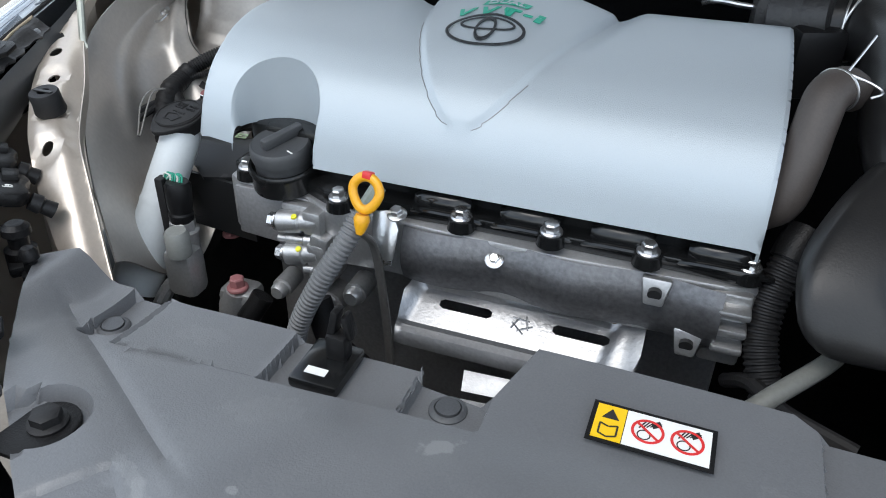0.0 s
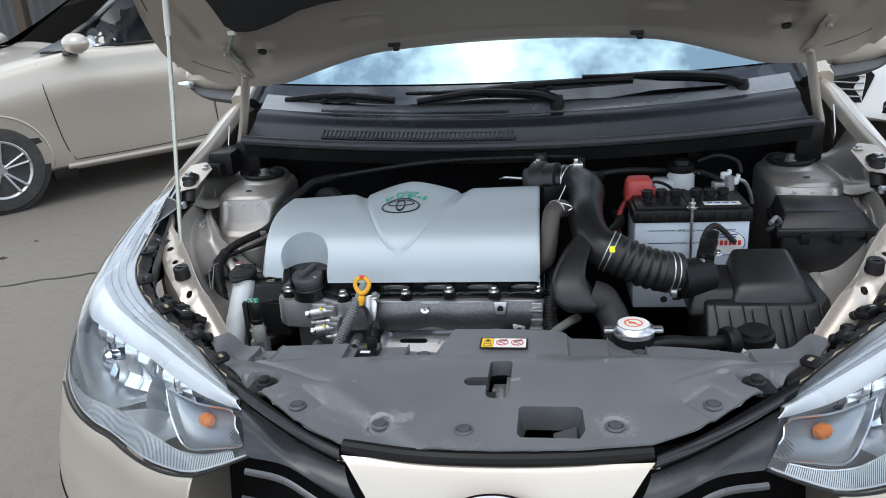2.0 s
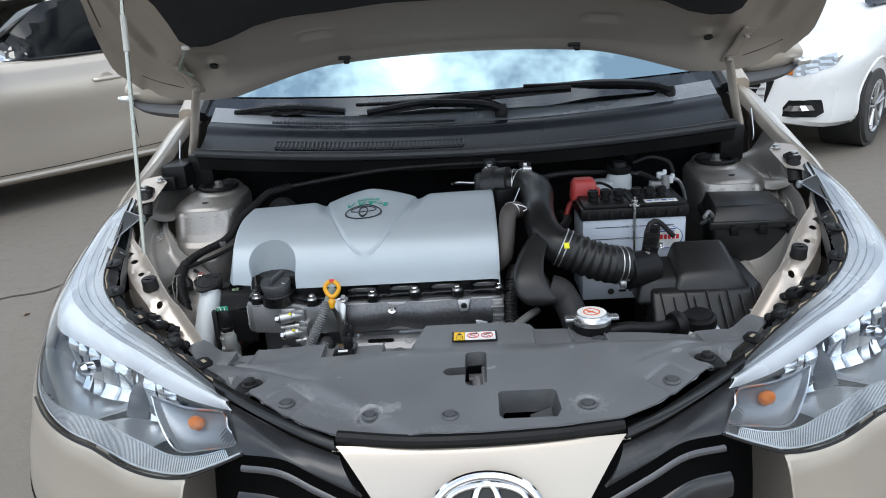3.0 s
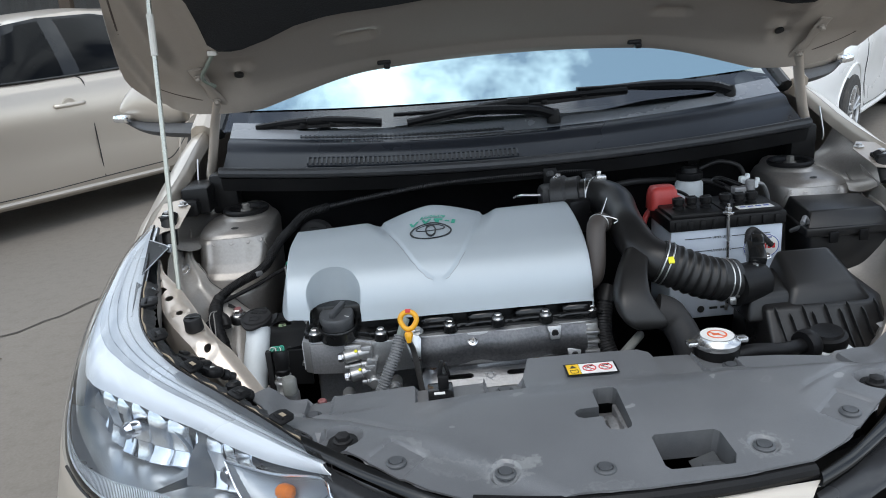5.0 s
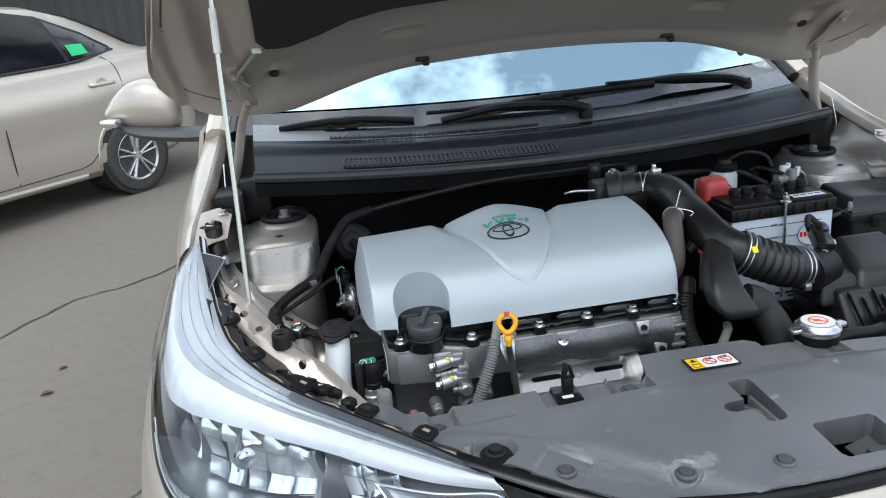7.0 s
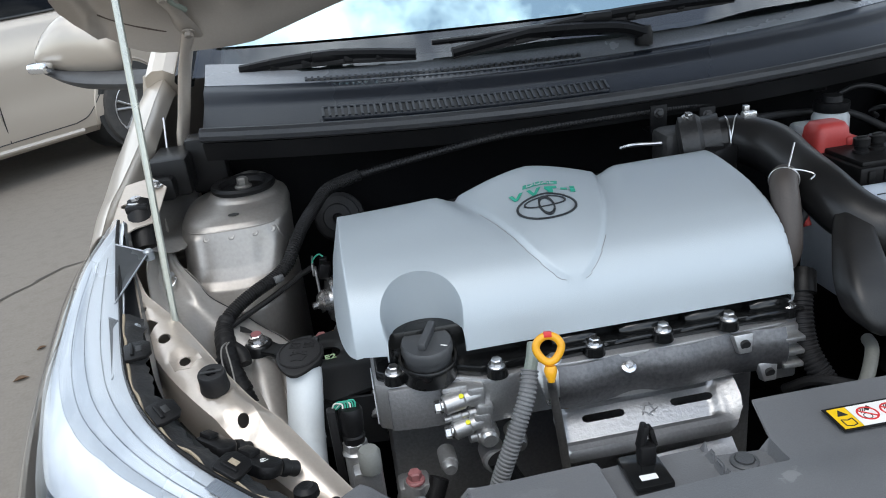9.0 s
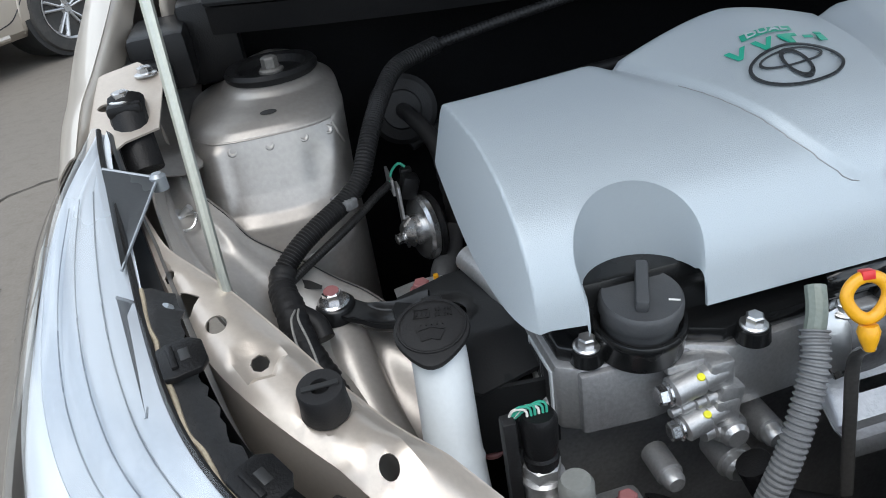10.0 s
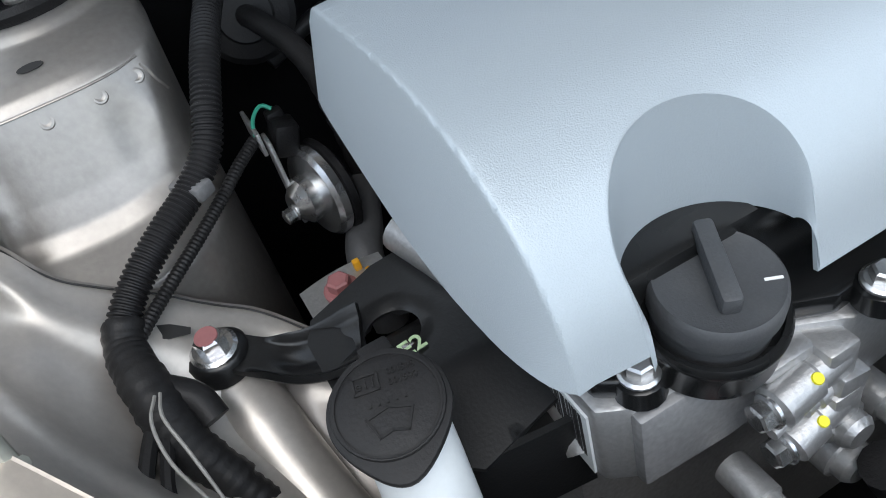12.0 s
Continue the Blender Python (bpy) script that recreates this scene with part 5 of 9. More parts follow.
# Grille blades and bumper.
grille = thing("front_grille", (0, -0.15, 0.55), "black grille with sweeping satin blades below the headlights", "grille")
M_BLADE = material("satin_black_blade", (0.020, 0.021, 0.023), 0.24, 0.0, 0.10, 20, 0.05, 500, dirt=0.03)
EDGE_A = [(-0.412, -0.012, 0.834), (-0.335, -0.068, 0.822), (-0.262, -0.122, 0.812), (-0.204, -0.152, 0.802)]
EDGE_B = [(-0.400, -0.042, 0.824), (-0.325, -0.095, 0.812), (-0.258, -0.138, 0.801), (-0.200, -0.164, 0.790)]
EDGE_C = [(-0.338, -0.140, 0.776), (-0.278, -0.162, 0.780), (-0.226, -0.182, 0.763), (-0.166, -0.203, 0.742)]


def blade(name, upper, lower, bulge, mat, label=""):
    for s in (-1, 1):
        a, b = spline(upper, 41), spline(lower, 41)

        def shape(u, v):
            p, q = a[round(u * 40)], b[round(u * 40)]
            return p.lerp(q, v) + Vector((-0.35, -0.7, 0.62)) * bulge * math.sin(math.pi * v) ** 0.7

        bm = B()
        surface(bm, 40, 12, shape, 0.005)
        part(name, mirror_x(bm) if s > 0 else bm, mat, grille, label, angle=40)


def shifted(points, dx, dy, dz):
    return [(x + dx, y + dy, z + dz) for x, y, z in points]


blade("trim_strip", EDGE_A, EDGE_B, 0.003, M_GLOSSBLACK, "glossy black strip beside the radiator cover")
blade("upper_blade", shifted(EDGE_B, 0.003, 0.004, -0.010), EDGE_C, 0.009, M_BLADE)
blade("edge_bar", shifted(EDGE_C, -0.002, -0.010, -0.010), shifted(EDGE_C, -0.004, -0.013, -0.019), 0.002, material("grey_satin_bar", (0.10, 0.10, 0.105), 0.3, 0.3, 0.1, 30, 0.0, 300), "grey satin edge bar")
blade("lower_blade", shifted(EDGE_C, -0.01, -0.016, -0.050), shifted(EDGE_C, -0.012, -0.026, -0.085), 0.006, M_BLADE)
# Backing sheet coloured as the shade behind the blades.
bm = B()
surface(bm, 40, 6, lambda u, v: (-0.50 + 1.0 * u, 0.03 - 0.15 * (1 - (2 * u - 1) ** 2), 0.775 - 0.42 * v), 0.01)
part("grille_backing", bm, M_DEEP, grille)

# Headlight edges: along the hood gap, and along the bumper seam.
HL_TOP = [(-0.383, -0.049, 0.826), (-0.460, 0.030, 0.838), (-0.546, 0.110, 0.850), (-0.594, 0.147, 0.862), (-0.632, 0.178, 0.877), (-0.668, 0.218, 0.893), (-0.697, 0.275, 0.909), (-0.717, 0.355, 0.924), (-0.734, 0.45, 0.944), (-0.752, 0.54, 0.965), (-0.760, 0.60, 0.980)]
HL_LOW = [(-0.341, -0.134, 0.776), (-0.395, -0.128, 0.750), (-0.462, -0.112, 0.724), (-0.55, -0.07, 0.717), (-0.62, -0.02, 0.72), (-0.705, 0.035, 0.722), (-0.772, 0.10, 0.735), (-0.808, 0.16, 0.757), (-0.826, 0.24, 0.80),
          (-0.828, 0.35, 0.86), (-0.808, 0.50, 0.932), (-0.768, 0.60, 0.977)]

bumper = thing("front_bumper", (0, -0.2, 0.3), "champagne front bumper with black fog-lamp recesses", "bumper")
BSEAM = spline([(-0.445, -0.122, 0.727)] + HL_LOW[2:-1], 61)
BPROF = ((0.0, -0.004, 0.004), (0.04, 0.0, 0.010), (0.14, 0.008, 0.030), (0.26, 0.014, 0.056), (0.34, 0.020, 0.080), (0.46, 0.030, 0.115), (0.60, 0.040, 0.17), (0.80, 0.038, 0.27), (1.0, 0.0, 0.40))


def bumper_point(u, v, lift=0.0):
    k = round(u * 60)
    p = BSEAM[k]
    t = (BSEAM[min(60, k + 1)] - BSEAM[max(0, k - 1)])
    n = Vector((t.y, -t.x, 0)).normalized() * -1
    if n.x > 0:
        n = -n
    out, drop = along(BPROF, v)
    return p + n * (out + lift) + Vector((0, 0, -drop * (1 - 0.25 * ease(0.6, 1, u))))


for s in (-1, 1):
    bm = B()
    surface(bm, 60, 30, bumper_point, 0.004)
    wing = part("bumper_corner", mirror_x(bm) if s > 0 else bm, M_PAINT, bumper, angle=60)
    bm = B()
    surface(bm, 4, 20, lambda u, v: bumper_point(0, v) + Vector((0.012, 0.16, -0.01)) * u, 0.004)
    part("inner_return", mirror_x(bm) if s > 0 else bm, M_PAINT, wing)
    bm = B()
    surface(bm, 20, 10, lambda u, v: bumper_point(0.30 + 0.25 * u, 0.62 + 0.25 * v, 0.003 - 0.03 * (math.sin(math.pi * u) * math.sin(math.pi * v)) ** 0.5), 0.0)
    part("fog_recess", mirror_x(bm) if s > 0 else bm, M_BLACK, wing, "black fog-lamp recess")
bm = B()
surface(bm, 30, 8, lambda u, v: (-0.45 + 0.90 * u, -0.125 - 0.11 * math.sin(math.pi * u) - 0.03 * math.sin(math.pi * v), 0.50 - 0.18 * v), 0.004)
part("lower_bar", bm, M_PAINT, bumper, angle=60)

# Headlights
M_LAMPDARK = material("lamp_shadow_grey", (0.10, 0.105, 0.11), 0.35, 0.3, 0.06, 30, 0.05, 300)
M_WING = material("smoky_wing", (0.16, 0.17, 0.18), 0.22, 0.2, 0.05, 30, 0.0, 300)


M_SEAL = material("dusty_seal_rubber", (0.022, 0.022, 0.023), 0.5, 0.0, 0.3, 70, 0.3, 300, dirt=0.04, dirt_color=(0.18, 0.16, 0.13))
M_BEIGE = material("beige_foam", (0.33, 0.27, 0.19), 0.8, 0.0, 0.3, 120, 0.3, 500, dirt=0.1)


def headlight(side):
    top, low = spline(HL_TOP, 121), spline(HL_LOW, 121)

    def lens_point(u, v, inset=0.0):
        k = min(119, int(u * 120))
        f = u * 120 - k
        a, b = top[k].lerp(top[k + 1], f), low[k].lerp(low[k + 1], f)
        mid = (a + b) / 2
        n = Vector((mid.x * 0.8, -0.5 * (1 - u) - 0.05, 0.45)).normalized()
        return a.lerp(b, v) + n * (math.sin(math.pi * v ** 0.8) * (a - b).length * 0.17 - inset)

    def side_of(bm):
        return mirror_x(bm) if side > 0 else bm

    def bead(name, uvs, r, inset, mat, parent, n=60):
        bm = B()
        tube(bm, [lens_point(u, v, inset) for u, v in uvs], r, n, 6)
        part(name, side_of(bm), mat, parent)

    upper = ((0.0, 0.15), (0.12, 0.135), (0.25, 0.145), (0.40, 0.16), (0.50, 0.20), (0.58, 0.28), (0.70, 0.44), (0.85, 0.62), (1.0, 0.72))
    lower = ((0.0, 0.31), (0.12, 0.30), (0.25, 0.295), (0.40, 0.33), (0.48, 0.41), (0.55, 0.53), (0.62, 0.70), (0.70, 0.87), (0.85, 0.93), (1.0, 0.95))
    sill = ((0.0, 0.87), (0.11, 0.835), (0.15, 0.80), (0.20, 0.77), (0.30, 0.78), (0.40, 0.84), (0.48, 0.90), (0.56, 0.93), (0.64, 0.95))

    o = thing("headlight", (-side * -0.6, 0.15, 0.72), "clear swept-back headlight with chrome reflectors and orange bulb", "headlight", "headlights")
    bm = B()
    surface(bm, 90, 24, lens_point)
    part("lens", side_of(bm), M_LENS, o, "clear plastic lens", angle=80)
    bm = B()
    surface(bm, 60, 14, lambda u, v: lens_point(u, v, 0.004 + 0.11 * math.sin(math.pi * min(1, 0.04 + u * 0.92)) * math.sin(math.pi * (0.02 + 0.96 * v)) ** 0.5))
    part("housing", side_of(bm), M_LAMPDARK, o, angle=60)
    # brow with two long grooves, its pale colour imitating reflections in the clear lens
    bm = B()
    surface(bm, 90, 14, lambda u, v: lens_point(u, 0.02 + (along(upper, u)[0] - 0.02) * v, 0.010 + 0.0025 * ease(0.30, 0.38, v) + 0.0015 * ease(0.62, 0.70, v) - 0.0075 * ease(0.86, 1.0, v)), 0.0)
    part("brow_panel", side_of(bm), M_BROW, o, "brow panel coloured pale blue for the lens's reflections", angle=25)
    bm = B()
    surface(bm, 90, 8, lambda u, v: lens_point(u, along(upper, u)[0] + (along(lower, u)[0] - along(upper, u)[0]) * v, 0.006 + 0.012 * v * v), 0.0015)
    part("light_strip", side_of(bm), M_LIGHTGUIDE, o, "broad white light strip", angle=60)
    # thin grey beads drawn as the lines reflected in the lens
    for vv in (0.30, 0.55, 0.80):
        bead("brow_reflection_line", [(u, 0.02 + (along(upper, u)[0] - 0.02) * vv) for u in [0.02 + 0.08 * k for k in range(12)]], 0.0005, 0.0093, M_LAMPGREY, o, 90)
    # finely milled ledge along the hood gap
    bm = B()
    surface(bm, 220, 2, lambda u, v: lens_point(0.02 + 0.36 * u, 0.012 + 0.05 * v, 0.004 + 0.0015 * (round(u * 220) % 2)))
    part("milled_ledge", side_of(bm), M_LAMPGREY, o, "finely milled grey ledge", angle=10)
    # two reflector chambers, each with a fluted back and a plain floor
    for u0, u1, f0, f1, cols in ((0.17, 0.296, 0.57, 0.69, 4), (0.312, 0.60, 0.585, 0.915, 7)):
        def chamber(u, v, depth):
            uu = u0 + (u1 - u0) * u
            return lens_point(uu, v, depth)

        def back(u, v):
            uu = u0 + (u1 - u0) * u
            va, vb = along(lower, uu)[0], min(f0 + (f1 - f0) * u, along(sill, uu)[0] - 0.012)
            k = u * cols
            flute = 0.022 * (k - math.floor(min(k, cols - 0.001))) * ease(0.25, 0.7, v)
            return lens_point(uu, va - 0.02 + (vb - va + 0.02) * v, 0.030 + 0.048 * ease(0.0, 0.75, v) * (1 - 0.5 * ease(0.7, 1.0, u)) + 0.012 * v - flute)

        bm = B()
        surface(bm, cols * 5, 12, lambda u, v: back(u, v) + (back(u, v) - lens_point(u0 + (u1 - u0) * u, 0.6, 0.0)).normalized() * 0.006)
        bowl = part("reflector", side_of(bm), M_LAMPDARK, o, "dark-backed chrome reflector", angle=15)
        tilt = random.Random(cols)
        for c in range(cols):
            for r in range(3):
                k0, k1 = tilt.uniform(-0.008, 0.008), tilt.uniform(-0.008, 0.008)

                def facet(u, v):
                    uu = u0 + (u1 - u0) * (c + 0.015 + 0.97 * u) / cols
                    va, vb = along(lower, uu)[0] - 0.01, min(f0 + (f1 - f0) * (uu - u0) / (u1 - u0), along(sill, uu)[0] - 0.012)
                    vv = (r + 0.01 + 0.98 * v) / 3
                    return lens_point(uu, va + (vb - va) * vv, 0.034 + 0.034 * ease(0.0, 0.8, vv) + k0 * (u - 0.5) + k1 * (v - 0.5) * 0.6 + 0.010 * math.sin(math.pi * u))

                bm = B()
                surface(bm, 4, 3, facet)
                part("facet", side_of(bm), M_REFLECT, bowl)

        def floor_of(u, v):
            uu = u0 + (u1 - u0) * u
            vb = min(f0 + (f1 - f0) * u, along(sill, uu)[0] - 0.012)
            vc = along(sill, uu)[0]
            return lens_point(uu, vb + (vc - vb) * v, 0.012 + (0.052 * (1 - 0.5 * ease(0.7, 1.0, u)) + 0.026) * (1 - v))

        bm = B()
        surface(bm, 24, 6, floor_of)
        part("floor_panel", side_of(bm), M_LAMPGREY, o, "plain satin grey floor panel", angle=40)
        bm = B()
        tube(bm, [floor_of(k / 12, 0.0) for k in range(13)], 0.0011, 40, 6)
        part("bright_edge", side_of(bm), M_REFLECT, o)
        bm = B()
        c = lens_point((u0 + u1) / 2 - 0.03, (along(lower, (u0 + u1) / 2)[0] + f0) / 2 + 0.03, 0.050)
        lathe(bm, c, c + Vector((-0.012, -0.020, 0.006)), [(0.012, 0), (0.013, 0.7), (0.007, 1)], 18)
        part("bulb_shield", side_of(bm), M_CHROME, bowl)
    bm = B()
    surface(bm, 4, 12, lambda u, v: lens_point(0.296 + 0.016 * u, 0.37 + 0.36 * v, 0.014 + 0.045 * math.sin(math.pi * v) + 0.006 * (u - 0.5) ** 2))
    part("divider", side_of(bm), M_LAMPGREY, o, angle=60)
    # indicator pocket
    A, Bq, C, D = Vector((0.185, 0.39)), Vector((0.012, 0.365)), Vector((0.006, 0.84)), Vector((0.115, 0.77))

    def pocket(s, t, inset):
        p = A.lerp(Bq, s).lerp(D.lerp(C, s), t)
        return lens_point(max(0.0, p.x), p.y, inset)

    bm = B()
    surface(bm, 22, 22, lambda s, t: pocket(s, t, 0.010 + 0.022 * (math.sin(math.pi * s) * math.sin(math.pi * t)) ** 0.4 + 0.0022 * ((round(s * 22) % 2) ^ (round(t * 22) % 2))))
    ind = part("indicator_pocket", side_of(bm), M_LAMPGREY, o, "dimpled indicator reflector", angle=10)
    bm = B()
    tube(bm, [pocket(s, t, 0.008) for s, t in ((0, 0), (0.5, 0), (1, 0), (1.0, 0.5), (1, 1), (0.5, 1), (0, 1), (0, 0.5), (0, 0))], 0.0016, 90, 6)
    part("bright_edge", side_of(bm), M_REFLECT, ind)
    bm = B()
    c = lens_point(0.100, 0.50, 0.026)
    lathe(bm, c, c + Vector((0.020, -0.014, 0.002)), [(0.008, 0), (0.011, 0.3), (0.010, 0.8), (0.004, 1)], 16)
    part("orange_bulb", side_of(bm), M_ORANGE, ind, "orange indicator bulb")
    # finely ribbed skirt, lit and shaded rib sides given as two colours, and its bright edges
    bm = B()
    surface(bm, 60, 4, lambda u, v: lens_point(0.03 + 0.60 * u, along(sill, 0.03 + 0.60 * u)[0] * (1 - v) + 0.965 * v, 0.0125))
    skirt = part("skirt", side_of(bm), M_LAMPDARK, o, "skirt ground coloured dark as the shaded sides of the ribs", angle=60)
    # flat pale bars: the light on each rib is in the colour
    bm = B()
    for k in range(190):
        ua = 0.03 + 0.60 * k / 190
        surface(bm, 1, 3, lambda u, v: lens_point(ua + 0.0018 * u, along(sill, ua)[0] * (1 - v) + 0.960 * v, 0.0105))
    ribs = part("rib_row", side_of(bm), M_LIGHTGUIDE, skirt, "row of fine ribs coloured pale as their lit sides", angle=60)
    tagged(ribs, "row of fine ribs coloured pale as their lit sides", kind="stuff")
    bead("bright_edge", [(u, along(sill, u)[0]) for u in [0.03 + 0.05 * k for k in range(13)]], 0.0013, 0.009, M_REFLECT, o, 80)
    bead("bright_edge", [(u, 0.968) for u in [0.01 + 0.05 * k for k in range(13)]], 0.0018, 0.009, M_LIGHTGUIDE, o, 80)
    bm = B()
    for f, w in ((top, 0.0022), (low[:66], 0.0022)):
        tube(bm, [p + Vector((0, 0, -0.003)) for p in f[::6]], w, 90, 8)
    part("seam", side_of(bm), M_RUBBER, o, "dark lens seam")
    # dusty seal, its beige foam edge and the clips along the inner edge
    rnd = random.Random(8)
    INW = [(top[min(120, k + 2)] - top[max(0, k - 2)]).normalized().cross(Vector((0, 0, 1))).normalized() for k in range(121)]
    ragged = [0.5 * (math.sin(0.9 * k) + math.sin(2.3 * k + 1.0)) * 0.0022 + rnd.uniform(-0.0008, 0.0008) for k in range(121)]

    def strip(k, w, dz):
        return top[k] + INW[k] * w + Vector((0, 0, dz))

    bm = B()
    surface(bm, 84, 5, lambda u, v: strip(4 + round(84 * u), 0.001 + v * (0.021 + ragged[4 + round(84 * u)] * 1.6), -0.004 - 0.010 * ease(0.2, 1.0, v) + ragged[(9 * round(84 * u)) % 121] * 0.5 * math.sin(math.pi * v)), 0.003)
    seal = part("dusty_seal", side_of(bm), M_SEAL, o, "ragged dusty rubber seal", angle=25)
    bm = B()
    tube(bm, [strip(k, 0.0030 + ragged[k], -0.0035) for k in range(4, 90, 2)], 0.0017, 160, 6)
    part("foam_edge", side_of(bm), M_BEIGE, seal, "frayed beige foam edge", angle=60)
    for k in (15, 29, 45, 60, 76):
        ux, uy = (top[k + 2] - top[k - 2]).normalized(), INW[k]
        m = plane(strip(k, 0.002, -0.002), -ux, uy)
        bm = B()
        prism(bm, [(-0.013, 0.0), (0.013, 0.0), (0.015, 0.006), (0.014, 0.022), (0.008, 0.027), (-0.009, 0.027), (-0.015, 0.020), (-0.015, 0.006)], 0.005, m, 0.0012)
        prism(bm, [(-0.010, 0.006), (0.009, 0.006), (0.009, 0.010), (-0.010, 0.010)], 0.0075, m, 0.0008)
        clip_ = part("clip", side_of(bm), M_BLACK, seal, "black snap clip")
        bm = B()
        prism(bm, [(-0.006, 0.012), (0.004, 0.012), (0.004, 0.018), (-0.006, 0.018)], 0.0056, m, 0.0004)
        part("clip_window", side_of(bm), M_BEIGE if k in (15, 45) else M_INK, clip_)
    # mounting wings at the back
    for tri_ in (((-0.752, 0.535, 0.966), (-0.713, 0.527, 0.952), (-0.733, 0.414, 0.936)), ((-0.736, 0.390, 0.930), (-0.709, 0.382, 0.916), (-0.716, 0.290, 0.905))):
        bm = B()
        vs = [bm.verts.new(p) for p in tri_]
        mid = bm.verts.new(sum((Vector(p) for p in tri_), Vector()) / 3 + Vector((0, 0, -0.006)))
        fs = [bm.faces.new((vs[k], vs[(k + 1) % 3], mid)) for k in range(3)]
        bmesh.ops.solidify(bm, geom=fs, thickness=0.003)
        wing = part("mounting_wing", side_of(bm), M_WING, o, "translucent grey mounting wing")
        bm = B()
        p = Vector(tri_[1])
        lathe(bm, p + Vector((0, 0, -0.010)), p + Vector((0, 0, 0.004)), [(0.0065, 0), (0.0065, 0.8), (0.004, 1)], 16)
        tube(bm, [p, Vector(tri_[2])], 0.0012, 6, 6)
        tube(bm, [p, Vector(tri_[0])], 0.0012, 6, 6)
        part("lug", side_of(bm), M_LAMPGREY, wing)
        if tri_[0][1] > 0.5:
            continue
        bm = B()
        a, b = Vector(tri_[1]) + Vector((0.004, 0, -0.006)), Vector(tri_[2]) + Vector((0.004, 0, -0.006))
        bm.faces.new([bm.verts.new(q) for q in (a, b, b + Vector((0.012, 0, -0.06)), a + Vector((0.012, 0, -0.06)))])
        bmesh.ops.solidify(bm, geom=bm.faces[:], thickness=0.002)
        part("wing_skirt", side_of(bm), M_GLOSSBLACK, wing)


for s in (-1, 1):
    headlight(s)


# Plugs and bulb covers behind the headlight's inner edge.
def lamp_plug(c, turn, scale, marked):
    o = thing("lamp_plug", (c[0], c[1], c[2] - 0.03), "black plastic headlight plug behind the lamp", "plug", "headlight plugs")
    m = Matrix.Translation(c) @ Matrix.Rotation(radians(turn), 4, "Z") @ Matrix.Rotation(radians(-16), 4, "X") @ Matrix.Scale(scale, 4)
    bm = B()
    prism(bm, [(-0.024, -0.012), (0.018, -0.014), (0.026, -0.006), (0.026, 0.008), (0.016, 0.016), (0.002, 0.013), (-0.010, 0.018), (-0.024, 0.012)], 0.014, m, 0.004)
    prism(bm, [(-0.022, -0.006), (-0.004, -0.006), (-0.004, 0.008), (-0.022, 0.008)], 0.019, m, 0.002)
    body = part("plug_body", bm, M_BLACK, o)
    bm = B()
    lathe(bm, m @ Vector((0.012, 0.016, 0.002)), m @ Vector((0.014, 0.036, -0.006)), [(0.008, 0), (0.009, 0.4), (0.007, 0.5), (0.008, 1.0)], 14)
    part("plug_boot", bm, M_RUBBER, body)
    if marked:
        text("6J", 0.009, m @ Matrix.Translation((0.009, -0.004, 0.0146)), M_LABELWHITE, body, "moulded_mark", 0.0002)


def adjuster(x, y, z, r):
    o = thing("adjuster_screw", (x, y, z), "black headlight adjuster with a round head", "adjuster", "headlight adjusters")
    bm = B()
    lathe(bm, (x, y, z - 0.02), (x - 0.001 * x, y + 0.002, z + 0.024), [(r * 1.1, 0), (r * 1.1, 0.45), (r * 0.7, 0.5), (r * 0.7, 0.72), (r, 0.78), (r * 0.95, 0.92), (r * 0.6, 1), (r * 0.2, 0.97)], 22)
    part("adjuster_body", bm, M_BLACK, o)
    bm = B()
    box(bm, (x, y, z - 0.012), (r * 3.4, r * 2.0, 0.010), 0.003, Matrix.Rotation(radians(40 if x > 0 else -40), 4, "Z"))
    part("adjuster_base", bm, M_BLACK, o)


LATER = []
for s in (-1, 1):
    LATER.append(((s * 0.618, 0.222, 0.845), s * 42, 0.85, False))
    LATER.append(((s * 0.578, 0.190, 0.836), s * 42, 1.0, True))
    adjuster(s * 0.533, 0.150, 0.815, 0.012)
    adjuster(s * 0.508, 0.135, 0.805, 0.008)

# ---- engine ----
PROFILE = ((0.0, 0.566, 0.954), (0.03, 0.545, 0.958), (0.13, 0.462, 0.9545), (0.18, 0.413, 0.945), (0.21, 0.385, 0.932), (0.235, 0.365, 0.918), (0.26, 0.349, 0.898), (0.285, 0.339, 0.876), (0.32, 0.332, 0.842))
PROF = spline([(0, p[1], p[2]) for p in PROFILE], 121)
RUN = sum((b - a).length for a, b in zip(PROF, PROF[1:]))
CX0, CX1, CV = -0.472, 0.056, -0.208


def shield_half(y):
    return 0.101 * max(0.0, min(1.0, (y - 0.349) / 0.207)) ** 0.42


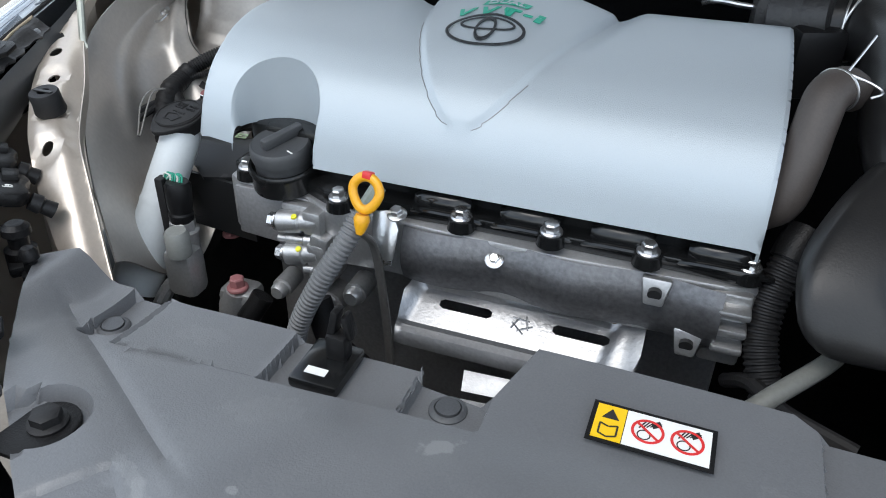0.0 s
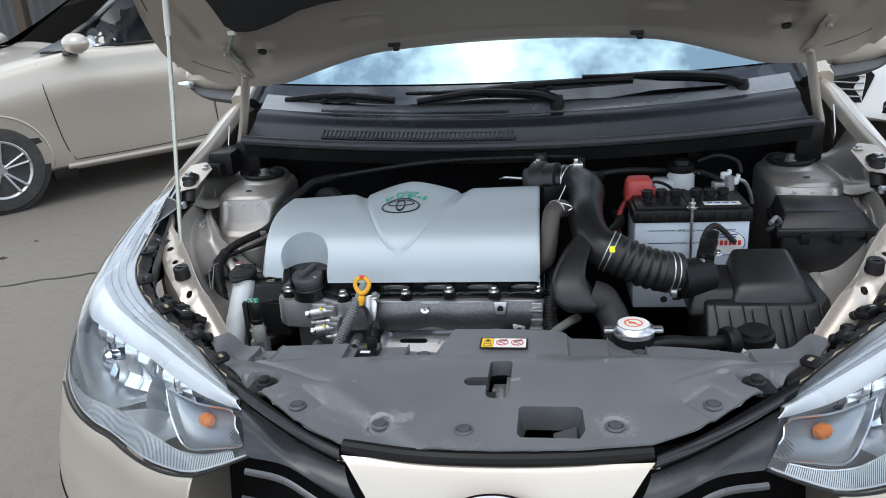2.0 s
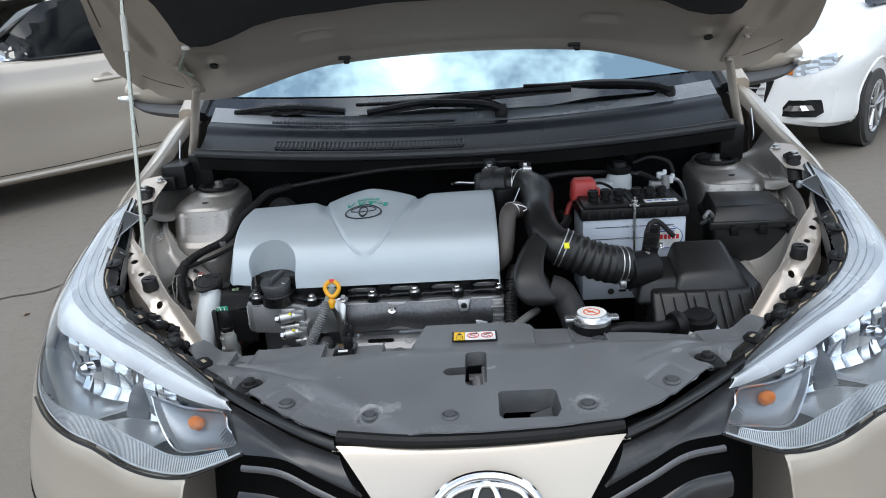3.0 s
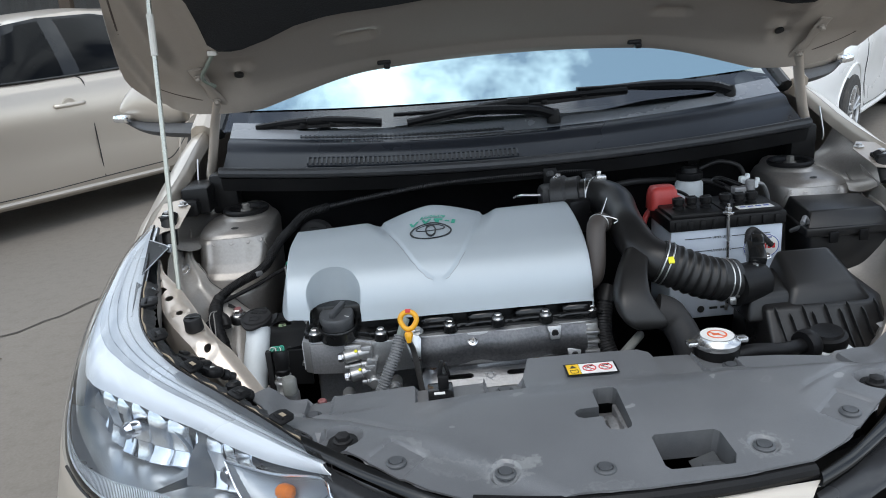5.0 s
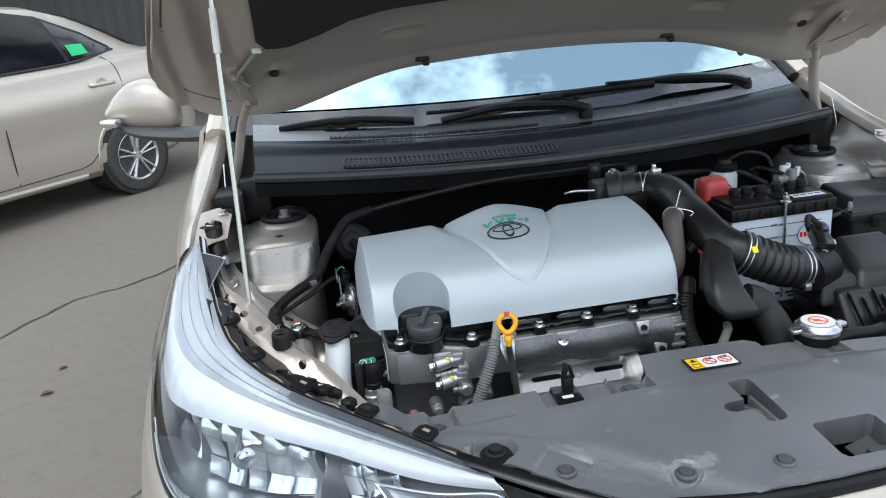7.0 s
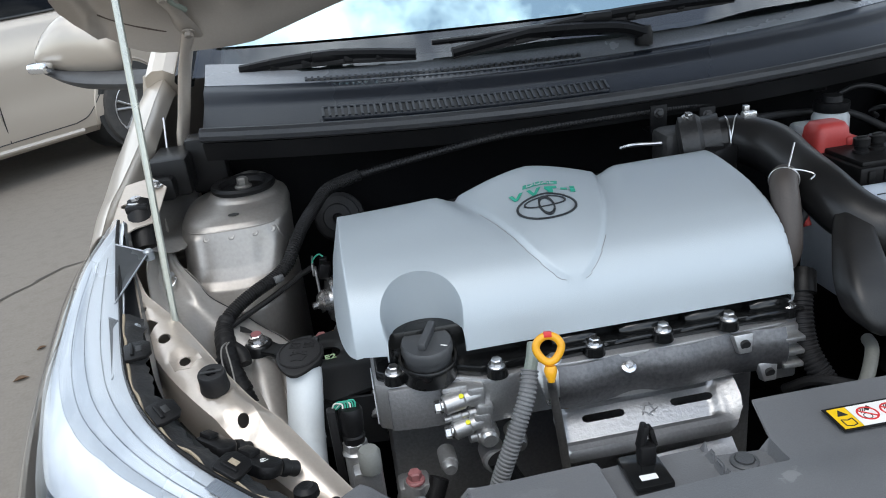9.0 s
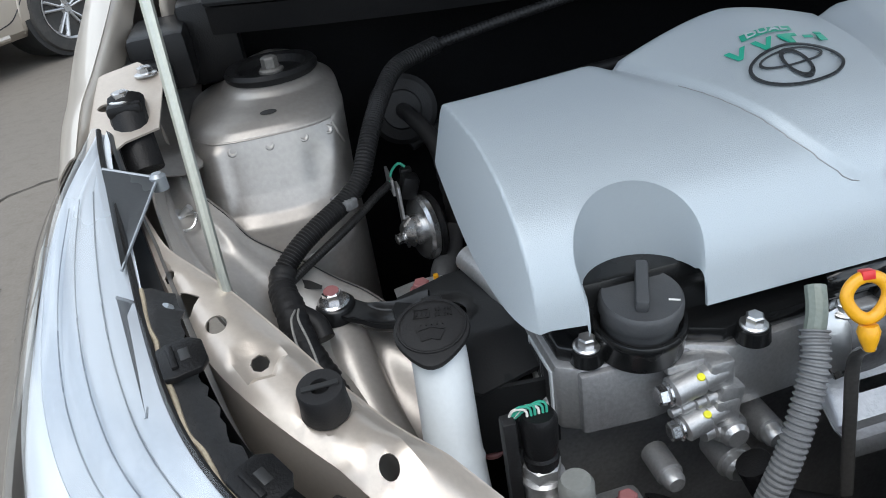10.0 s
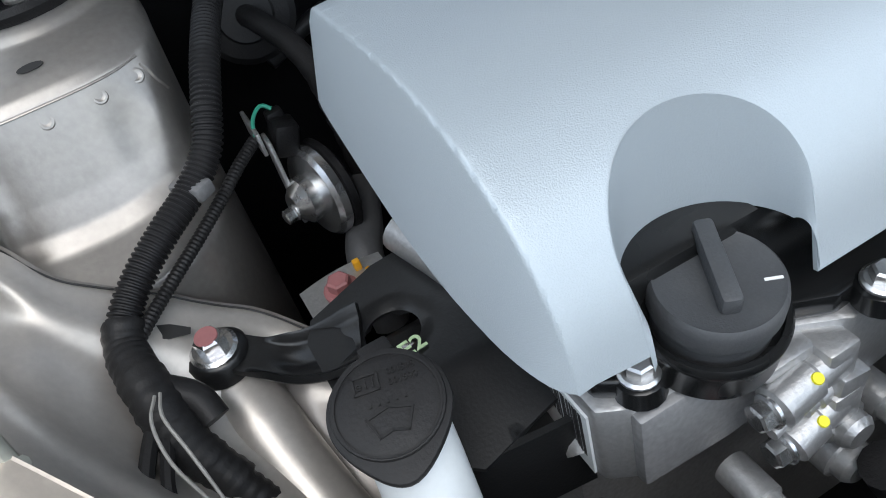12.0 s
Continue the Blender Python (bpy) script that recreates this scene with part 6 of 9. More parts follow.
def cover_point(u, s):
    """Over the top of the cover: u is x, s runs from the back edge forward; below CX0 the side folds down."""
    f = min(1.0, max(0.0, s / RUN)) * 120
    i = min(119, int(f))
    p = PROF[i].lerp(PROF[i + 1], f - i)
    x = min(CX1, max(CX0, u))
    y, z = p.y, p.z
    z += 0.008 * (x - CX0) / 0.53 * ease(0.40, 0.55, y) - 0.008 * ease(-0.2, -0.479, x) * ease(0.42, 0.58, y)
    w = shield_half(y)
    d = abs(x - CV)
    if w > 0:
        sink = 0.011 * ease(0.38, 0.55, y)
        if d < w:
            z += 0.026 * ease(0.36, 0.55, y) * (1 - (d / w) ** 1.45) - sink + 0.0048 * ease(0.0, 0.0070, w - d)
        else:
            z -= sink * (1 - ease(0.0, 0.03, d - w))
    if u < CX0:
        e = CX0 - u
        y2 = y
        return Vector((CX0 - 0.0002 - 0.25 * e, y2, z - 0.0022 - e))
    if u > CX1:
        e = u - CX1
        return Vector((CX1 + 0.002, y, z - 0.002 - e))
    r = 0.0022
    for e in (u - CX0, CX1 - u):
        if e < r:
            z -= r - math.sqrt(max(0, r * r - (r - e) ** 2))
    return Vector((x, y, z))


ecover = thing("engine_cover", (-0.21, 0.45, 0.84), "silver-blue moulded plastic engine cover with raised shield and cap cutout", "engine cover")
CUTC = (-0.392, RUN - 0.052)
arch = [(CUTC[0] - 0.0445, RUN), (CUTC[0] - 0.0455, CUTC[1] + 0.02)]
arch += [(CUTC[0] + 0.047 * math.cos(a), CUTC[1] + 0.052 * math.sin(a) * 1.0) for a in [math.pi + math.pi * k / 22 for k in range(23)]]
arch += [(CUTC[0] + 0.0455, CUTC[1] + 0.02), (CUTC[0] + 0.0445, RUN)]
sidebar = [(CX0 - max(0.004, cover_point(CX0 + 0.006, RUN * k / 30).z - 0.857 - 0.175 * (cover_point(CX0 + 0.006, RUN * k / 30).y - 0.338)), RUN * k / 30) for k in range(31)]
sidebar = [q for q in sidebar if q[1] < RUN - 0.017]
outline = sidebar + [(CX0, RUN - 0.014), (CX0 + 0.008, RUN - 0.013), (CUTC[0] - 0.0455, RUN - 0.010)] + arch[1:] + [(CX1, RUN), (CX1 + 0.02, RUN * 0.96), (CX1 + 0.03, 0.0)]
bm = B()
crease = []
for k in range(150):
    s_ = RUN * 0.86 * k / 149
    y_ = PROF[min(120, round(s_ / RUN * 120))].y
    for e in (-0.0072, -0.0050, -0.0025, 0.0, 0.0025):
        w_ = shield_half(y_) + e
        if shield_half(y_) > 0.003 and w_ > 0:
            crease += [(CV - w_, s_), (CV + w_, s_)]
for k in range(1, 60):
    for e in (-0.0025, 0.0, 0.0006, 0.0013, 0.0024):
        crease.append((CX0 + e, RUN * k / 60))
    for e in (-0.0024, -0.0013, -0.0006, 0.0, 0.0025):
        crease.append((CX1 + e, RUN * 0.95 * k / 60))
crease = [p for p in crease if not inside(p, arch)]
sheet(bm, outline, [], cover_point, 0.0075, 0.0025, crease)
part("shell", bm, M_COVER, ecover, angle=45)


def recess(u, v):
    a = math.pi + math.pi * u
    p = cover_point(CUTC[0] + 0.047 * math.cos(a), CUTC[1] + 0.052 * math.sin(a))
    q = Vector((-0.391 + 0.0415 * math.cos(a), 0.346 - 0.040 * math.sin(a), 0.866 - 0.004 * math.sin(-a)))
    p = p + Vector((0, 0, -0.0006)) + (p - q).normalized() * 0.0012
    b = p.lerp(q, v)
    b.z = p.z + (q.z - p.z) * v ** 1.25
    return b


bm = B()
surface(bm, 44, 12, recess)
for sx in (-1, 1):
    def cheek(u, v):
        p = cover_point(CUTC[0] + sx * (0.0465 - 0.002 * u), CUTC[1] + (RUN - CUTC[1]) * u)
        first = cover_point(CUTC[0] + sx * 0.0465, CUTC[1])
        k = v * (1 - 0.75 * u)
        return recess(0.0 if sx < 0 else 1.0, k) + (p - first) * (1 - k) + Vector((0, -0.015, -0.010)) * u * k
    surface(bm, 12, 8, cheek)
part("cap_recess", bm, M_COVER, ecover, "scooped recess round the oil cap", angle=60)

# Badge on the shield: plain ovals, and the green lettering above it.
bm = B()
for c, rx, ry, w in (((0, 0), 0.0385, 0.0245, 0.0030), ((0, 0.008), 0.027, 0.0098, 0.0023), ((0, 0.0), 0.0098, 0.0185, 0.0023)):
    ring2d(bm, c, 1.0 - w / rx, 1.0, Matrix.Identity(4), 0.0012, 48, rx, ry)
badge_mesh = part("oval_badge", bm, M_DARKPRINT, ecover, "dark oval ring badge")


def text(s, size, m, mat, parent, name="lettering", depth=0.0004, shear=0.0, label="", bold=0.0):
    cu = bpy.data.curves.new("t", "FONT")
    cu.body, cu.size, cu.extrude, cu.shear, cu.align_x, cu.offset = s, size, depth, shear, "CENTER", bold
    ob = bpy.data.objects.new("t", cu)
    scene.collection.objects.link(ob)
    me = bpy.data.meshes.new_from_object(ob.evaluated_get(bpy.context.evaluated_depsgraph_get()))
    bpy.data.objects.remove(ob)
    bm = B()
    bm.from_mesh(me)
    bpy.data.meshes.remove(me)
    bmesh.ops.triangulate(bm, faces=bm.faces[:])
    for _ in range(4 if depth > 0.00035 else 0):
        long = [e for e in bm.edges if e.calc_length() > size * 0.16]
        if not long:
            break
        bmesh.ops.subdivide_edges(bm, edges=long, cuts=1)
        bmesh.ops.triangulate(bm, faces=bm.faces[:])
    bm.transform(m)
    return part(name, bm, mat, parent, label, angle=20)



for plug_ in LATER:
    lamp_plug(*plug_)


def on_cover(ob, x0, s0, lift):
    """Lays a flat part, drawn about the origin, over the cover at x0, s0."""
    base = BASE[ob.name]
    for v in ob.data.vertices:
        p = v.co + base
        v.co = cover_point(x0 + p.x, s0 - p.y) + Vector((0, 0, lift + p.z)) - base


on_cover(badge_mesh, CV - 0.006, 0.130, 0.0016)
GLYPHS = {"V": [(0, 1), (0.25, 1), (0.49, 0.32), (0.74, 1), (1.0, 1), (0.60, 0), (0.38, 0)], "T": [(0, 1), (1, 1), (1, 0.70), (0.66, 0.70), (0.66, 0), (0.34, 0), (0.34, 0.70), (0, 0.70)], "-": [(0, 0.36), (1, 0.36), (1, 0.62), (0, 0.62)], "i": [(0, 0), (1, 0), (1, 0.62), (0, 0.62)], ".": [(0, 0.74), (1, 0.74), (1, 1), (0, 1)]}
for glyph, x0, w in (("V", -0.045, 0.0185), ("V", -0.0215, 0.0185), ("T", 0.0015, 0.0165), ("-", 0.0225, 0.0085), ("i", 0.035, 0.0065), (".", 0.035, 0.0065)):
    bm = B()
    top_ = [bm.verts.new((x0 + w * gx + 0.003 * gy, 0.0150 * gy, 0.0007)) for gx, gy in GLYPHS[glyph]]
    bm.faces.new(list(reversed(top_)))
    bmesh.ops.triangulate(bm, faces=bm.faces[:])
    bmesh.ops.subdivide_edges(bm, edges=bm.edges[:], cuts=3, use_grid_fill=True)
    bmesh.ops.triangulate(bm, faces=bm.faces[:])
    bmesh.ops.solidify(bm, geom=bm.faces[:], thickness=0.0006)
    on_cover(part("green_letter", bm, M_GREEN, ecover, "green raised letter", angle=20), CV - 0.002, 0.1045, 0.0012)
bm = B()
surface(bm, 16, 6, lambda u, v: (-0.023 + 0.046 * u + 0.003 * v, -0.001 + 0.0095 * v, 0.0))
plate_ = part("green_plate", bm, M_GREEN, ecover, "small green plate above the lettering")
on_cover(plate_, CV - 0.001, 0.0815, 0.0010)
on_cover(text("DUAL", 0.0100, Matrix.Diagonal((1.45, 0.95, 1, 1)), M_COVER, plate_, "pale_lettering", 0.0004, 0.2, "pale lettering"), CV - 0.0005, 0.0808, 0.0016)
# fine gap round the tip of the shield
gap = []
for sx in (-1, 1):
    run_ = []
    for k in range(46):
        s_ = RUN * (0.30 + 0.66 * k / 45 if sx < 0 else 0.62 + 0.34 * k / 45)
        y_ = PROF[min(120, round(s_ / RUN * 120))].y
        w_ = shield_half(y_)
        if w_ > 0.0012:
            run_.append(cover_point(CV + sx * (w_ + 0.0005), s_) + Vector((0, 0, 0.0001)))
    tip = next(k for k, q in enumerate(PROF) if q.y <= 0.349)
    run_.append(cover_point(CV, RUN * tip / 120) + Vector((0, 0, 0.0001)))
    gap.append(run_)
for run_ in gap:
    bm = B()
    tube(bm, run_, 0.0005, len(run_), 5, smooth=False)
    part("shield_gap", bm, M_DULLCAST, ecover)

# Cylinder head, cam cover and what is bolted to them.
engine = thing("engine", (-0.2, 0.5, 0.30), "dusty cast-aluminium engine block with black cam cover", "engine")
HX0, HX1 = -0.458, 0.066
bm = B()
box(bm, ((HX0 + HX1) / 2, 0.495, 0.56), (HX1 - HX0 - 0.02, 0.18, 0.40), 0.012)
part("block", bm, M_DULLCAST, engine)
bm = B()
edge = [(HX0, 0.352), (-0.44, 0.342), (-0.36, 0.338), (-0.33, 0.322), (-0.27, 0.326), (-0.1, 0.322), (0.04, 0.328), (HX1, 0.335), (HX1, 0.60), (HX0, 0.60)]
prism(bm, edge, 0.062, Matrix.Translation((0, 0, 0.745)), 0.004)
head = part("cylinder_head", bm, M_CAST, engine, "cast-aluminium cylinder head")
bm = B()
cam = [(HX0 + 0.004, 0.358), (-0.43, 0.340), (-0.415, 0.345), (-0.37, 0.345), (-0.335, 0.328), (-0.30, 0.330), (-0.2, 0.334), (0.0, 0.334), (0.05, 0.330), (HX1 - 0.002, 0.342), (HX1 - 0.002, 0.59), (HX0 + 0.004, 0.59)]
prism(bm, cam, 0.014, Matrix.Translation((0, 0, 0.807)), 0.003)
prism(bm, [(HX0 + 0.02, 0.37), (-0.43, 0.362), (HX1 - 0.02, 0.352), (HX1 - 0.02, 0.58), (HX0 + 0.02, 0.58)], 0.05, Matrix.Translation((0, 0, 0.815)), 0.006)
for k in range(4):
    x = -0.245 + 0.083 * k
    lathe(bm, (x, 0.345, 0.826), (x + 0.055, 0.345, 0.826), [(0.008, 0), (0.013, 0.15), (0.013, 0.85), (0.008, 1)], 14)
    tube(bm, [(x - 0.01, 0.338, 0.815), (x + 0.01, 0.332, 0.820), (x + 0.05, 0.332, 0.820), (x + 0.07, 0.338, 0.815)], 0.003, 16, 8)
part("cam_cover", bm, M_GLOSSBLACK, engine, "glossy black cam cover", angle=40)
for x, y, z in ((-0.433, 0.350, 0.820), (-0.316, 0.322, 0.822), (-0.196, 0.330, 0.822), (-0.112, 0.328, 0.826), (-0.028, 0.330, 0.824), (0.054, 0.340, 0.822)):
    bm = B()
    lathe(bm, (x, y, z - 0.012), (x, y, z), [(0.013, 0), (0.012, 0.9), (0.010, 1)], 16)
    boss = part("bolt_boss", bm, M_GLOSSBLACK, engine)
    bm = B()
    hexbolt(bm, (x, y, z), (0, -0.1, 1), 0.0068, 0.010, 1.5)
    part("bolt", bm, M_STEEL, boss)
M_FAIRING = material("sooty_cast_wall", (0.15, 0.15, 0.155), 0.38, 0.7, 0.4, 90, 0.18, 220, dirt=0.08, bump_size=0.0015)
# front face of the head: ledges, lugs, bolt
bm = B()
surface(bm, 50, 10, lambda u, v: (-0.25 + 0.29 * u, 0.322 - 0.010 * math.sin(math.pi * v) - 0.004 * math.sin(14 * u), 0.806 - 0.058 * v), 0.004)
part("head_fairing", bm, M_FAIRING, engine, "uneven cast front wall", angle=60)
for x, z in ((-0.016, 0.795), (0.018, 0.750)):
    bm = B()
    prism(bm, [(-0.013, 0.010), (0.013, 0.010), (0.008, -0.014), (-0.008, -0.014)], 0.014, plane((x, 0.325, z), (1, 0, 0), (0, 0.3, 1)), 0.002)
    lug = part("lug", bm, M_CAST, engine)
    bm = B()
    cyl(bm, (x, 0.3085, z + 0.001), (x, 0.3125, z + 0.002), 0.006)
    part("lug_hole", bm, M_INK, lug)
bm = B()
hexbolt(bm, (-0.159, 0.318, 0.792), (0, -0.6, 0.8), 0.005, 0.006, 1.8)
part("bolt", bm, M_STEEL, engine)
bm = B()
for k in range(3):
    box(bm, (0.05, 0.325, 0.79 - 0.018 * k), (0.026, 0.03, 0.007), 0.002)
box(bm, (0.046, 0.335, 0.765), (0.035, 0.02, 0.075), 0.004)
part("end_boss", bm, M_CAST, engine)
# barcode plate on the end of the head
bm = B()
box(bm, (HX0 - 0.0012, 0.382, 0.774), (0.0015, 0.05, 0.05))
tag = part("code_plate", bm, M_WHITEPL, engine, "pale plate with a bar code")
rnd = random.Random(3)
y = 0.362
while y < 0.402:
    w = rnd.choice((0.0006, 0.0012, 0.0018))
    bm = B()
    box(bm, (HX0 - 0.0021, y, 0.778), (0.0004, w, 0.036))
    part("code_bar", bm, M_INK, tag)
    y += w + rnd.choice((0.0007, 0.0014))

# Heat shield with two slots.
hs = thing("heat_shield", (-0.15, 0.30, 0.70), "bright pressed sheet heat shield with two slots", "heat shield")
SL = [[(c - 0.020, 0.036), (c - 0.0235, 0.0335), (c - 0.0235, 0.0285), (c - 0.020, 0.026), (c + 0.020, 0.026), (c + 0.0235, 0.0285), (c + 0.0235, 0.0335), (c + 0.020, 0.036)] for c in (0.072, 0.172)]


def shield_point(a, b):
    y, z = along(((-0.01, 0.352, 0.746), (0.0, 0.349, 0.742), (0.010, 0.344, 0.738), (0.018, 0.336, 0.733), (0.035, 0.322, 0.724), (0.055, 0.304, 0.711), (0.064, 0.298, 0.708), (0.070, 0.292, 0.706), (0.076, 0.288, 0.699), (0.082, 0.287, 0.690)), b)
    dz = 0.006 * ease(0.03, 0.0, a) + 0.008 * ease(0.205, 0.225, a) - 0.0025 * math.sin(26 * a) * ease(0.02, 0.0, b)
    dish = ease(0.026, 0.036, a + 0.2 * b) * (1 - ease(0.196, 0.208, a + 0.15 * b)) * ease(0.012, 0.019, b) * (1 - ease(0.054, 0.062, b))
    return Vector((-0.270 + a * 1.14, y + 0.004 * dish, z + dz - 0.0055 * dish))


bm = B()
sheet(bm, [(0.026, -0.006), (0.05, -0.004), (0.06, 0.0), (0.15, 0.003), (0.178, 0.006), (0.19, 0.0), (0.222, -0.002), (0.222, 0.045), (0.218, 0.060), (0.208, 0.074), (0.198, 0.080), (0.02, 0.080), (0.016, 0.03)], SL, shield_point, 0.004, 0.0012)
part("shield_sheet", bm, M_SHIELD, hs, angle=35)


def lower_shield(a, b):
    y, z = along(((0.0, 0.300, 0.676), (0.010, 0.290, 0.668), (0.03, 0.274, 0.658), (0.05, 0.260, 0.640), (0.08, 0.252, 0.60)), b)
    return Vector((-0.262 + a * 1.14, y, z - 0.003 * math.sin(30 * a) * ease(0.0, 0.02, b)))


bm = B()
sheet(bm, [(0.075, 0.004), (0.20, 0.0), (0.20, 0.08), (0.085, 0.08)], [[(c - 0.020, 0.030), (c - 0.022, 0.026), (c - 0.020, 0.022), (c + 0.020, 0.022), (c + 0.022, 0.026), (c + 0.020, 0.030)] for c in (0.096,)], lower_shield, 0.006, 0.0012)
part("lower_sheet", bm, M_SHIELD, hs, "lower pressed sheet with a slot", angle=35)
bm = B()
for k in range(5):
    a = math.pi * 2 * k / 5
    tube(bm, [shield_point(0.122 + 0.010 * math.cos(a), 0.034 + 0.009 * math.sin(a)) + Vector((0, 0, 0.0004)), shield_point(0.122 + 0.008 * math.cos(a + 1.9), 0.034 + 0.007 * math.sin(a + 1.9)) + Vector((0, 0, 0.0004))], 0.0009, 4, 6)
part("stamped_mark", bm, M_SHIELD, hs)
for a in (0.034, 0.196):
    bm = B()
    hexbolt(bm, shield_point(a, 0.010) + Vector((0, -0.002, 0.002)), (0, -0.6, 0.8), 0.005, 0.010, 1.4)
    part("bolt", bm, material("rusty_bolt", (0.26, 0.17, 0.12), 0.6, 0.5, 0.3, 60, 0.2, 300), hs, "rusty bolt")

# Oil filler cap
cap = thing("oil_filler_cap", (-0.391, 0.352, 0.825), "black plastic oil filler cap with a grip bar", "oil cap")
CAX = Vector((0.0, -0.16, 1.0)).normalized()
C0 = Vector((-0.391, 0.350, 0.834))
bm = B()
lathe(bm, C0 - CAX * 0.012, C0 + CAX * 0.024, [(0.028, 0), (0.028, 0.45), (0.0290, 0.5), (0.0303, 0.62), (0.0303, 0.82), (0.0295, 0.92), (0.0280, 0.97), (0.0265, 0.945), (0.010, 0.945)], 56)
part("cap_body", bm, M_PANEL, cap)
bm = B()
GM = plane(C0 + CAX * 0.022, (0.90, -0.42, -0.06), (0.42, 0.90, 0.15))
box(bm, (0, 0.004, 0.005), (0.0095, 0.046, 0.011), 0.0025)
bm.transform(GM)
part("grip_bar", bm, M_PANEL, cap)
bm = B()
box(bm, (0.0225, -0.004, 0.0), (0.008, 0.0014, 0.0008))
bm.transform(GM)
part("white_mark", bm, M_LABELWHITE, cap)
bm = B()
lathe(bm, C0 - CAX * 0.024, C0 + CAX * 0.012, [(0.034, 0), (0.034, 0.45), (0.0355, 0.55), (0.0355, 0.64), (0.034, 0.70), (0.0315, 0.70), (0.031, 0.5)], 56)
part("filler_collar", bm, M_GLOSSBLACK, cap)

# Dipstick
dip = thing("dipstick", (-0.262, 0.29, 0.70), "yellow looped oil dipstick handle on a dark flat stem", "dipstick")
bm = B()
n = 40
DP = plane((-0.266, 0.276, 0.856), (0.985, -0.17, 0.0), (0.05, 0.30, 0.95))
rows = []
for k in range(n + 1):
    a = 2 * math.pi * k / n
    rx = 0.0142 * (1 - 0.24 * ease(0.3, 1.0, (1 - math.sin(a)) / 2))
    c = DP @ Vector((rx * math.cos(a), 0.0145 * math.sin(a) + 0.003, 0))
    t = (DP.to_3x3() @ Vector((-rx * math.sin(a), 0.0145 * math.cos(a), 0))).normalized()
    z = DP.to_3x3() @ Vector((0, 0, 1))
    s = t.cross(z)
    rows.append([c + s * 0.0045 * math.cos(2 * math.pi * j / 10) + z * 0.0034 * math.sin(2 * math.pi * j / 10) for j in range(10)])
loft(bm, rows, caps=False)
lathe(bm, DP @ Vector((0, -0.016, 0)), DP @ Vector((0, -0.034, 0)), [(0.006, 0), (0.0075, 0.25), (0.006, 0.6), (0.0035, 1)], 14)
loop = part("loop", bm, M_YELLOW, dip, "yellow plastic finger loop", angle=60)
bm = B()
box(bm, (0, 0.0190, 0.0), (0.009, 0.0065, 0.0072), 0.001)
bm.transform(DP)
part("red_mark", bm, M_LABELRED, loop)
bm = B()
tube(bm, [DP @ Vector((0, -0.032, 0)), (-0.262, 0.283, 0.80), (-0.255, 0.285, 0.74), (-0.248, 0.283, 0.66)], 0.0052, 24, 10, 0.6)
part("stem", bm, material("dark_steel", (0.12, 0.115, 0.11), 0.4, 0.6, 0.2, 40, 0.1, 300, dirt=0.12), dip)
bm = B()
prism(bm, [(-0.013, 0.018), (0.006, 0.022), (0.014, 0.005), (0.011, -0.03), (-0.004, -0.032), (-0.012, 0.0)], 0.003, plane((-0.262, 0.306, 0.805), (1, 0, 0), (0, 0.35, 1)), 0.0008)
brk = part("bracket", bm, M_STEEL, dip, "zinc-plated bracket")
bm = B()
hexbolt(bm, (-0.252, 0.312, 0.822), (0, -0.3, 1), 0.006, 0.008)
part("bolt", bm, M_STEEL, brk)

# Grey corrugated loom beside the dipstick.
loom = thing("wiring_loom", (-0.31, 0.29, 0.68), "dusty grey corrugated wiring loom at the front of the engine", "wiring loom", "wiring looms")
bm = B()
corrugated(bm, [(-0.283, 0.300, 0.822), (-0.292, 0.285, 0.80), (-0.315, 0.268, 0.755), (-0.335, 0.262, 0.71), (-0.345, 0.262, 0.67)], 0.0106, 0.17, 0.0045, 0.16)
part("loom_tube", bm, material("grey_loom", (0.16, 0.165, 0.17), 0.55, 0.0, 0.2, 60, 0.2, 300, dirt=0.15), loom)
bm = B()
tube(bm, [(-0.272, 0.318, 0.845), (-0.278, 0.306, 0.832), (-0.285, 0.298, 0.815)], 0.0075, 14, 10)
part("taped_end", bm, material("grey_green_tape", (0.20, 0.23, 0.20), 0.45, 0.0, 0.2, 60, 0.1, 300), loom)

# Valve timing solenoids and small castings at the engine's front corner.
for c, r, l in (((-0.362, 0.318, 0.786), 0.0115, 0.044), ((-0.358, 0.314, 0.752), 0.0115, 0.036)):
    o = thing("oil_control_valve", (c[0], c[1], c[2] - 0.02), "matt cast-metal oil control valve with a yellow paint dot", "valve", "oil control valves")
    p = Vector(c)
    bm = B()
    lathe(bm, p - Vector((l / 2, 0, 0.002)), p + Vector((l / 2, 0.004, 0.004)), [(r * 0.7, 0), (r, 0.06), (r, 0.55), (r * 0.85, 0.6), (r * 0.85, 1)], 24)
    box(bm, p + Vector((0.018, 0.006, 0.004)), (0.020, 0.022, 0.026), 0.003)
    box(bm, p + Vector((-0.004, 0.012, 0.012)), (0.034, 0.014, 0.010), 0.004)
    part("valve_body", bm, M_CAST, o)
    bm = B()
    hexbolt(bm, p - Vector((l / 2, 0, 0.002)), (-1, 0, 0), 0.0078, 0.010, 1.2)
    part("hex_end", bm, M_STEEL, o)
    bm = B()
    lathe(bm, p + Vector((0, -r * 0.45, r * 0.86)), p + Vector((0, -r * 0.5, r * 0.95)), [(0.0032, 0), (0.0028, 1)], 12)
    part("yellow_dot", bm, M_DAUB, o)
bm = B()
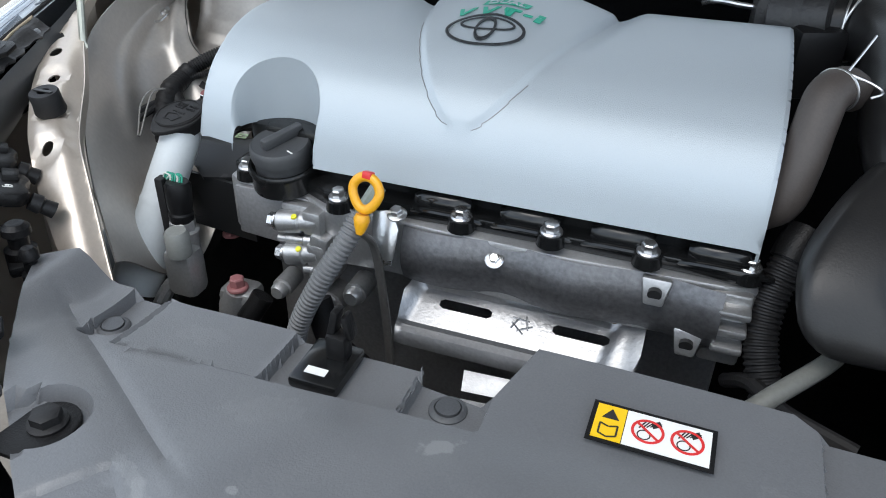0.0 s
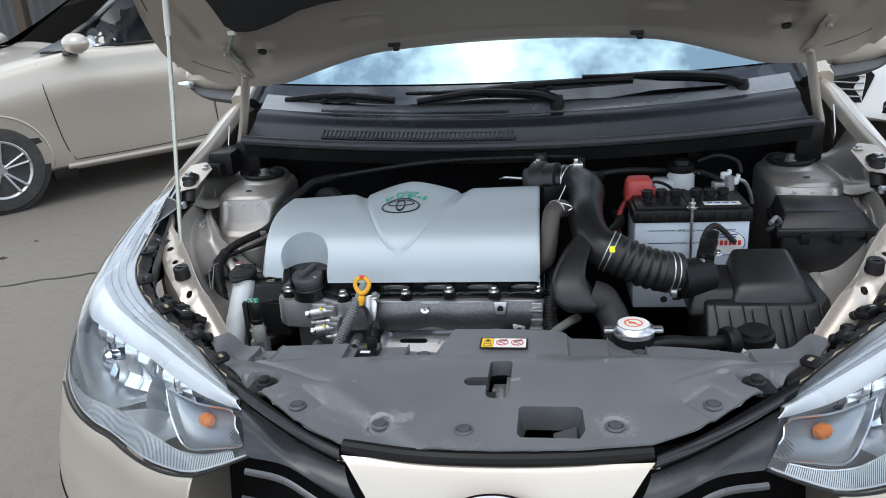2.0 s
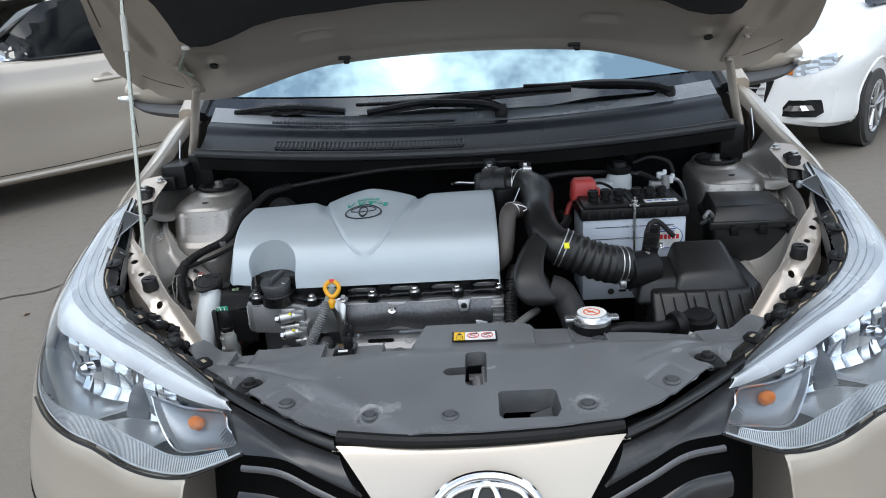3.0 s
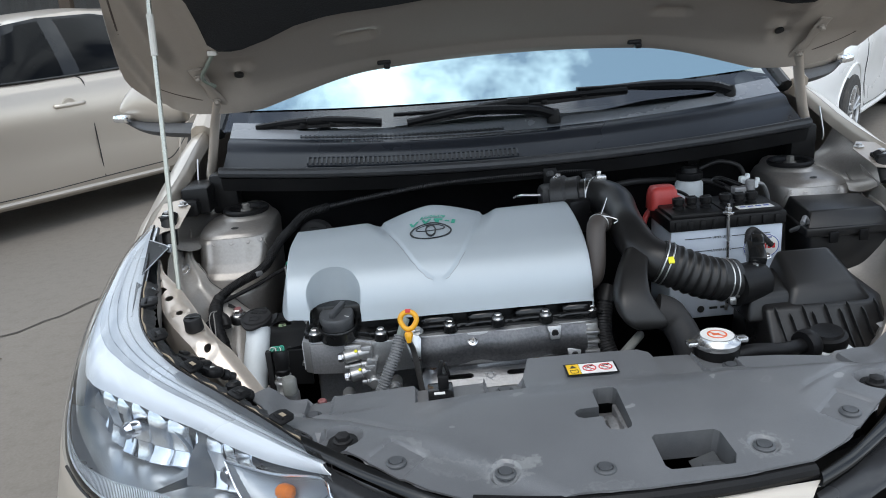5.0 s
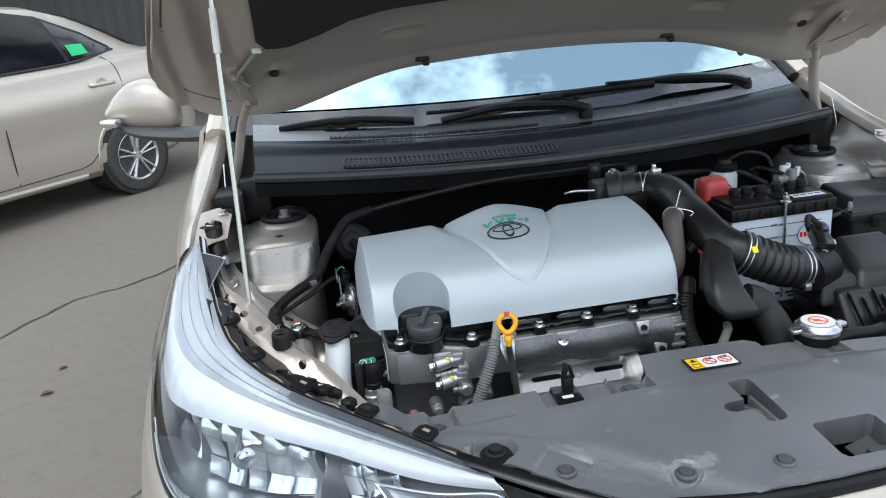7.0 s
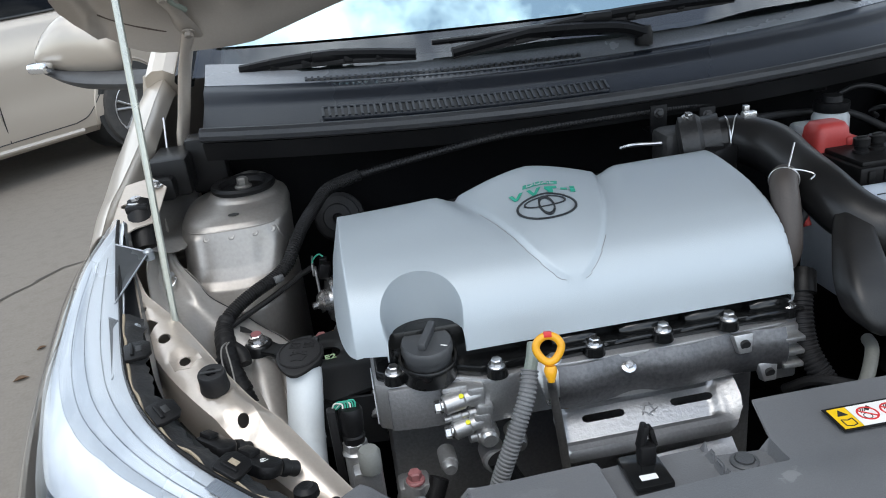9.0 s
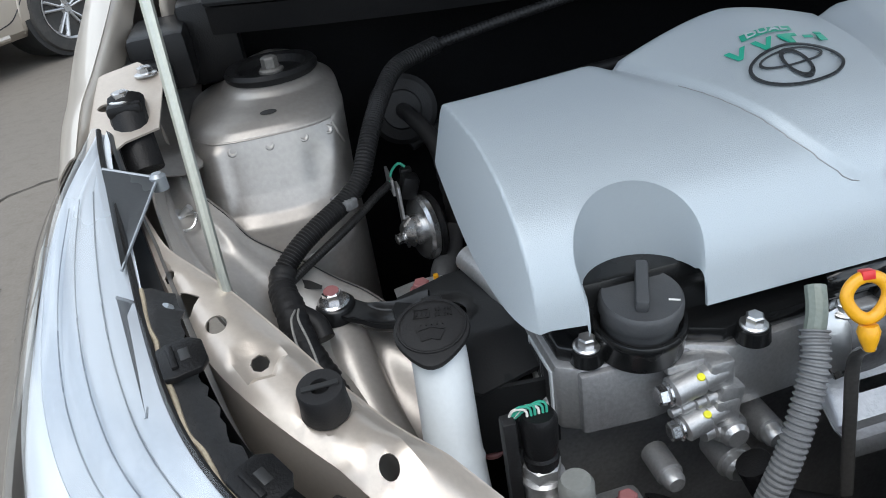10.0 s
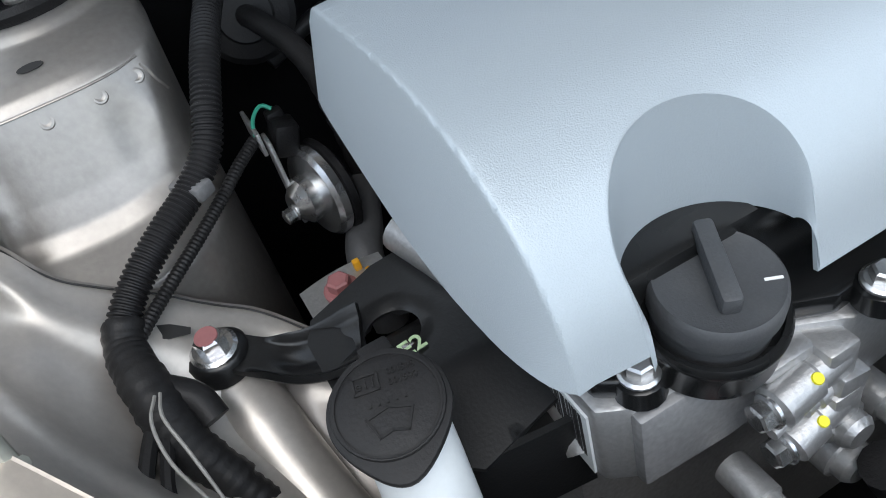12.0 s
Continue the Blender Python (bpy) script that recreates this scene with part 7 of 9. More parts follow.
for x, z, r in ((-0.352, 0.768, 0.006), (-0.372, 0.766, 0.005), (-0.345, 0.735, 0.009)):
    lathe(bm, (x - 0.012, 0.316, z), (x + 0.010, 0.320, z), [(r * 0.7, 0), (r * 0.7, 0.35), (r, 0.4), (r, 1)], 14)
box(bm, (-0.338, 0.318, 0.764), (0.020, 0.016, 0.030), 0.003, Matrix.Rotation(radians(12), 4, "Y"))
part("union_bracket", bm, M_CAST, engine, "small cast unions below the valves")
bm = B()
prism(bm, [(-0.054, 0.014), (0.045, 0.014), (0.060, 0.004), (0.055, -0.040), (0.0, -0.046), (-0.054, -0.042)], 0.010, plane((-0.39, 0.346, 0.790), (1, 0, 0), (0, 0, 1)), 0.003)
part("timing_housing", bm, M_DULLCAST, engine, "dull cast timing housing")
for x, y, z, r in ((-0.335, 0.31, 0.735, 0.014), (-0.33, 0.308, 0.70, 0.016), (-0.385, 0.31, 0.705, 0.011), (-0.30, 0.31, 0.72, 0.012)):
    bm = B()
    lathe(bm, (x, y + 0.03, z), (x, y - 0.008, z), [(r, 0), (r, 0.7), (r * 0.8, 0.72), (r * 0.8, 0.9), (r * 0.6, 1)], 16)
    part("pipe_union", bm, M_CAST, engine, "small bright cast union")
bm = B()
tube(bm, [(-0.33, 0.29, 0.72), (-0.31, 0.28, 0.68), (-0.27, 0.27, 0.66)], 0.014, 14, 12)
tube(bm, [(-0.40, 0.30, 0.70), (-0.42, 0.28, 0.66), (-0.44, 0.28, 0.60)], 0.012, 14, 12)
part("water_pipe", bm, M_BLACK, engine)


# ---- intake, battery and boxes ----
duct = thing("intake_duct", (0.12, 0.45, 0.80), "black plastic intake duct with a ribbed bellows and resonator", "intake duct")
bm = B()
tube(bm, [(0.085, 0.61, 0.958), (0.125, 0.60, 0.962), (0.152, 0.555, 0.955), (0.150, 0.49, 0.945), (0.146, 0.43, 0.935), (0.152, 0.385, 0.917), (0.168, 0.355, 0.902), (0.185, 0.343, 0.894)], 0.0345, 60, 28,
     radius=lambda t, i: 0.96 + 0.10 * math.exp(-((t - 0.30) / 0.14) ** 2) + 0.06 * ease(0.88, 0.97, t) + 0.012 * math.sin(9 * t))
part("elbow", bm, M_DUCT, duct, "satin black elbow pipe", angle=60)
bm = B()
tube(bm, [(0.176, 0.347, 0.898), (0.205, 0.340, 0.886), (0.240, 0.336, 0.870), (0.275, 0.339, 0.858), (0.308, 0.346, 0.851)], 0.0365, 97, 32,
     radius=lambda t, i: (1.04 - 0.02 * t) + (0.055 * math.cos(2 * math.pi * i / 10) - 0.02) * ease(0.14, 0.20, t) * (1 - ease(0.72, 0.78, t)))
part("bellows", bm, M_DUCT, duct, "ribbed rubber bellows", angle=50)


def hoop(points, r, ring, name, mat, parent, label=""):
    """A band round a hose at a place, facing along its way."""
    a, b = Vector(points[0]), Vector(points[1])
    m = axis_matrix(a, b)
    bm = B()
    rows = []
    for k in range(33):
        t = 2 * math.pi * k / 32
        c = m @ Vector((r * math.cos(t), r * math.sin(t), 0))
        out = m.to_3x3() @ Vector((math.cos(t), math.sin(t), 0))
        ax = m.to_3x3() @ Vector((0, 0, 1))
        rows.append([c + out * ring * math.cos(2 * math.pi * j / 8) + ax * ring * math.sin(2 * math.pi * j / 8) for j in range(8)])
    loft(bm, rows, caps=False)
    return part(name, bm, mat, parent, label)


for a, b, r in (((0.180, 0.346, 0.8965), (0.205, 0.340, 0.886), 0.0388), ((0.189, 0.344, 0.8928), (0.205, 0.340, 0.886), 0.0388), ((0.287, 0.3415, 0.8550), (0.308, 0.346, 0.851), 0.0378), ((0.297, 0.3435, 0.8530), (0.308, 0.346, 0.851), 0.0378),
                ((0.112, 0.604, 0.961), (0.125, 0.600, 0.962), 0.0350), ((0.122, 0.601, 0.962), (0.133, 0.593, 0.961), 0.0355)):
    hoop((a, b), r, 0.0013, "wire_clamp", M_STEEL, duct, "thin steel wire clamp")
bm = B()
box(bm, (0.298, 0.318, 0.836), (0.022, 0.012, 0.012), 0.002)
box(bm, (0.296, 0.314, 0.824), (0.012, 0.008, 0.012), 0.001)
part("clamp_screw", bm, M_STEEL, duct)
bm = B()
box(bm, (0.138, 0.590, 0.998), (0.020, 0.012, 0.010), 0.002)
box(bm, (0.134, 0.592, 1.006), (0.008, 0.008, 0.012), 0.001)
part("clamp_screw", bm, M_STEEL, duct)
bm = B()
box(bm, (0.186, 0.3095, 0.911), (0.010, 0.004, 0.012), 0.001, Matrix.Rotation(radians(-40), 4, "X"))
part("yellow_tag", bm, M_DAUB, duct, "yellow paint tag")
# resonator chamber hanging from the elbow
bm = B()
rows = []
for t, cx, cy, cz, rx, ry in ((0, 0.148, 0.365, 0.926, 0.016, 0.012), (1, 0.132, 0.338, 0.912, 0.020, 0.017), (2, 0.117, 0.306, 0.892, 0.024, 0.021), (3, 0.110, 0.280, 0.868, 0.029, 0.025),
                              (4, 0.119, 0.265, 0.842, 0.036, 0.027), (5, 0.128, 0.260, 0.826, 0.033, 0.024), (6, 0.131, 0.258, 0.818, 0.022, 0.016), (7, 0.132, 0.258, 0.815, 0.008, 0.006)):
    rows.append([Vector((cx + rx * math.copysign(abs(math.cos(a)) ** 0.42, math.cos(a)), cy + ry * math.copysign(abs(math.sin(a)) ** 0.42, math.sin(a)), cz)) for a in [2 * math.pi * k / 28 for k in range(28)]])
smooth_rows = []
cols = [spline([r[k] for r in rows], 30) for k in range(28)]
loft(bm, [[cols[k][i] for k in range(28)] for i in range(30)])
part("resonator", bm, M_DUCT, duct, "satin black resonator chamber", angle=70)
bm = B()
tube(bm, [(0.148, 0.272, 0.838), (0.165, 0.268, 0.832), (0.180, 0.258, 0.815), (0.190, 0.240, 0.79), (0.196, 0.22, 0.75)], 0.026, 30, 22, radius=lambda t, i: 1.12 - 0.1 * ease(0.2, 0.3, t))
part("lower_tube", bm, M_RUBBER, duct)

hose = thing("coolant_hose", (0.08, 0.42, 0.85), "dark brown rubber hose curving down beside the engine cover", "hose", "hoses")
bm = B()
tube(bm, [(0.104, 0.440, 0.948), (0.094, 0.425, 0.955), (0.083, 0.408, 0.952), (0.078, 0.392, 0.930), (0.074, 0.378, 0.900), (0.068, 0.372, 0.872), (0.054, 0.385, 0.852)], 0.0172, 44, 18)
part("hose_body", bm, M_BROWNHOSE, hose, angle=60)
hoop(((0.090, 0.419, 0.9545), (0.083, 0.408, 0.952)), 0.0178, 0.0012, "wire_clamp", M_STEEL, hose, "white wire spring clip")
bm = B()
tube(bm, [(0.096, 0.412, 0.970), (0.112, 0.408, 0.966), (0.120, 0.402, 0.962), (0.112, 0.398, 0.958)], 0.0011, 16, 6)
tube(bm, [(0.094, 0.418, 0.971), (0.102, 0.425, 0.986), (0.108, 0.43, 0.998)], 0.0011, 12, 6)
part("clip_ears", bm, M_STEEL, hose)

bat = thing("battery", (0.35, 0.535, 0.72), "pale grey car battery with black ribbed lid and screw caps", "battery")
BX0, BX1, BY0, BY1 = 0.243, 0.462, 0.478, 0.600
bcx, bcy = (BX0 + BX1) / 2, (BY0 + BY1) / 2
bm = B()
box(bm, (bcx, bcy, 0.815), (BX1 - BX0, BY1 - BY0, 0.185), 0.005)
case = part("case", bm, M_BATTERY, bat, "pale grey translucent case")
bm = B()
box(bm, (bcx, bcy, 0.918), (BX1 - BX0 + 0.008, BY1 - BY0 + 0.008, 0.026), 0.004)
box(bm, (bcx, bcy, 0.933), (BX1 - BX0 - 0.004, BY1 - BY0 - 0.004, 0.010), 0.003)
for k in range(9):
    box(bm, (BX0 + 0.012 + 0.024 * k, BY0 - 0.005, 0.917), (0.010, 0.004, 0.018), 0.001)
lid = part("lid", bm, M_BLACK, bat, "black ribbed lid")
for k, x in enumerate((0.272, 0.299, 0.326, 0.366, 0.392, 0.418)):
    bm = B()
    lathe(bm, (x, 0.522 + 0.004 * (k % 2), 0.936), (x, 0.522 + 0.004 * (k % 2), 0.960), [(0.011, 0), (0.011, 0.25), (0.009, 0.3), (0.0095, 0.5), (0.0115, 0.55), (0.0115, 0.95), (0.008, 1)], 18)
    box(bm, (x, 0.522 + 0.004 * (k % 2), 0.9605), (0.016, 0.003, 0.003), 0.0008)
    part("screw_cap", bm, M_BLACK, lid)
bm = B()
box(bm, (0.409, 0.490, 0.9395), (0.068, 0.020, 0.0012))
stk = part("lid_label", bm, M_LABELWHITE, lid, "small white label")
bm = B()
for k in range(4):
    box(bm, (0.386 + 0.015 * k, 0.490, 0.9405), (0.010, 0.005, 0.0006))
part("print_bars", bm, M_LABELBLUE, stk)
FM = plane((0, BY0 - 0.0006, 0), (1, 0, 0), (0, 0, 1))
for z in (0.888, 0.862):
    for xa, xb in ((0.270, 0.322), (0.362, 0.436)):
        bm = B()
        prism(bm, [(xa, z), (xb, z), (xb, z + 0.0014), (xa, z + 0.0014)], 0.0004, FM)
        part("level_line", bm, M_INK, case)
text("UPPER LEVEL", 0.0062, FM @ Matrix.Translation((0.342, 0.8865, 0)), M_INK, case, "level_print", 0.0003)
text("LOWER LEVEL", 0.0062, FM @ Matrix.Translation((0.342, 0.8605, 0)), M_INK, case, "level_print", 0.0003)
bm = B()
prism(bm, disc((0.420, 0.862), 0.036, 36, 1.0, 0.72), 0.0006, FM)
oval = part("oval_sticker", bm, M_LABELWHITE, case, "white oval dealer sticker with red bars")
F2 = FM @ Matrix.Translation((0, 0, 0.0007))
bm = B()
ring2d(bm, (0.420, 0.862), 0.93, 0.98, F2, 0.0003, 36, 0.036, 0.026)
for x, w, z in ((0.420, 0.040, 0.878), (0.420, 0.034, 0.873)):
    prism(bm, [(x - w / 2, z), (x + w / 2, z), (x + w / 2, z + 0.0025), (x - w / 2, z + 0.0025)], 0.0003, F2)
part("blue_bars", bm, M_LABELBLUE, oval)
bm = B()
for k in range(7):
    x = 0.393 + 0.0085 * k
    prism(bm, [(x - 0.003, 0.857), (x + 0.003, 0.857), (x + 0.003, 0.867), (x - 0.003, 0.867)], 0.0003, F2)
part("red_bars", bm, M_LABELRED, oval)
bm = B()
prism(bm, disc((0.305, 0.742), 0.007, 20), 0.0004, FM)
for k, (x, w) in enumerate(((0.330, 0.016), (0.352, 0.016), (0.385, 0.036))):
    prism(bm, [(x - w / 2, 0.7405), (x + w / 2, 0.7405), (x + w / 2, 0.7455), (x - w / 2, 0.7455)], 0.0004, FM)
prism(bm, [(0.372, 0.733), (0.402, 0.733), (0.402, 0.7365), (0.372, 0.7365)], 0.0004, FM)
part("maker_bars", bm, M_INK, case)
# terminal cap and clamp rod
redcap = thing("terminal_cover", (0.262, 0.60, 0.94), "faded red plastic battery terminal cover", "terminal cover")
bm = B()
rows = []
for z, sx, sy in ((0.926, 0.030, 0.026), (0.945, 0.029, 0.025), (0.962, 0.027, 0.023), (0.970, 0.022, 0.018), (0.972, 0.012, 0.010)):
    rows.append([Vector((0.262 + sx * math.copysign(abs(math.cos(a)) ** 0.5, math.cos(a)), 0.588 + sy * math.copysign(abs(math.sin(a)) ** 0.5, math.sin(a)), z)) for a in [2 * math.pi * k / 24 for k in range(24)]])
loft(bm, rows)
box(bm, (0.288, 0.575, 0.940), (0.02, 0.03, 0.02), 0.004)
part("cover_body", bm, M_RED, redcap, angle=50)
clampo = thing("battery_clamp", (0.352, 0.470, 0.80), "zinc battery hold-down rod with nut", "battery clamp")
bm = B()
cyl(bm, (0.352, 0.468, 0.74), (0.350, 0.470, 0.955), 0.0030)
hexbolt(bm, (0.350, 0.470, 0.936), (0, 0, 1), 0.007, 0.012, 1.5)
part("rod", bm, M_STEEL, clampo)
bm = B()
box(bm, (0.352, 0.530, 0.938), (0.012, 0.13, 0.006), 0.001)
part("strap", bm, M_BLACK, clampo)
neg = thing("negative_terminal", (0.448, 0.59, 0.93), "grey battery terminal clamp with pale cable end", "terminal")
bm = B()
box(bm, (0.430, 0.60, 0.945), (0.035, 0.022, 0.016), 0.003)
lathe(bm, (0.445, 0.592, 0.938), (0.445, 0.592, 0.966), [(0.010, 0), (0.009, 1)], 16)
tube(bm, [(0.43, 0.60, 0.95), (0.47, 0.60, 0.955), (0.49, 0.61, 0.93), (0.50, 0.62, 0.90)], 0.004, 20, 8)
part("clamp_body", bm, M_DULLCAST, neg)

brake = thing("brake_reservoir", (0.372, 0.74, 0.86), "milky brake fluid reservoir with black screw cap", "reservoir")
bm = B()
lathe(bm, (0.372, 0.735, 0.86), (0.372, 0.735, 0.947), [(0.030, 0), (0.031, 0.1), (0.030, 0.85), (0.022, 1)], 24)
box(bm, (0.335, 0.735, 0.900), (0.05, 0.05, 0.055), 0.008)
part("tank", bm, M_WHITEPL, brake)
bm = B()
lathe(bm, (0.372, 0.735, 0.944), (0.372, 0.735, 0.970), [(0.028, 0), (0.029, 0.3), (0.0285, 0.6), (0.018, 0.62), (0.016, 1)], 24)
part("screw_cap", bm, M_BLACK, brake)

# Air filter box
air = thing("air_filter_box", (0.44, 0.30, 0.66), "black plastic air filter box with ribbed front", "air filter box")
bm = B()


def tapered(bm, bottom, top, z0, z1, bevel):
    o = bmesh.new()
    lo, hi = [o.verts.new((x, y, z0)) for x, y in bottom], [o.verts.new((x, y, z1 + dz)) for x, y, dz in top]
    n = len(lo)
    o.faces.new(list(reversed(lo)))
    o.faces.new(hi)
    for k in range(n):
        o.faces.new((lo[k], lo[(k + 1) % n], hi[(k + 1) % n], hi[k]))
    bmesh.ops.bevel(o, geom=o.edges[:], offset=bevel, segments=3, affect="EDGES", profile=0.5)
    return put(bm, o)


tapered(bm, [(0.345, 0.20), (0.56, 0.215), (0.59, 0.30), (0.57, 0.43), (0.345, 0.43)], [(0.350, 0.302, 0.0), (0.545, 0.296, 0.0), (0.568, 0.325, 0.0), (0.555, 0.425, 0.02), (0.345, 0.42, 0.022)], 0.66, 0.808, 0.007)
tapered(bm, [(0.392, 0.302), (0.548, 0.300), (0.552, 0.43), (0.392, 0.425)], [(0.408, 0.322, 0.0), (0.520, 0.320, 0.004), (0.510, 0.405, 0.046), (0.410, 0.402, 0.048)], 0.80, 0.834, 0.011)
tapered(bm, [(0.322, 0.305), (0.415, 0.305), (0.415, 0.41), (0.325, 0.41)], [(0.332, 0.322, 0.0), (0.41, 0.325, 0.0), (0.41, 0.40, 0.024), (0.332, 0.40, 0.024)], 0.78, 0.826, 0.008)
box(bm, (0.455, 0.252, 0.728), (0.225, 0.016, 0.010), 0.003)
abody = part("box_body", bm, M_DUCT, air, angle=40)
bm = B()
tube(bm, [(0.305, 0.334, 0.843), (0.33, 0.345, 0.842), (0.36, 0.36, 0.840)], 0.036, 12, 24)
part("outlet", bm, M_BLACK, air)
for k in range(9):
    bm = B()
    x = 0.365 + 0.021 * k
    prism(bm, [(0.0, -0.004), (0.0, -0.110), (0.004, -0.110), (0.009, -0.020), (0.010, -0.006), (0.006, 0.004)], 0.0016, plane((x + 0.003 * (k % 3), 0.300 - 0.007 * (k % 2), 0.806 - 0.010 * (k % 2)), (0, -0.765, 0.644), (-0.10, 0.556, 0.824)))
    part("rib", bm, M_DUCT, abody)
for cx_, cy_, cz_ in ((0.530, 0.262, 0.770), (0.362, 0.245, 0.738)):
    bm = B()
    tube(bm, [(cx_, cy_, cz_ + 0.012), (cx_ + 0.004, cy_ - 0.016, cz_ + 0.004), (cx_ + 0.004, cy_ - 0.018, cz_ - 0.014), (cx_, cy_ - 0.008, cz_ - 0.026)], 0.008, 16, 8, 0.3)
    part("clip", bm, M_DULLCAST, air, "sprung steel clip")
sensor = thing("airflow_sensor", (0.365, 0.37, 0.86), "black air-flow sensor plug on the filter box outlet", "sensor")
bm = B()
SM = plane((0.362, 0.375, 0.885), (0.9, -0.25, -0.1), (0.2, 0.85, 0.3))
box(bm, (0, 0, 0), (0.032, 0.052, 0.022), 0.004)
box(bm, (0.004, 0.03, 0.006), (0.022, 0.03, 0.016), 0.003)
bm.transform(SM)
sb = part("plug", bm, M_GLOSSBLACK, sensor)
for dx, dy in ((-0.004, -0.034), (0.02, 0.0)):
    bm = B()
    hexbolt(bm, SM @ Vector((dx, dy, -0.004)), SM.to_3x3() @ Vector((0, 0, 1)), 0.0055, 0.006, 1.4)
    part("screw", bm, M_STEEL, sb)
bm = B()
corrugated(bm, [(0.362, 0.41, 0.895), (0.378, 0.44, 0.905), (0.40, 0.46, 0.90), (0.43, 0.455, 0.87)], 0.006, 0.10, 0.004, 0.15, 10)
part("lead", bm, M_RUBBER, sensor)

# Fuse box
fuse = thing("fuse_box", (0.62, 0.60, 0.70), "black plastic fuse box with stepped lid", "fuse box")
bm = B()
tapered(bm, [(0.545, 0.515), (0.695, 0.507), (0.705, 0.62), (0.555, 0.64)], [(0.530, 0.510, 0.0), (0.697, 0.502, 0.0), (0.712, 0.622, 0.0), (0.546, 0.642, 0.0)], 0.70, 0.868, 0.006)
part("tray", bm, M_DUCT, fuse)
bm = B()
tapered(bm, [(0.520, 0.500), (0.705, 0.492), (0.722, 0.630), (0.538, 0.650)], [(0.520, 0.500, 0.0), (0.705, 0.492, 0.0), (0.722, 0.630, 0.0), (0.538, 0.650, 0.0)], 0.862, 0.880, 0.003)
tapered(bm, [(0.524, 0.504), (0.700, 0.496), (0.716, 0.626), (0.542, 0.646)], [(0.540, 0.528, 0.0), (0.680, 0.522, 0.0), (0.690, 0.620, 0.004), (0.552, 0.640, 0.004)], 0.878, 0.908, 0.004)
flid = part("lid", bm, M_DUCT, fuse, "satin black lid")
for x in (0.57, 0.63, 0.69):
    bm = B()
    box(bm, (x, 0.490, 0.862), (0.018, 0.006, 0.022), 0.002)
    part("clip", bm, M_BLACK, flid)

# Radiator cap and filler
rad = thing("radiator_filler", (0.209, 0.165, 0.79), "zinc radiator cap with an orange and white warning disc", "radiator filler")
R0 = Vector((0.209, 0.166, 0.818))
bm = B()
lathe(bm, R0, R0 + Vector((0, 0, 0.016)), [(0.034, 0), (0.035, 0.2), (0.035, 0.5), (0.030, 0.7), (0.027, 1.0), (0.005, 1.0)], 36)
box(bm, R0 + Vector((0.0, 0, 0.006)), (0.096, 0.018, 0.009), 0.004)
rcap = part("cap", bm, M_STEEL, rad)
RM = plane(R0 + Vector((0, 0, 0.0165)), (1, 0, 0), (0, 1, 0))
bm = B()
prism(bm, disc((0, 0), 0.025, 32), 0.0008, RM)
wd = part("warning_disc", bm, M_LABELWHITE, rcap, "white disc with an orange warning sign")
bm = B()
ring2d(bm, (0, 0), 0.0125, 0.0150, RM @ Matrix.Translation((0, 0, 0.001)), 0.0003, 28)
prism(bm, [(-0.010, 0.008), (-0.008, 0.010), (0.010, -0.008), (0.008, -0.010)], 0.0003, RM @ Matrix.Translation((0, 0, 0.001)))
prism(bm, [(-0.007, -0.003), (0.004, -0.003), (0.004, 0.003), (-0.007, 0.003)], 0.0003, RM @ Matrix.Translation((0, 0, 0.0012)))
part("orange_sign", bm, material("orange_red_print", (0.75, 0.13, 0.03), 0.4, 0, 0.03, 60, 0, 300), wd)
bm = B()
lathe(bm, R0 - Vector((0, 0, 0.05)), R0, [(0.03, 0), (0.030, 0.6), (0.034, 0.75), (0.034, 1)], 28)
tube(bm, [R0 + Vector((0.02, 0.0, -0.025)), R0 + Vector((0.06, 0.005, -0.02)), R0 + Vector((0.11, 0.01, -0.025)), R0 + Vector((0.16, 0.03, -0.03))], 0.012, 30, 14)
part("filler_neck", bm, M_BLACK, rad)
bm = B()
lathe(bm, R0 + Vector((0.15, 0.025, -0.03)), R0 + Vector((0.17, 0.032, -0.03)), [(0.024, 0), (0.026, 0.3), (0.026, 0.7), (0.022, 1)], 20)
part("hose_union", bm, M_BLACK, rad)
tank = thing("coolant_tank_cap", (0.412, 0.215, 0.722), "black cap on a milky coolant tank beside the filter box", "tank cap")
bm = B()
lathe(bm, (0.416, 0.222, 0.774), (0.414, 0.220, 0.798), [(0.032, 0), (0.033, 0.3), (0.032, 0.7), (0.026, 0.8), (0.024, 1), (0.006, 0.9)], 28)
part("cap", bm, M_BLACK, tank)
bm = B()
box(bm, (0.412, 0.215, 0.748), (0.085, 0.05, 0.052), 0.012)
part("tank", bm, M_WHITEPL, tank)

# ---- left side of the bay ----
wash = thing("washer_filler", (-0.55, 0.38, 0.60), "milky washer filler neck with a black moulded lid", "washer filler")
W0, WAX = Vector((-0.538, 0.386, 0.842)), Vector((-0.05, -0.22, 1.0)).normalized()
bm = B()
tube(bm, [W0 + Vector((0.001, -0.004, -0.0125)), W0 + Vector((0.0005, -0.010, -0.026)), W0 + Vector((-0.004, -0.036, -0.062)), W0 + Vector((-0.009, -0.064, -0.105)), W0 + Vector((-0.018, -0.100, -0.165))], 0.0212, 50, 28, radius=lambda t, i: 1 + 0.05 * math.exp(-((t - 0.45) / 0.012) ** 2) + 0.30 * ease(0.35, 1, t))
part("neck", bm, M_WHITEPL, wash, "milky translucent neck")
WM = plane(W0, (0.97, -0.25, 0.0), (0.24, 0.92, 0.22))
bm = B()
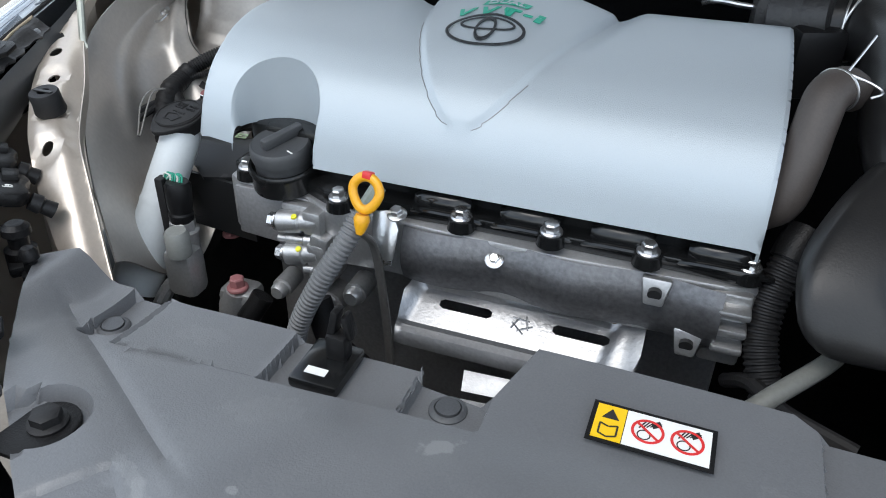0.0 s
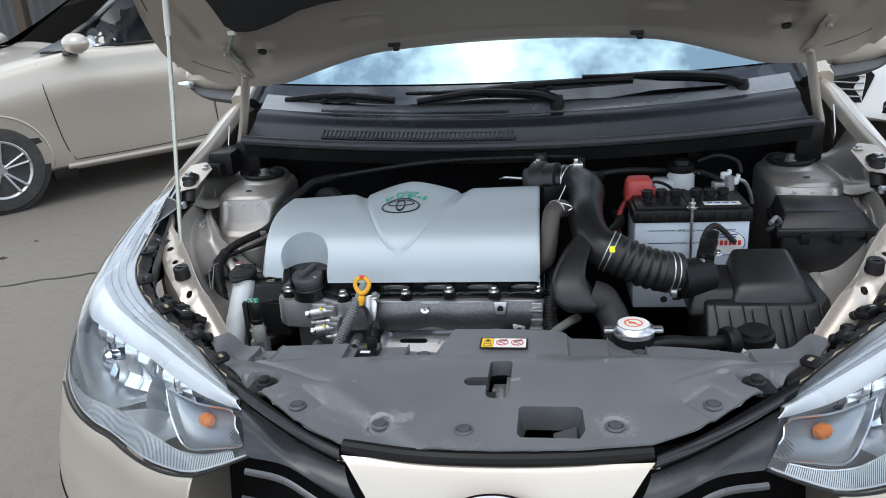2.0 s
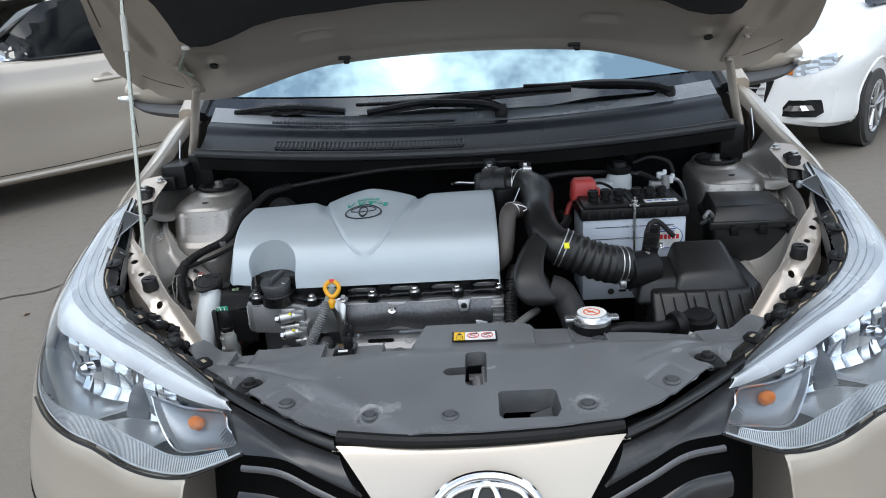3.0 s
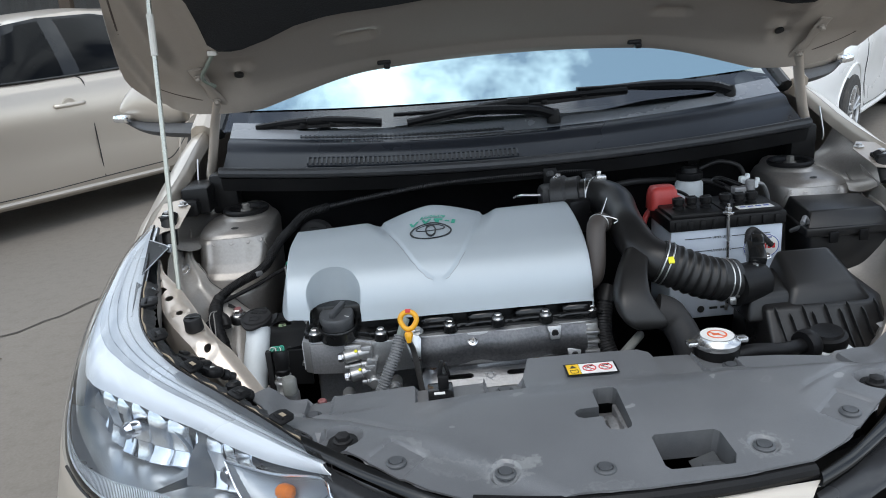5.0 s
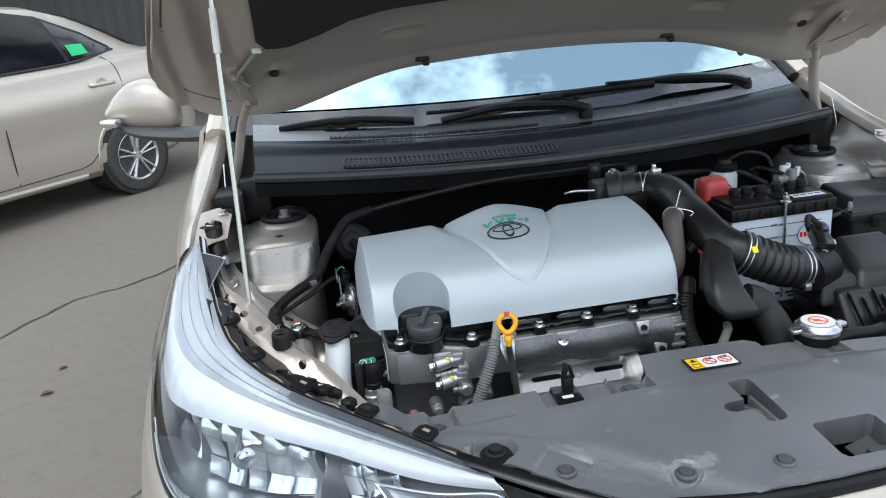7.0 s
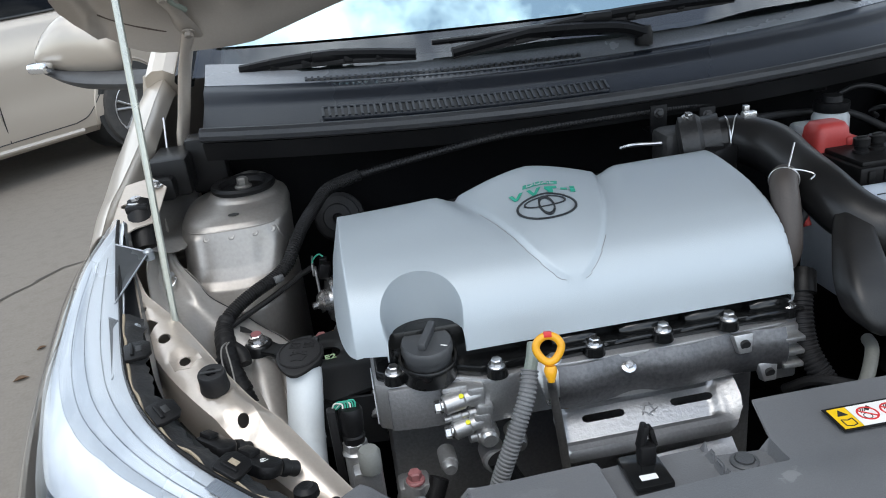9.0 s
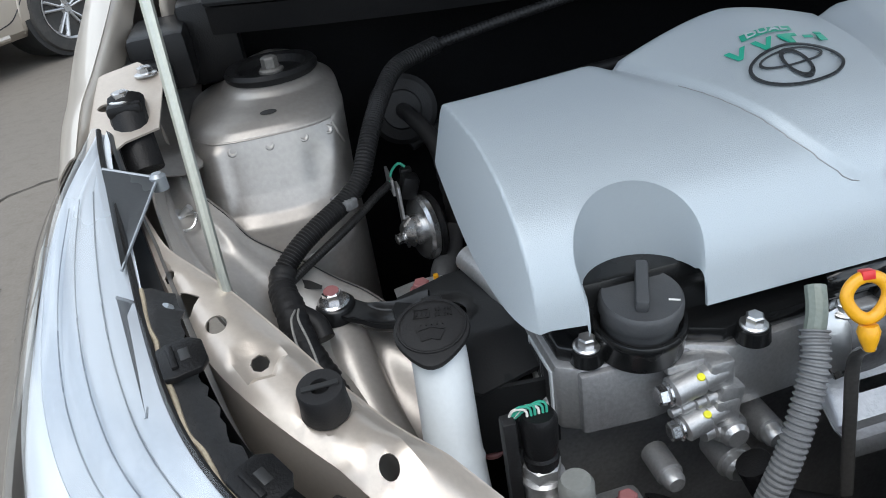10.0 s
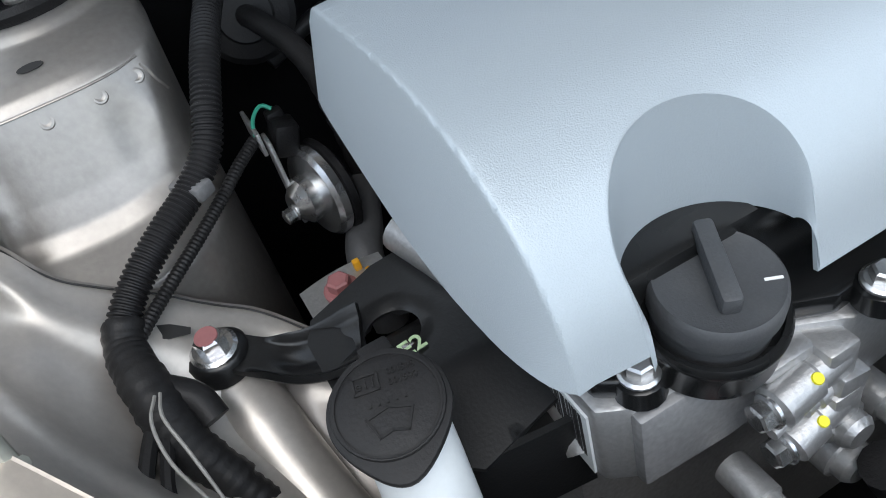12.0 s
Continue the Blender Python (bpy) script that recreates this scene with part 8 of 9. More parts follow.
prism(bm, [(0.0285 * math.cos(2 * math.pi * k / 48), 0.0275 * math.sin(2 * math.pi * k / 48) - (0.0085 * math.exp(-((k - 36) / 4.5) ** 2))) for k in range(48)], 0.0055, WM, 0.0015)
prism(bm, disc((0, 0.001), 0.0262, 40), 0.0075, WM, 0.0012)
lathe(bm, WM @ Vector((0, 0, -0.012)), WM @ Vector((0, 0, 0.002)), [(0.0240, 0), (0.0255, 1)], 32)
box(bm, WM @ Vector((0.0, 0.030, -0.002)), (0.016, 0.010, 0.010), 0.002)
wl_ = part("lid", bm, M_RUBBER, wash, "black flip lid with moulded symbols")
W2 = WM @ Matrix.Translation((0, 0, 0.0076)) @ Matrix.Scale(0.80, 4)
bm = B()
ring2d(bm, (0, 0), 0.0295, 0.0306, W2, 0.0008, 40)
part("moulded_ring", bm, M_RUBBER, wl_)
pts = [(-0.013, -0.006), (0.0, -0.002), (0.013, -0.006), (0.008, -0.018), (0.0, -0.0155), (-0.008, -0.018)]
square = [(-0.016, 0.010), (-0.002, 0.010), (-0.002, 0.020), (-0.016, 0.020)]
for name, corners in (("screen_symbol", pts), ("mark_frame", square)):
    bm = B()
    for p, q in zip(corners, corners[1:] + corners[:1]):
        d = (Vector(q) - Vector(p)).normalized()
        nn, dd = Vector((-d.y, d.x)) * 0.0007, d * 0.0007
        prism(bm, [Vector(p) + nn - dd, Vector(q) + nn + dd, Vector(q) - nn + dd, Vector(p) - nn - dd], 0.0009, W2)
    part(name, bm, M_RUBBER, wl_)
for k in range(5):
    bm = B()
    prism(bm, [(-0.010 + 0.005 * k, 0.0), (-0.0085 + 0.005 * k, 0.0), (-0.0085 + 0.005 * k, 0.002), (-0.010 + 0.005 * k, 0.002)], 0.0009, W2)
    part("spray_mark", bm, M_RUBBER, wl_)
text("e11", 0.0085, W2 @ Matrix.Translation((-0.009, 0.0123, 0)), M_RUBBER, wl_, "moulded_print", 0.0006)
text("001595", 0.0056, W2 @ Matrix.Translation((0.012, 0.0165, 0)), M_RUBBER, wl_, "moulded_print", 0.0006)
text("001598", 0.0056, W2 @ Matrix.Translation((0.012, 0.010, 0)), M_RUBBER, wl_, "moulded_print", 0.0006)

mount = thing("engine_mount", (-0.510, 0.478, 0.748), "black engine mount bracket with a round hole and chalked mark", "engine mount")
M_MOUNT = material("scuffed_black_steel", (0.009, 0.0093, 0.010), 0.36, 0.0, 0.35, 60, 0.08, 500, dirt=0.02, dirt_color=(0.16, 0.16, 0.15), spec=0.5)


def mount_z(x, y):
    """Top of the mount plate: flat, bent down along its front and right edges."""
    return 0.799 - 0.30 * max(0.0, 0.425 - y) - 0.25 * max(0.0, x + 0.462) - 0.004 * (1 - ease(0.0185, 0.023, math.hypot(x + 0.511, y - 0.471)))


bm = B()
sheet(bm, [(-0.556, 0.440), (-0.556, 0.492), (-0.548, 0.508), (-0.500, 0.526), (-0.474, 0.528), (-0.462, 0.470), (-0.450, 0.425), (-0.452, 0.385), (-0.510, 0.372), (-0.545, 0.398)], [disc((-0.511, 0.471), 0.0165, 32)], lambda x, y: (x, y, mount_z(x, y)), 0.006, 0.005)
surface(bm, 16, 8, lambda u, v: (-0.545 + 0.095 * u, 0.385 - 0.012 * u + 0.004 * v, 0.782 - 0.07 * v), 0.004)
box(bm, (-0.502, 0.440, 0.745), (0.085, 0.12, 0.05), 0.01)
part("bracket", bm, M_MOUNT, mount, angle=40)
bm = B()
ARM = spline([(-0.606, 0.527, 0.801), (-0.588, 0.512, 0.796), (-0.568, 0.494, 0.792), (-0.548, 0.480, 0.797), (-0.530, 0.472, 0.803)], 41)


def arm_point(u, v):
    p = ARM[round(u * 40)]
    d = (ARM[min(40, round(u * 40) + 1)] - ARM[max(0, round(u * 40) - 1)]).normalized()
    n = Vector((-d.y, d.x, 0)).normalized()
    w = 0.013 + 0.009 * ease(0.3, 0.9, u)
    t = 2 * v - 1
    return p + n * w * t + Vector((0, 0, 0.007 * ease(0.72, 0.95, abs(t)) * ease(0.25, 0.5, u) - 0.004 * math.exp(-(t / 0.35) ** 2) * ease(0.35, 0.6, u)))


surface(bm, 40, 20, arm_point, 0.004)
lathe(bm, (-0.604, 0.524, 0.786), (-0.604, 0.524, 0.802), [(0.019, 0), (0.019, 0.8), (0.016, 1)], 28)
part("arm", bm, M_MOUNT, mount, "black pressed arm with raised edges", angle=50)
bm = B()
hexbolt(bm, (-0.604, 0.523, 0.801), (0, -0.1, 1), 0.0090, 0.014, 1.65)
rb = part("bolt", bm, M_STEEL, mount)
bm = B()
lathe(bm, (-0.604, 0.5216, 0.8148), (-0.604, 0.5215, 0.8155), [(0.0072, 0), (0.0068, 1)], 16)
part("red_paint", bm, M_PINK, rb, "faded red paint on the bolt head")
bm = B()
lathe(bm, (-0.508, 0.466, 0.760), (-0.508, 0.466, 0.780), [(0.014, 0), (0.014, 0.6), (0.008, 0.65), (0.007, 1)], 20)
part("stud", bm, M_STEEL, mount)
bm = B()
lathe(bm, (-0.511, 0.471, 0.752), (-0.511, 0.471, 0.762), [(0.020, 0), (0.018, 1)], 24)
part("rubber_core", bm, M_RUBBER, mount)
text("E2", 0.0155, plane((-0.507, 0.4450, 0.8005), (0.99, 0.10, 0), (-0.10, 0.99, 0.0)), M_PALEGREEN, mount, "chalk_mark", 0.0003, 0.0, "pale green chalk mark", 0.0002)
bm = B()
tube(bm, [(-0.470, 0.535, 0.806), (-0.458, 0.490, 0.802), (-0.448, 0.445, 0.790), (-0.446, 0.400, 0.772), (-0.450, 0.37, 0.75)], 0.017, 30, 16, 0.8)
box(bm, (-0.450, 0.44, 0.785), (0.012, 0.06, 0.022), 0.003, Matrix.Rotation(radians(8), 4, "Z"))
part("mount_casting", bm, M_CAST, mount, "bright cast mount foot")
bm = B()
hexbolt(bm, (-0.520, 0.545, 0.775), (0, -0.1, 1), 0.008, 0.012, 1.5)
part("red_topped_bolt", bm, M_PINK, mount)
bm = B()
surface(bm, 10, 6, lambda u, v: (-0.545 + 0.06 * u, 0.535 + 0.03 * v, 0.772 + 0.004 * math.sin(3 * u)), 0.004)
part("rear_lug", bm, M_CAST, mount, "pale cast lug behind the mount")

# ribbed hose that drops behind the horn, with a yellow tag at its end
elbow_hose = thing("rubber_hose", (-0.49, 0.57, 0.72), "short grey rubber hose with a yellow tag behind the mount", "hose", "hoses")
bm = B()
tube(bm, [(-0.468, 0.625, 0.790), (-0.480, 0.600, 0.772), (-0.492, 0.578, 0.765), (-0.497, 0.560, 0.745), (-0.497, 0.550, 0.72)], 0.0135, 30, 14)
part("hose_body", bm, material("grey_black_rubber", (0.06, 0.06, 0.062), 0.55, 0.0, 0.15, 40, 0.1, 300), elbow_hose)
bm = B()
box(bm, (-0.499, 0.552, 0.768), (0.006, 0.006, 0.014), 0.001)
box(bm, (-0.503, 0.556, 0.779), (0.005, 0.005, 0.008), 0.001)
part("yellow_tag", bm, M_YELLOW, elbow_hose)

horn = thing("horn", (-0.495, 0.602, 0.764), "silver disc horn with black connector on a bracket", "horn")
HA, HB = Vector((-0.513, 0.611, 0.806)), Vector((-0.488, 0.617, 0.804))
bm = B()
lathe(bm, HA, HB, [(0.009, -0.3), (0.017, 0.0), (0.017, 0.30), (0.031, 0.38), (0.034, 0.5), (0.034, 0.72), (0.032, 0.8)], 36)
hd = part("disc", bm, M_STEEL, horn, "zinc-plated disc")
bm = B()
lathe(bm, HA.lerp(HB, 0.78), HA.lerp(HB, 1.15), [(0.035, 0), (0.036, 0.5), (0.028, 1)], 36)
part("rear_cone", bm, M_BLACK, horn)
bm = B()
box(bm, (-0.504, 0.630, 0.847), (0.017, 0.022, 0.024), 0.003, Matrix.Rotation(radians(20), 4, "Y"))
box(bm, (-0.503, 0.640, 0.856), (0.012, 0.010, 0.014), 0.002)
part("connector", bm, M_BLACK, horn)
bm = B()
hexbolt(bm, (-0.519, 0.609, 0.802), (-1, -0.25, 0.0), 0.0055, 0.010, 1.2)
part("nut", bm, M_STEEL, hd)
bm = B()
box(bm, (-0.516, 0.625, 0.819), (0.003, 0.018, 0.070), 0.001)
box(bm, (-0.520, 0.645, 0.850), (0.003, 0.04, 0.018), 0.001)
part("bracket", bm, M_CAST, horn)
bm = B()
tube(bm, [(-0.503, 0.640, 0.864), (-0.509, 0.642, 0.868), (-0.518, 0.638, 0.862), (-0.522, 0.630, 0.850)], 0.0014, 14, 6)
part("wire", bm, M_TEAL, horn)

loom = thing("wiring_loom", (-0.6, 0.6, 0.75), "thick black corrugated wiring loom along the inner fender", "wiring loom", "wiring looms")
LP = [(-0.600, 0.420, 0.705), (-0.610, 0.436, 0.742), (-0.622, 0.452, 0.770), (-0.636, 0.474, 0.797), (-0.641, 0.500, 0.818), (-0.645, 0.530, 0.824), (-0.640, 0.545, 0.833), (-0.622, 0.562, 0.844), (-0.599, 0.578, 0.853), (-0.572, 0.597, 0.861), (-0.552, 0.612, 0.874), (-0.540, 0.628, 0.892), (-0.526, 0.655, 0.909), (-0.506, 0.700, 0.922), (-0.480, 0.730, 0.940), (-0.43, 0.752, 0.948), (-0.34, 0.756, 0.960), (-0.20, 0.757, 0.976), (-0.06, 0.757, 0.981), (0.09, 0.758, 0.981), (0.19, 0.765, 0.978)]
bm = B()
corrugated(bm, LP[5:16], 0.0098, 0.44, 0.0044, 0.15, 16)
part("loom_tube", bm, M_RUBBER, loom, angle=50)
bm = B()
corrugated(bm, LP[15:], 0.0062, 0.62, 0.0046, 0.15, 10)
part("rear_run", bm, M_RUBBER, loom, "thinner ribbed run under the cowl", angle=50)
bm = B()
tube(bm, LP[2:7], 0.0128, 70, 14, radius=lambda t, i: (0.92 + 0.16 * math.exp(-((t - 0.5) / 0.3) ** 2)) * (1 + 0.03 * math.sin(i * 1.7) + 0.025 * math.sin(i * 0.6)))
part("taped_section", bm, M_RUBBER, loom, "tape-wrapped branch", angle=50)
bm = B()
corrugated(bm, LP[:4], 0.0105, 0.16, 0.0085, 0.06, 14)
part("taped_tail", bm, M_RUBBER, loom, "tape-wound tail", angle=40)
bm = B()
tube(bm, [(-0.636, 0.500, 0.815), (-0.622, 0.490, 0.806), (-0.618, 0.478, 0.796)], 0.009, 16, 12)
tube(bm, [(-0.640, 0.492, 0.812), (-0.652, 0.470, 0.808), (-0.660, 0.452, 0.802), (-0.664, 0.440, 0.79)], 0.0045, 16, 8)
tube(bm, [(-0.638, 0.490, 0.812), (-0.644, 0.465, 0.806), (-0.650, 0.447, 0.80), (-0.652, 0.43, 0.79)], 0.0038, 16, 8)
part("branch_stub", bm, M_RUBBER, loom)
bm = B()
corrugated(bm, [(-0.637, 0.533, 0.826), (-0.621, 0.550, 0.828), (-0.602, 0.566, 0.832), (-0.580, 0.584, 0.837), (-0.558, 0.602, 0.843), (-0.540, 0.617, 0.849), (-0.523, 0.632, 0.852)], 0.0044, 0.16, 0.0030, 0.12, 10)
part("thin_branch", bm, M_RUBBER, loom)
bm = B()
box(bm, LP[9], (0.014, 0.026, 0.010), 0.002, Matrix.Rotation(radians(35), 4, "Z"))
part("loom_clip", bm, M_DULLCAST, loom, "grey plastic loom clip")
M_GREYWIRE = material("grey_wire_sleeve", (0.30, 0.29, 0.27), 0.5, 0.0, 0.1, 40, 0.0, 200)
for dx in (0.0, 0.006):
    bm = B()
    tube(bm, [(-0.636 + dx * 0.5, 0.482, 0.829), (-0.640 + dx, 0.462, 0.832), (-0.639 + dx * 1.6, 0.442, 0.822), (-0.632 + dx, 0.425, 0.806), (-0.628 + dx * 0.5, 0.415, 0.795)], 0.0010, 24, 6)
    part("grey_wire", bm, M_GREYWIRE, loom, "pale grey loose wire")

sensor2 = thing("pressure_sensor", (-0.50, 0.33, 0.70), "pipe union with hex nut and black plug with green wires", "sensor")
P0 = Vector((-0.489, 0.303, 0.764))
bm = B()
lathe(bm, P0 - Vector((0, 0, 0.06)), P0, [(0.014, 0), (0.014, 0.8), (0.011, 1)], 20)
hexbolt(bm, P0 - Vector((0, 0, 0.008)), (0, 0, 1), 0.014, 0.016, 1.15)
part("union", bm, M_CAST, sensor2)
bm = B()
lathe(bm, P0 + Vector((0, 0, 0.006)), P0 + Vector((0.001, 0.002, 0.05)), [(0.012, 0), (0.013, 0.2), (0.0115, 0.25), (0.013, 0.45), (0.0135, 0.9), (0.011, 1)], 18)
plug = part("plug", bm, M_BLACK, sensor2)
for k in range(6):
    bm = B()
    w = -0.007 + 0.0028 * k
    tube(bm, [P0 + Vector((w, 0.0, 0.047)), P0 + Vector((w, 0.003, 0.054 + 0.0012 * (k % 3))), P0 + Vector((w - 0.008, 0.005, 0.055 + 0.001 * (k % 2))), P0 + Vector((-0.019 + 0.001 * k, 0.006, 0.047))], 0.0010, 14, 6)
    part("wire", bm, M_TEAL if k % 3 else M_SLEEVE, plug, "green wire" if k % 3 else "white wire")
bm = B()
box(bm, P0 + Vector((-0.020, 0.004, 0.0)), (0.010, 0.012, 0.10), 0.002)
part("lead_sleeve", bm, M_RUBBER, sensor2)
port = thing("service_port", (-0.478, 0.29, 0.70), "grey capped service port on an alloy block", "service port")
bm = B()
lathe(bm, (-0.475, 0.275, 0.748), (-0.475, 0.275, 0.776), [(0.012, 0), (0.0125, 0.1), (0.0125, 0.85), (0.010, 1)], 20)
part("cap", bm, material("grey_plastic", (0.22, 0.225, 0.21), 0.5, 0, 0.1, 40, 0.1, 300), port)
bm = B()
box(bm, (-0.480, 0.285, 0.722), (0.034, 0.030, 0.054), 0.008)
tube(bm, [(-0.486, 0.285, 0.71), (-0.500, 0.28, 0.70), (-0.51, 0.27, 0.68)], 0.008, 10, 10)
part("block", bm, M_CAST, port)
pipeblock = thing("pipe_block", (-0.45, 0.33, 0.66), "alloy pipe clamp with red-topped bolts", "pipe clamp")
bm = B()
box(bm, (-0.430, 0.305, 0.688), (0.040, 0.034, 0.030), 0.008)
lathe(bm, (-0.440, 0.30, 0.66), (-0.428, 0.297, 0.703), [(0.016, 0), (0.018, 0.5), (0.013, 1)], 18)
part("block", bm, M_CAST, pipeblock)
for x, y, z in ((-0.504, 0.400, 0.695), (-0.428, 0.297, 0.704)):
    bm = B()
    hexbolt(bm, (x, y, z), (0, 0, 1), 0.008, 0.014, 1.4)
    part("red_topped_bolt", bm, M_PINK, pipeblock)

# ---- behind the engine ----
M_DARKCAST = material("dark_cast", (0.03, 0.03, 0.031), 0.45, 0.4, 0.25, 60, 0.3, 250, dirt=0.06)
pipe = thing("vacuum_pipe", (-0.1, 0.63, 0.86), "thin bright steel pipe behind the engine cover", "pipe", "pipes")
bm = B()
tube(bm, [(-0.03, 0.660, 0.955), (-0.015, 0.640, 0.963), (0.01, 0.628, 0.964), (0.04, 0.625, 0.963), (0.10, 0.64, 0.955)], 0.0030, 30, 10)
part("pipe_run", bm, M_STEEL, pipe)
throttle = thing("throttle_body", (0.06, 0.62, 0.86), "dark cast throttle body beneath the intake elbow", "throttle body")
bm = B()
lathe(bm, (0.045, 0.62, 0.955), (0.100, 0.597, 0.966), [(0.030, 0), (0.044, 0.1), (0.044, 0.5), (0.038, 0.6), (0.038, 1)], 28)
box(bm, (0.05, 0.64, 0.93), (0.06, 0.06, 0.10), 0.012)
part("housing", bm, M_DARKCAST, throttle)
bm = B()
box(bm, (0.082, 0.575, 0.930), (0.05, 0.04, 0.07), 0.008, Matrix.Rotation(radians(20), 4, "Z"))
part("motor_cover", bm, M_BLACK, throttle)
bm = B()
hexbolt(bm, (0.055, 0.612, 1.000), (0, -0.3, 1), 0.006, 0.008)
part("bolt", bm, M_STEEL, throttle)
for k, (bx, by, bz) in enumerate(((0.06, 0.725, 0.975), (0.145, 0.728, 0.960), (0.22, 0.84, 0.985), (0.42, 0.84, 0.975), (-0.18, 0.835, 0.985))):
    o = thing("pipe_bracket", (bx, by, bz - 0.05), "small black steel bracket on the firewall", "bracket", "firewall brackets")
    bm = B()
    box(bm, (bx, by, bz), (0.028, 0.004, 0.045), 0.001)
    box(bm, (bx, by + 0.02, bz - 0.022), (0.022, 0.04, 0.004), 0.001)
    part("plate", bm, M_BLACK, o)
    bm = B()
    hexbolt(bm, (bx, by - 0.002, bz + 0.010), (0, -1, 0.2), 0.0055, 0.006)
    part("bolt", bm, M_DARKCAST, o)
for k, pts in enumerate(([(0.14, 0.62, 0.95), (0.17, 0.66, 0.955), (0.19, 0.72, 0.94), (0.20, 0.80, 0.92)], [(0.10, 0.70, 0.93), (0.22, 0.74, 0.945), (0.33, 0.78, 0.935), (0.44, 0.79, 0.92), (0.50, 0.76, 0.89)],
                         [(-0.47, 0.80, 0.82), (-0.40, 0.81, 0.84), (-0.25, 0.82, 0.855), (-0.05, 0.82, 0.86), (0.15, 0.82, 0.85)], [(0.16, 0.50, 0.85), (0.20, 0.53, 0.87), (0.225, 0.58, 0.88), (0.22, 0.66, 0.87)])):
    o = thing("rubber_hose", pts[0], "black rubber hose running behind the engine", "hose", "hoses")
    bm = B()
    tube(bm, pts, (0.011, 0.007, 0.008, 0.010)[k], 36, 12)
    part("hose_body", bm, M_RUBBER, o)
grommet = thing("cable_grommet", (-0.47, 0.80, 0.80), "round black rubber grommet with a ribbed boot on the firewall", "grommet")
bm = B()
lathe(bm, (-0.470, 0.815, 0.862), (-0.475, 0.785, 0.872), [(0.042, 0), (0.042, 0.4), (0.036, 0.5), (0.036, 0.8), (0.024, 0.9), (0.022, 1.0), (0.010, 1.0)], 32)
part("disc", bm, M_RUBBER, grommet)
bm = B()
tube(bm, [(-0.474, 0.790, 0.870), (-0.468, 0.765, 0.868), (-0.455, 0.730, 0.850), (-0.450, 0.68, 0.82), (-0.455, 0.63, 0.78)], 0.0095, 40, 14, radius=lambda t, i: 1 + 0.06 * math.sin(i * 1.9) * ease(0.3, 0.6, t) + 0.5 * ease(0.4, 0.7, t))
part("boot", bm, M_RUBBER, grommet, "ribbed rubber boot")

# ---- beside the front of the engine, below the intake ----
side_loom = thing("wiring_loom", (0.08, 0.34, 0.60), "braided black wiring loom hanging beside the engine", "wiring loom", "wiring looms")
bm = B()
corrugated(bm, [(0.088, 0.365, 0.835), (0.078, 0.345, 0.80), (0.076, 0.325, 0.765), (0.088, 0.300, 0.73), (0.108, 0.275, 0.69)], 0.015, 0.20, 0.006, 0.10)
part("loom_tube", bm, M_RUBBER, side_loom)
bm = B()
tube(bm, [(0.094, 0.375, 0.845), (0.089, 0.366, 0.836), (0.085, 0.358, 0.825)], 0.0175, 10, 14)
part("tape_band", bm, M_BLACK, side_loom)
grey_hose = thing("overflow_hose", (0.07, 0.22, 0.74), "thin grey hose with a white plastic clip at its end", "hose", "hoses")
bm = B()
tube(bm, [(0.060, 0.205, 0.778), (0.082, 0.225, 0.790), (0.110, 0.258, 0.795), (0.125, 0.285, 0.79)], 0.0075, 24, 12)
part("hose_body", bm, material("grey_hose", (0.14, 0.14, 0.125), 0.5, 0.0, 0.15, 40, 0.1, 300), grey_hose)
bm = B()
box(bm, (0.050, 0.196, 0.775), (0.024, 0.016, 0.012), 0.002, Matrix.Rotation(radians(35), 4, "Z"))
part("clip", bm, M_WHITEPL, grey_hose)

# ---- wires and clips round the battery ----
for k, (pts, r, mat, lab) in enumerate((([(0.275, 0.60, 0.935), (0.30, 0.64, 0.945), (0.335, 0.655, 0.93), (0.36, 0.64, 0.90)], 0.0035, M_BLACK, "thin black cable behind the battery"),
                                        ([(0.262, 0.60, 0.93), (0.235, 0.60, 0.91), (0.222, 0.585, 0.87), (0.225, 0.56, 0.82)], 0.006, M_RED, "red battery cable below its cover"),
                                        ([(0.43, 0.60, 0.955), (0.40, 0.635, 0.965), (0.405, 0.68, 0.95), (0.44, 0.71, 0.93)], 0.004, M_BLACK, "black earth cable from the battery"),
                                        ([(0.50, 0.48, 0.90), (0.515, 0.50, 0.905), (0.53, 0.52, 0.885), (0.52, 0.56, 0.86)], 0.0045, M_DULLCAST, "bare metal strap beside the battery"),
                                        ([(0.42, 0.80, 0.95), (0.46, 0.79, 0.965), (0.50, 0.775, 0.955), (0.51, 0.76, 0.93)], 0.0045, M_RUBBER, "thin black hose by the brake reservoir"),
                                        ([(0.06, 0.34, 0.70), (0.075, 0.30, 0.735), (0.10, 0.26, 0.745), (0.15, 0.24, 0.74)], 0.007, M_RUBBER, "dark hose below the resonator"))):
    o = thing("cable", pts[0], lab, "cable", "loose cables")
    bm = B()
    tube(bm, pts, r, 30, 10)
    part("sheath", bm, mat, o)
for p in ((0.440, 0.612, 0.962), (0.455, 0.60, 0.955)):
    o = thing("cable_plug", p, "small white plug at the battery terminal", "plug", "white plugs")
    bm = B()
    box(bm, p, (0.018, 0.014, 0.016), 0.003)
    box(bm, (p[0] + 0.008, p[1], p[2] + 0.008), (0.008, 0.010, 0.010), 0.002)
    part("plug_body", bm, M_WHITEPL, o)


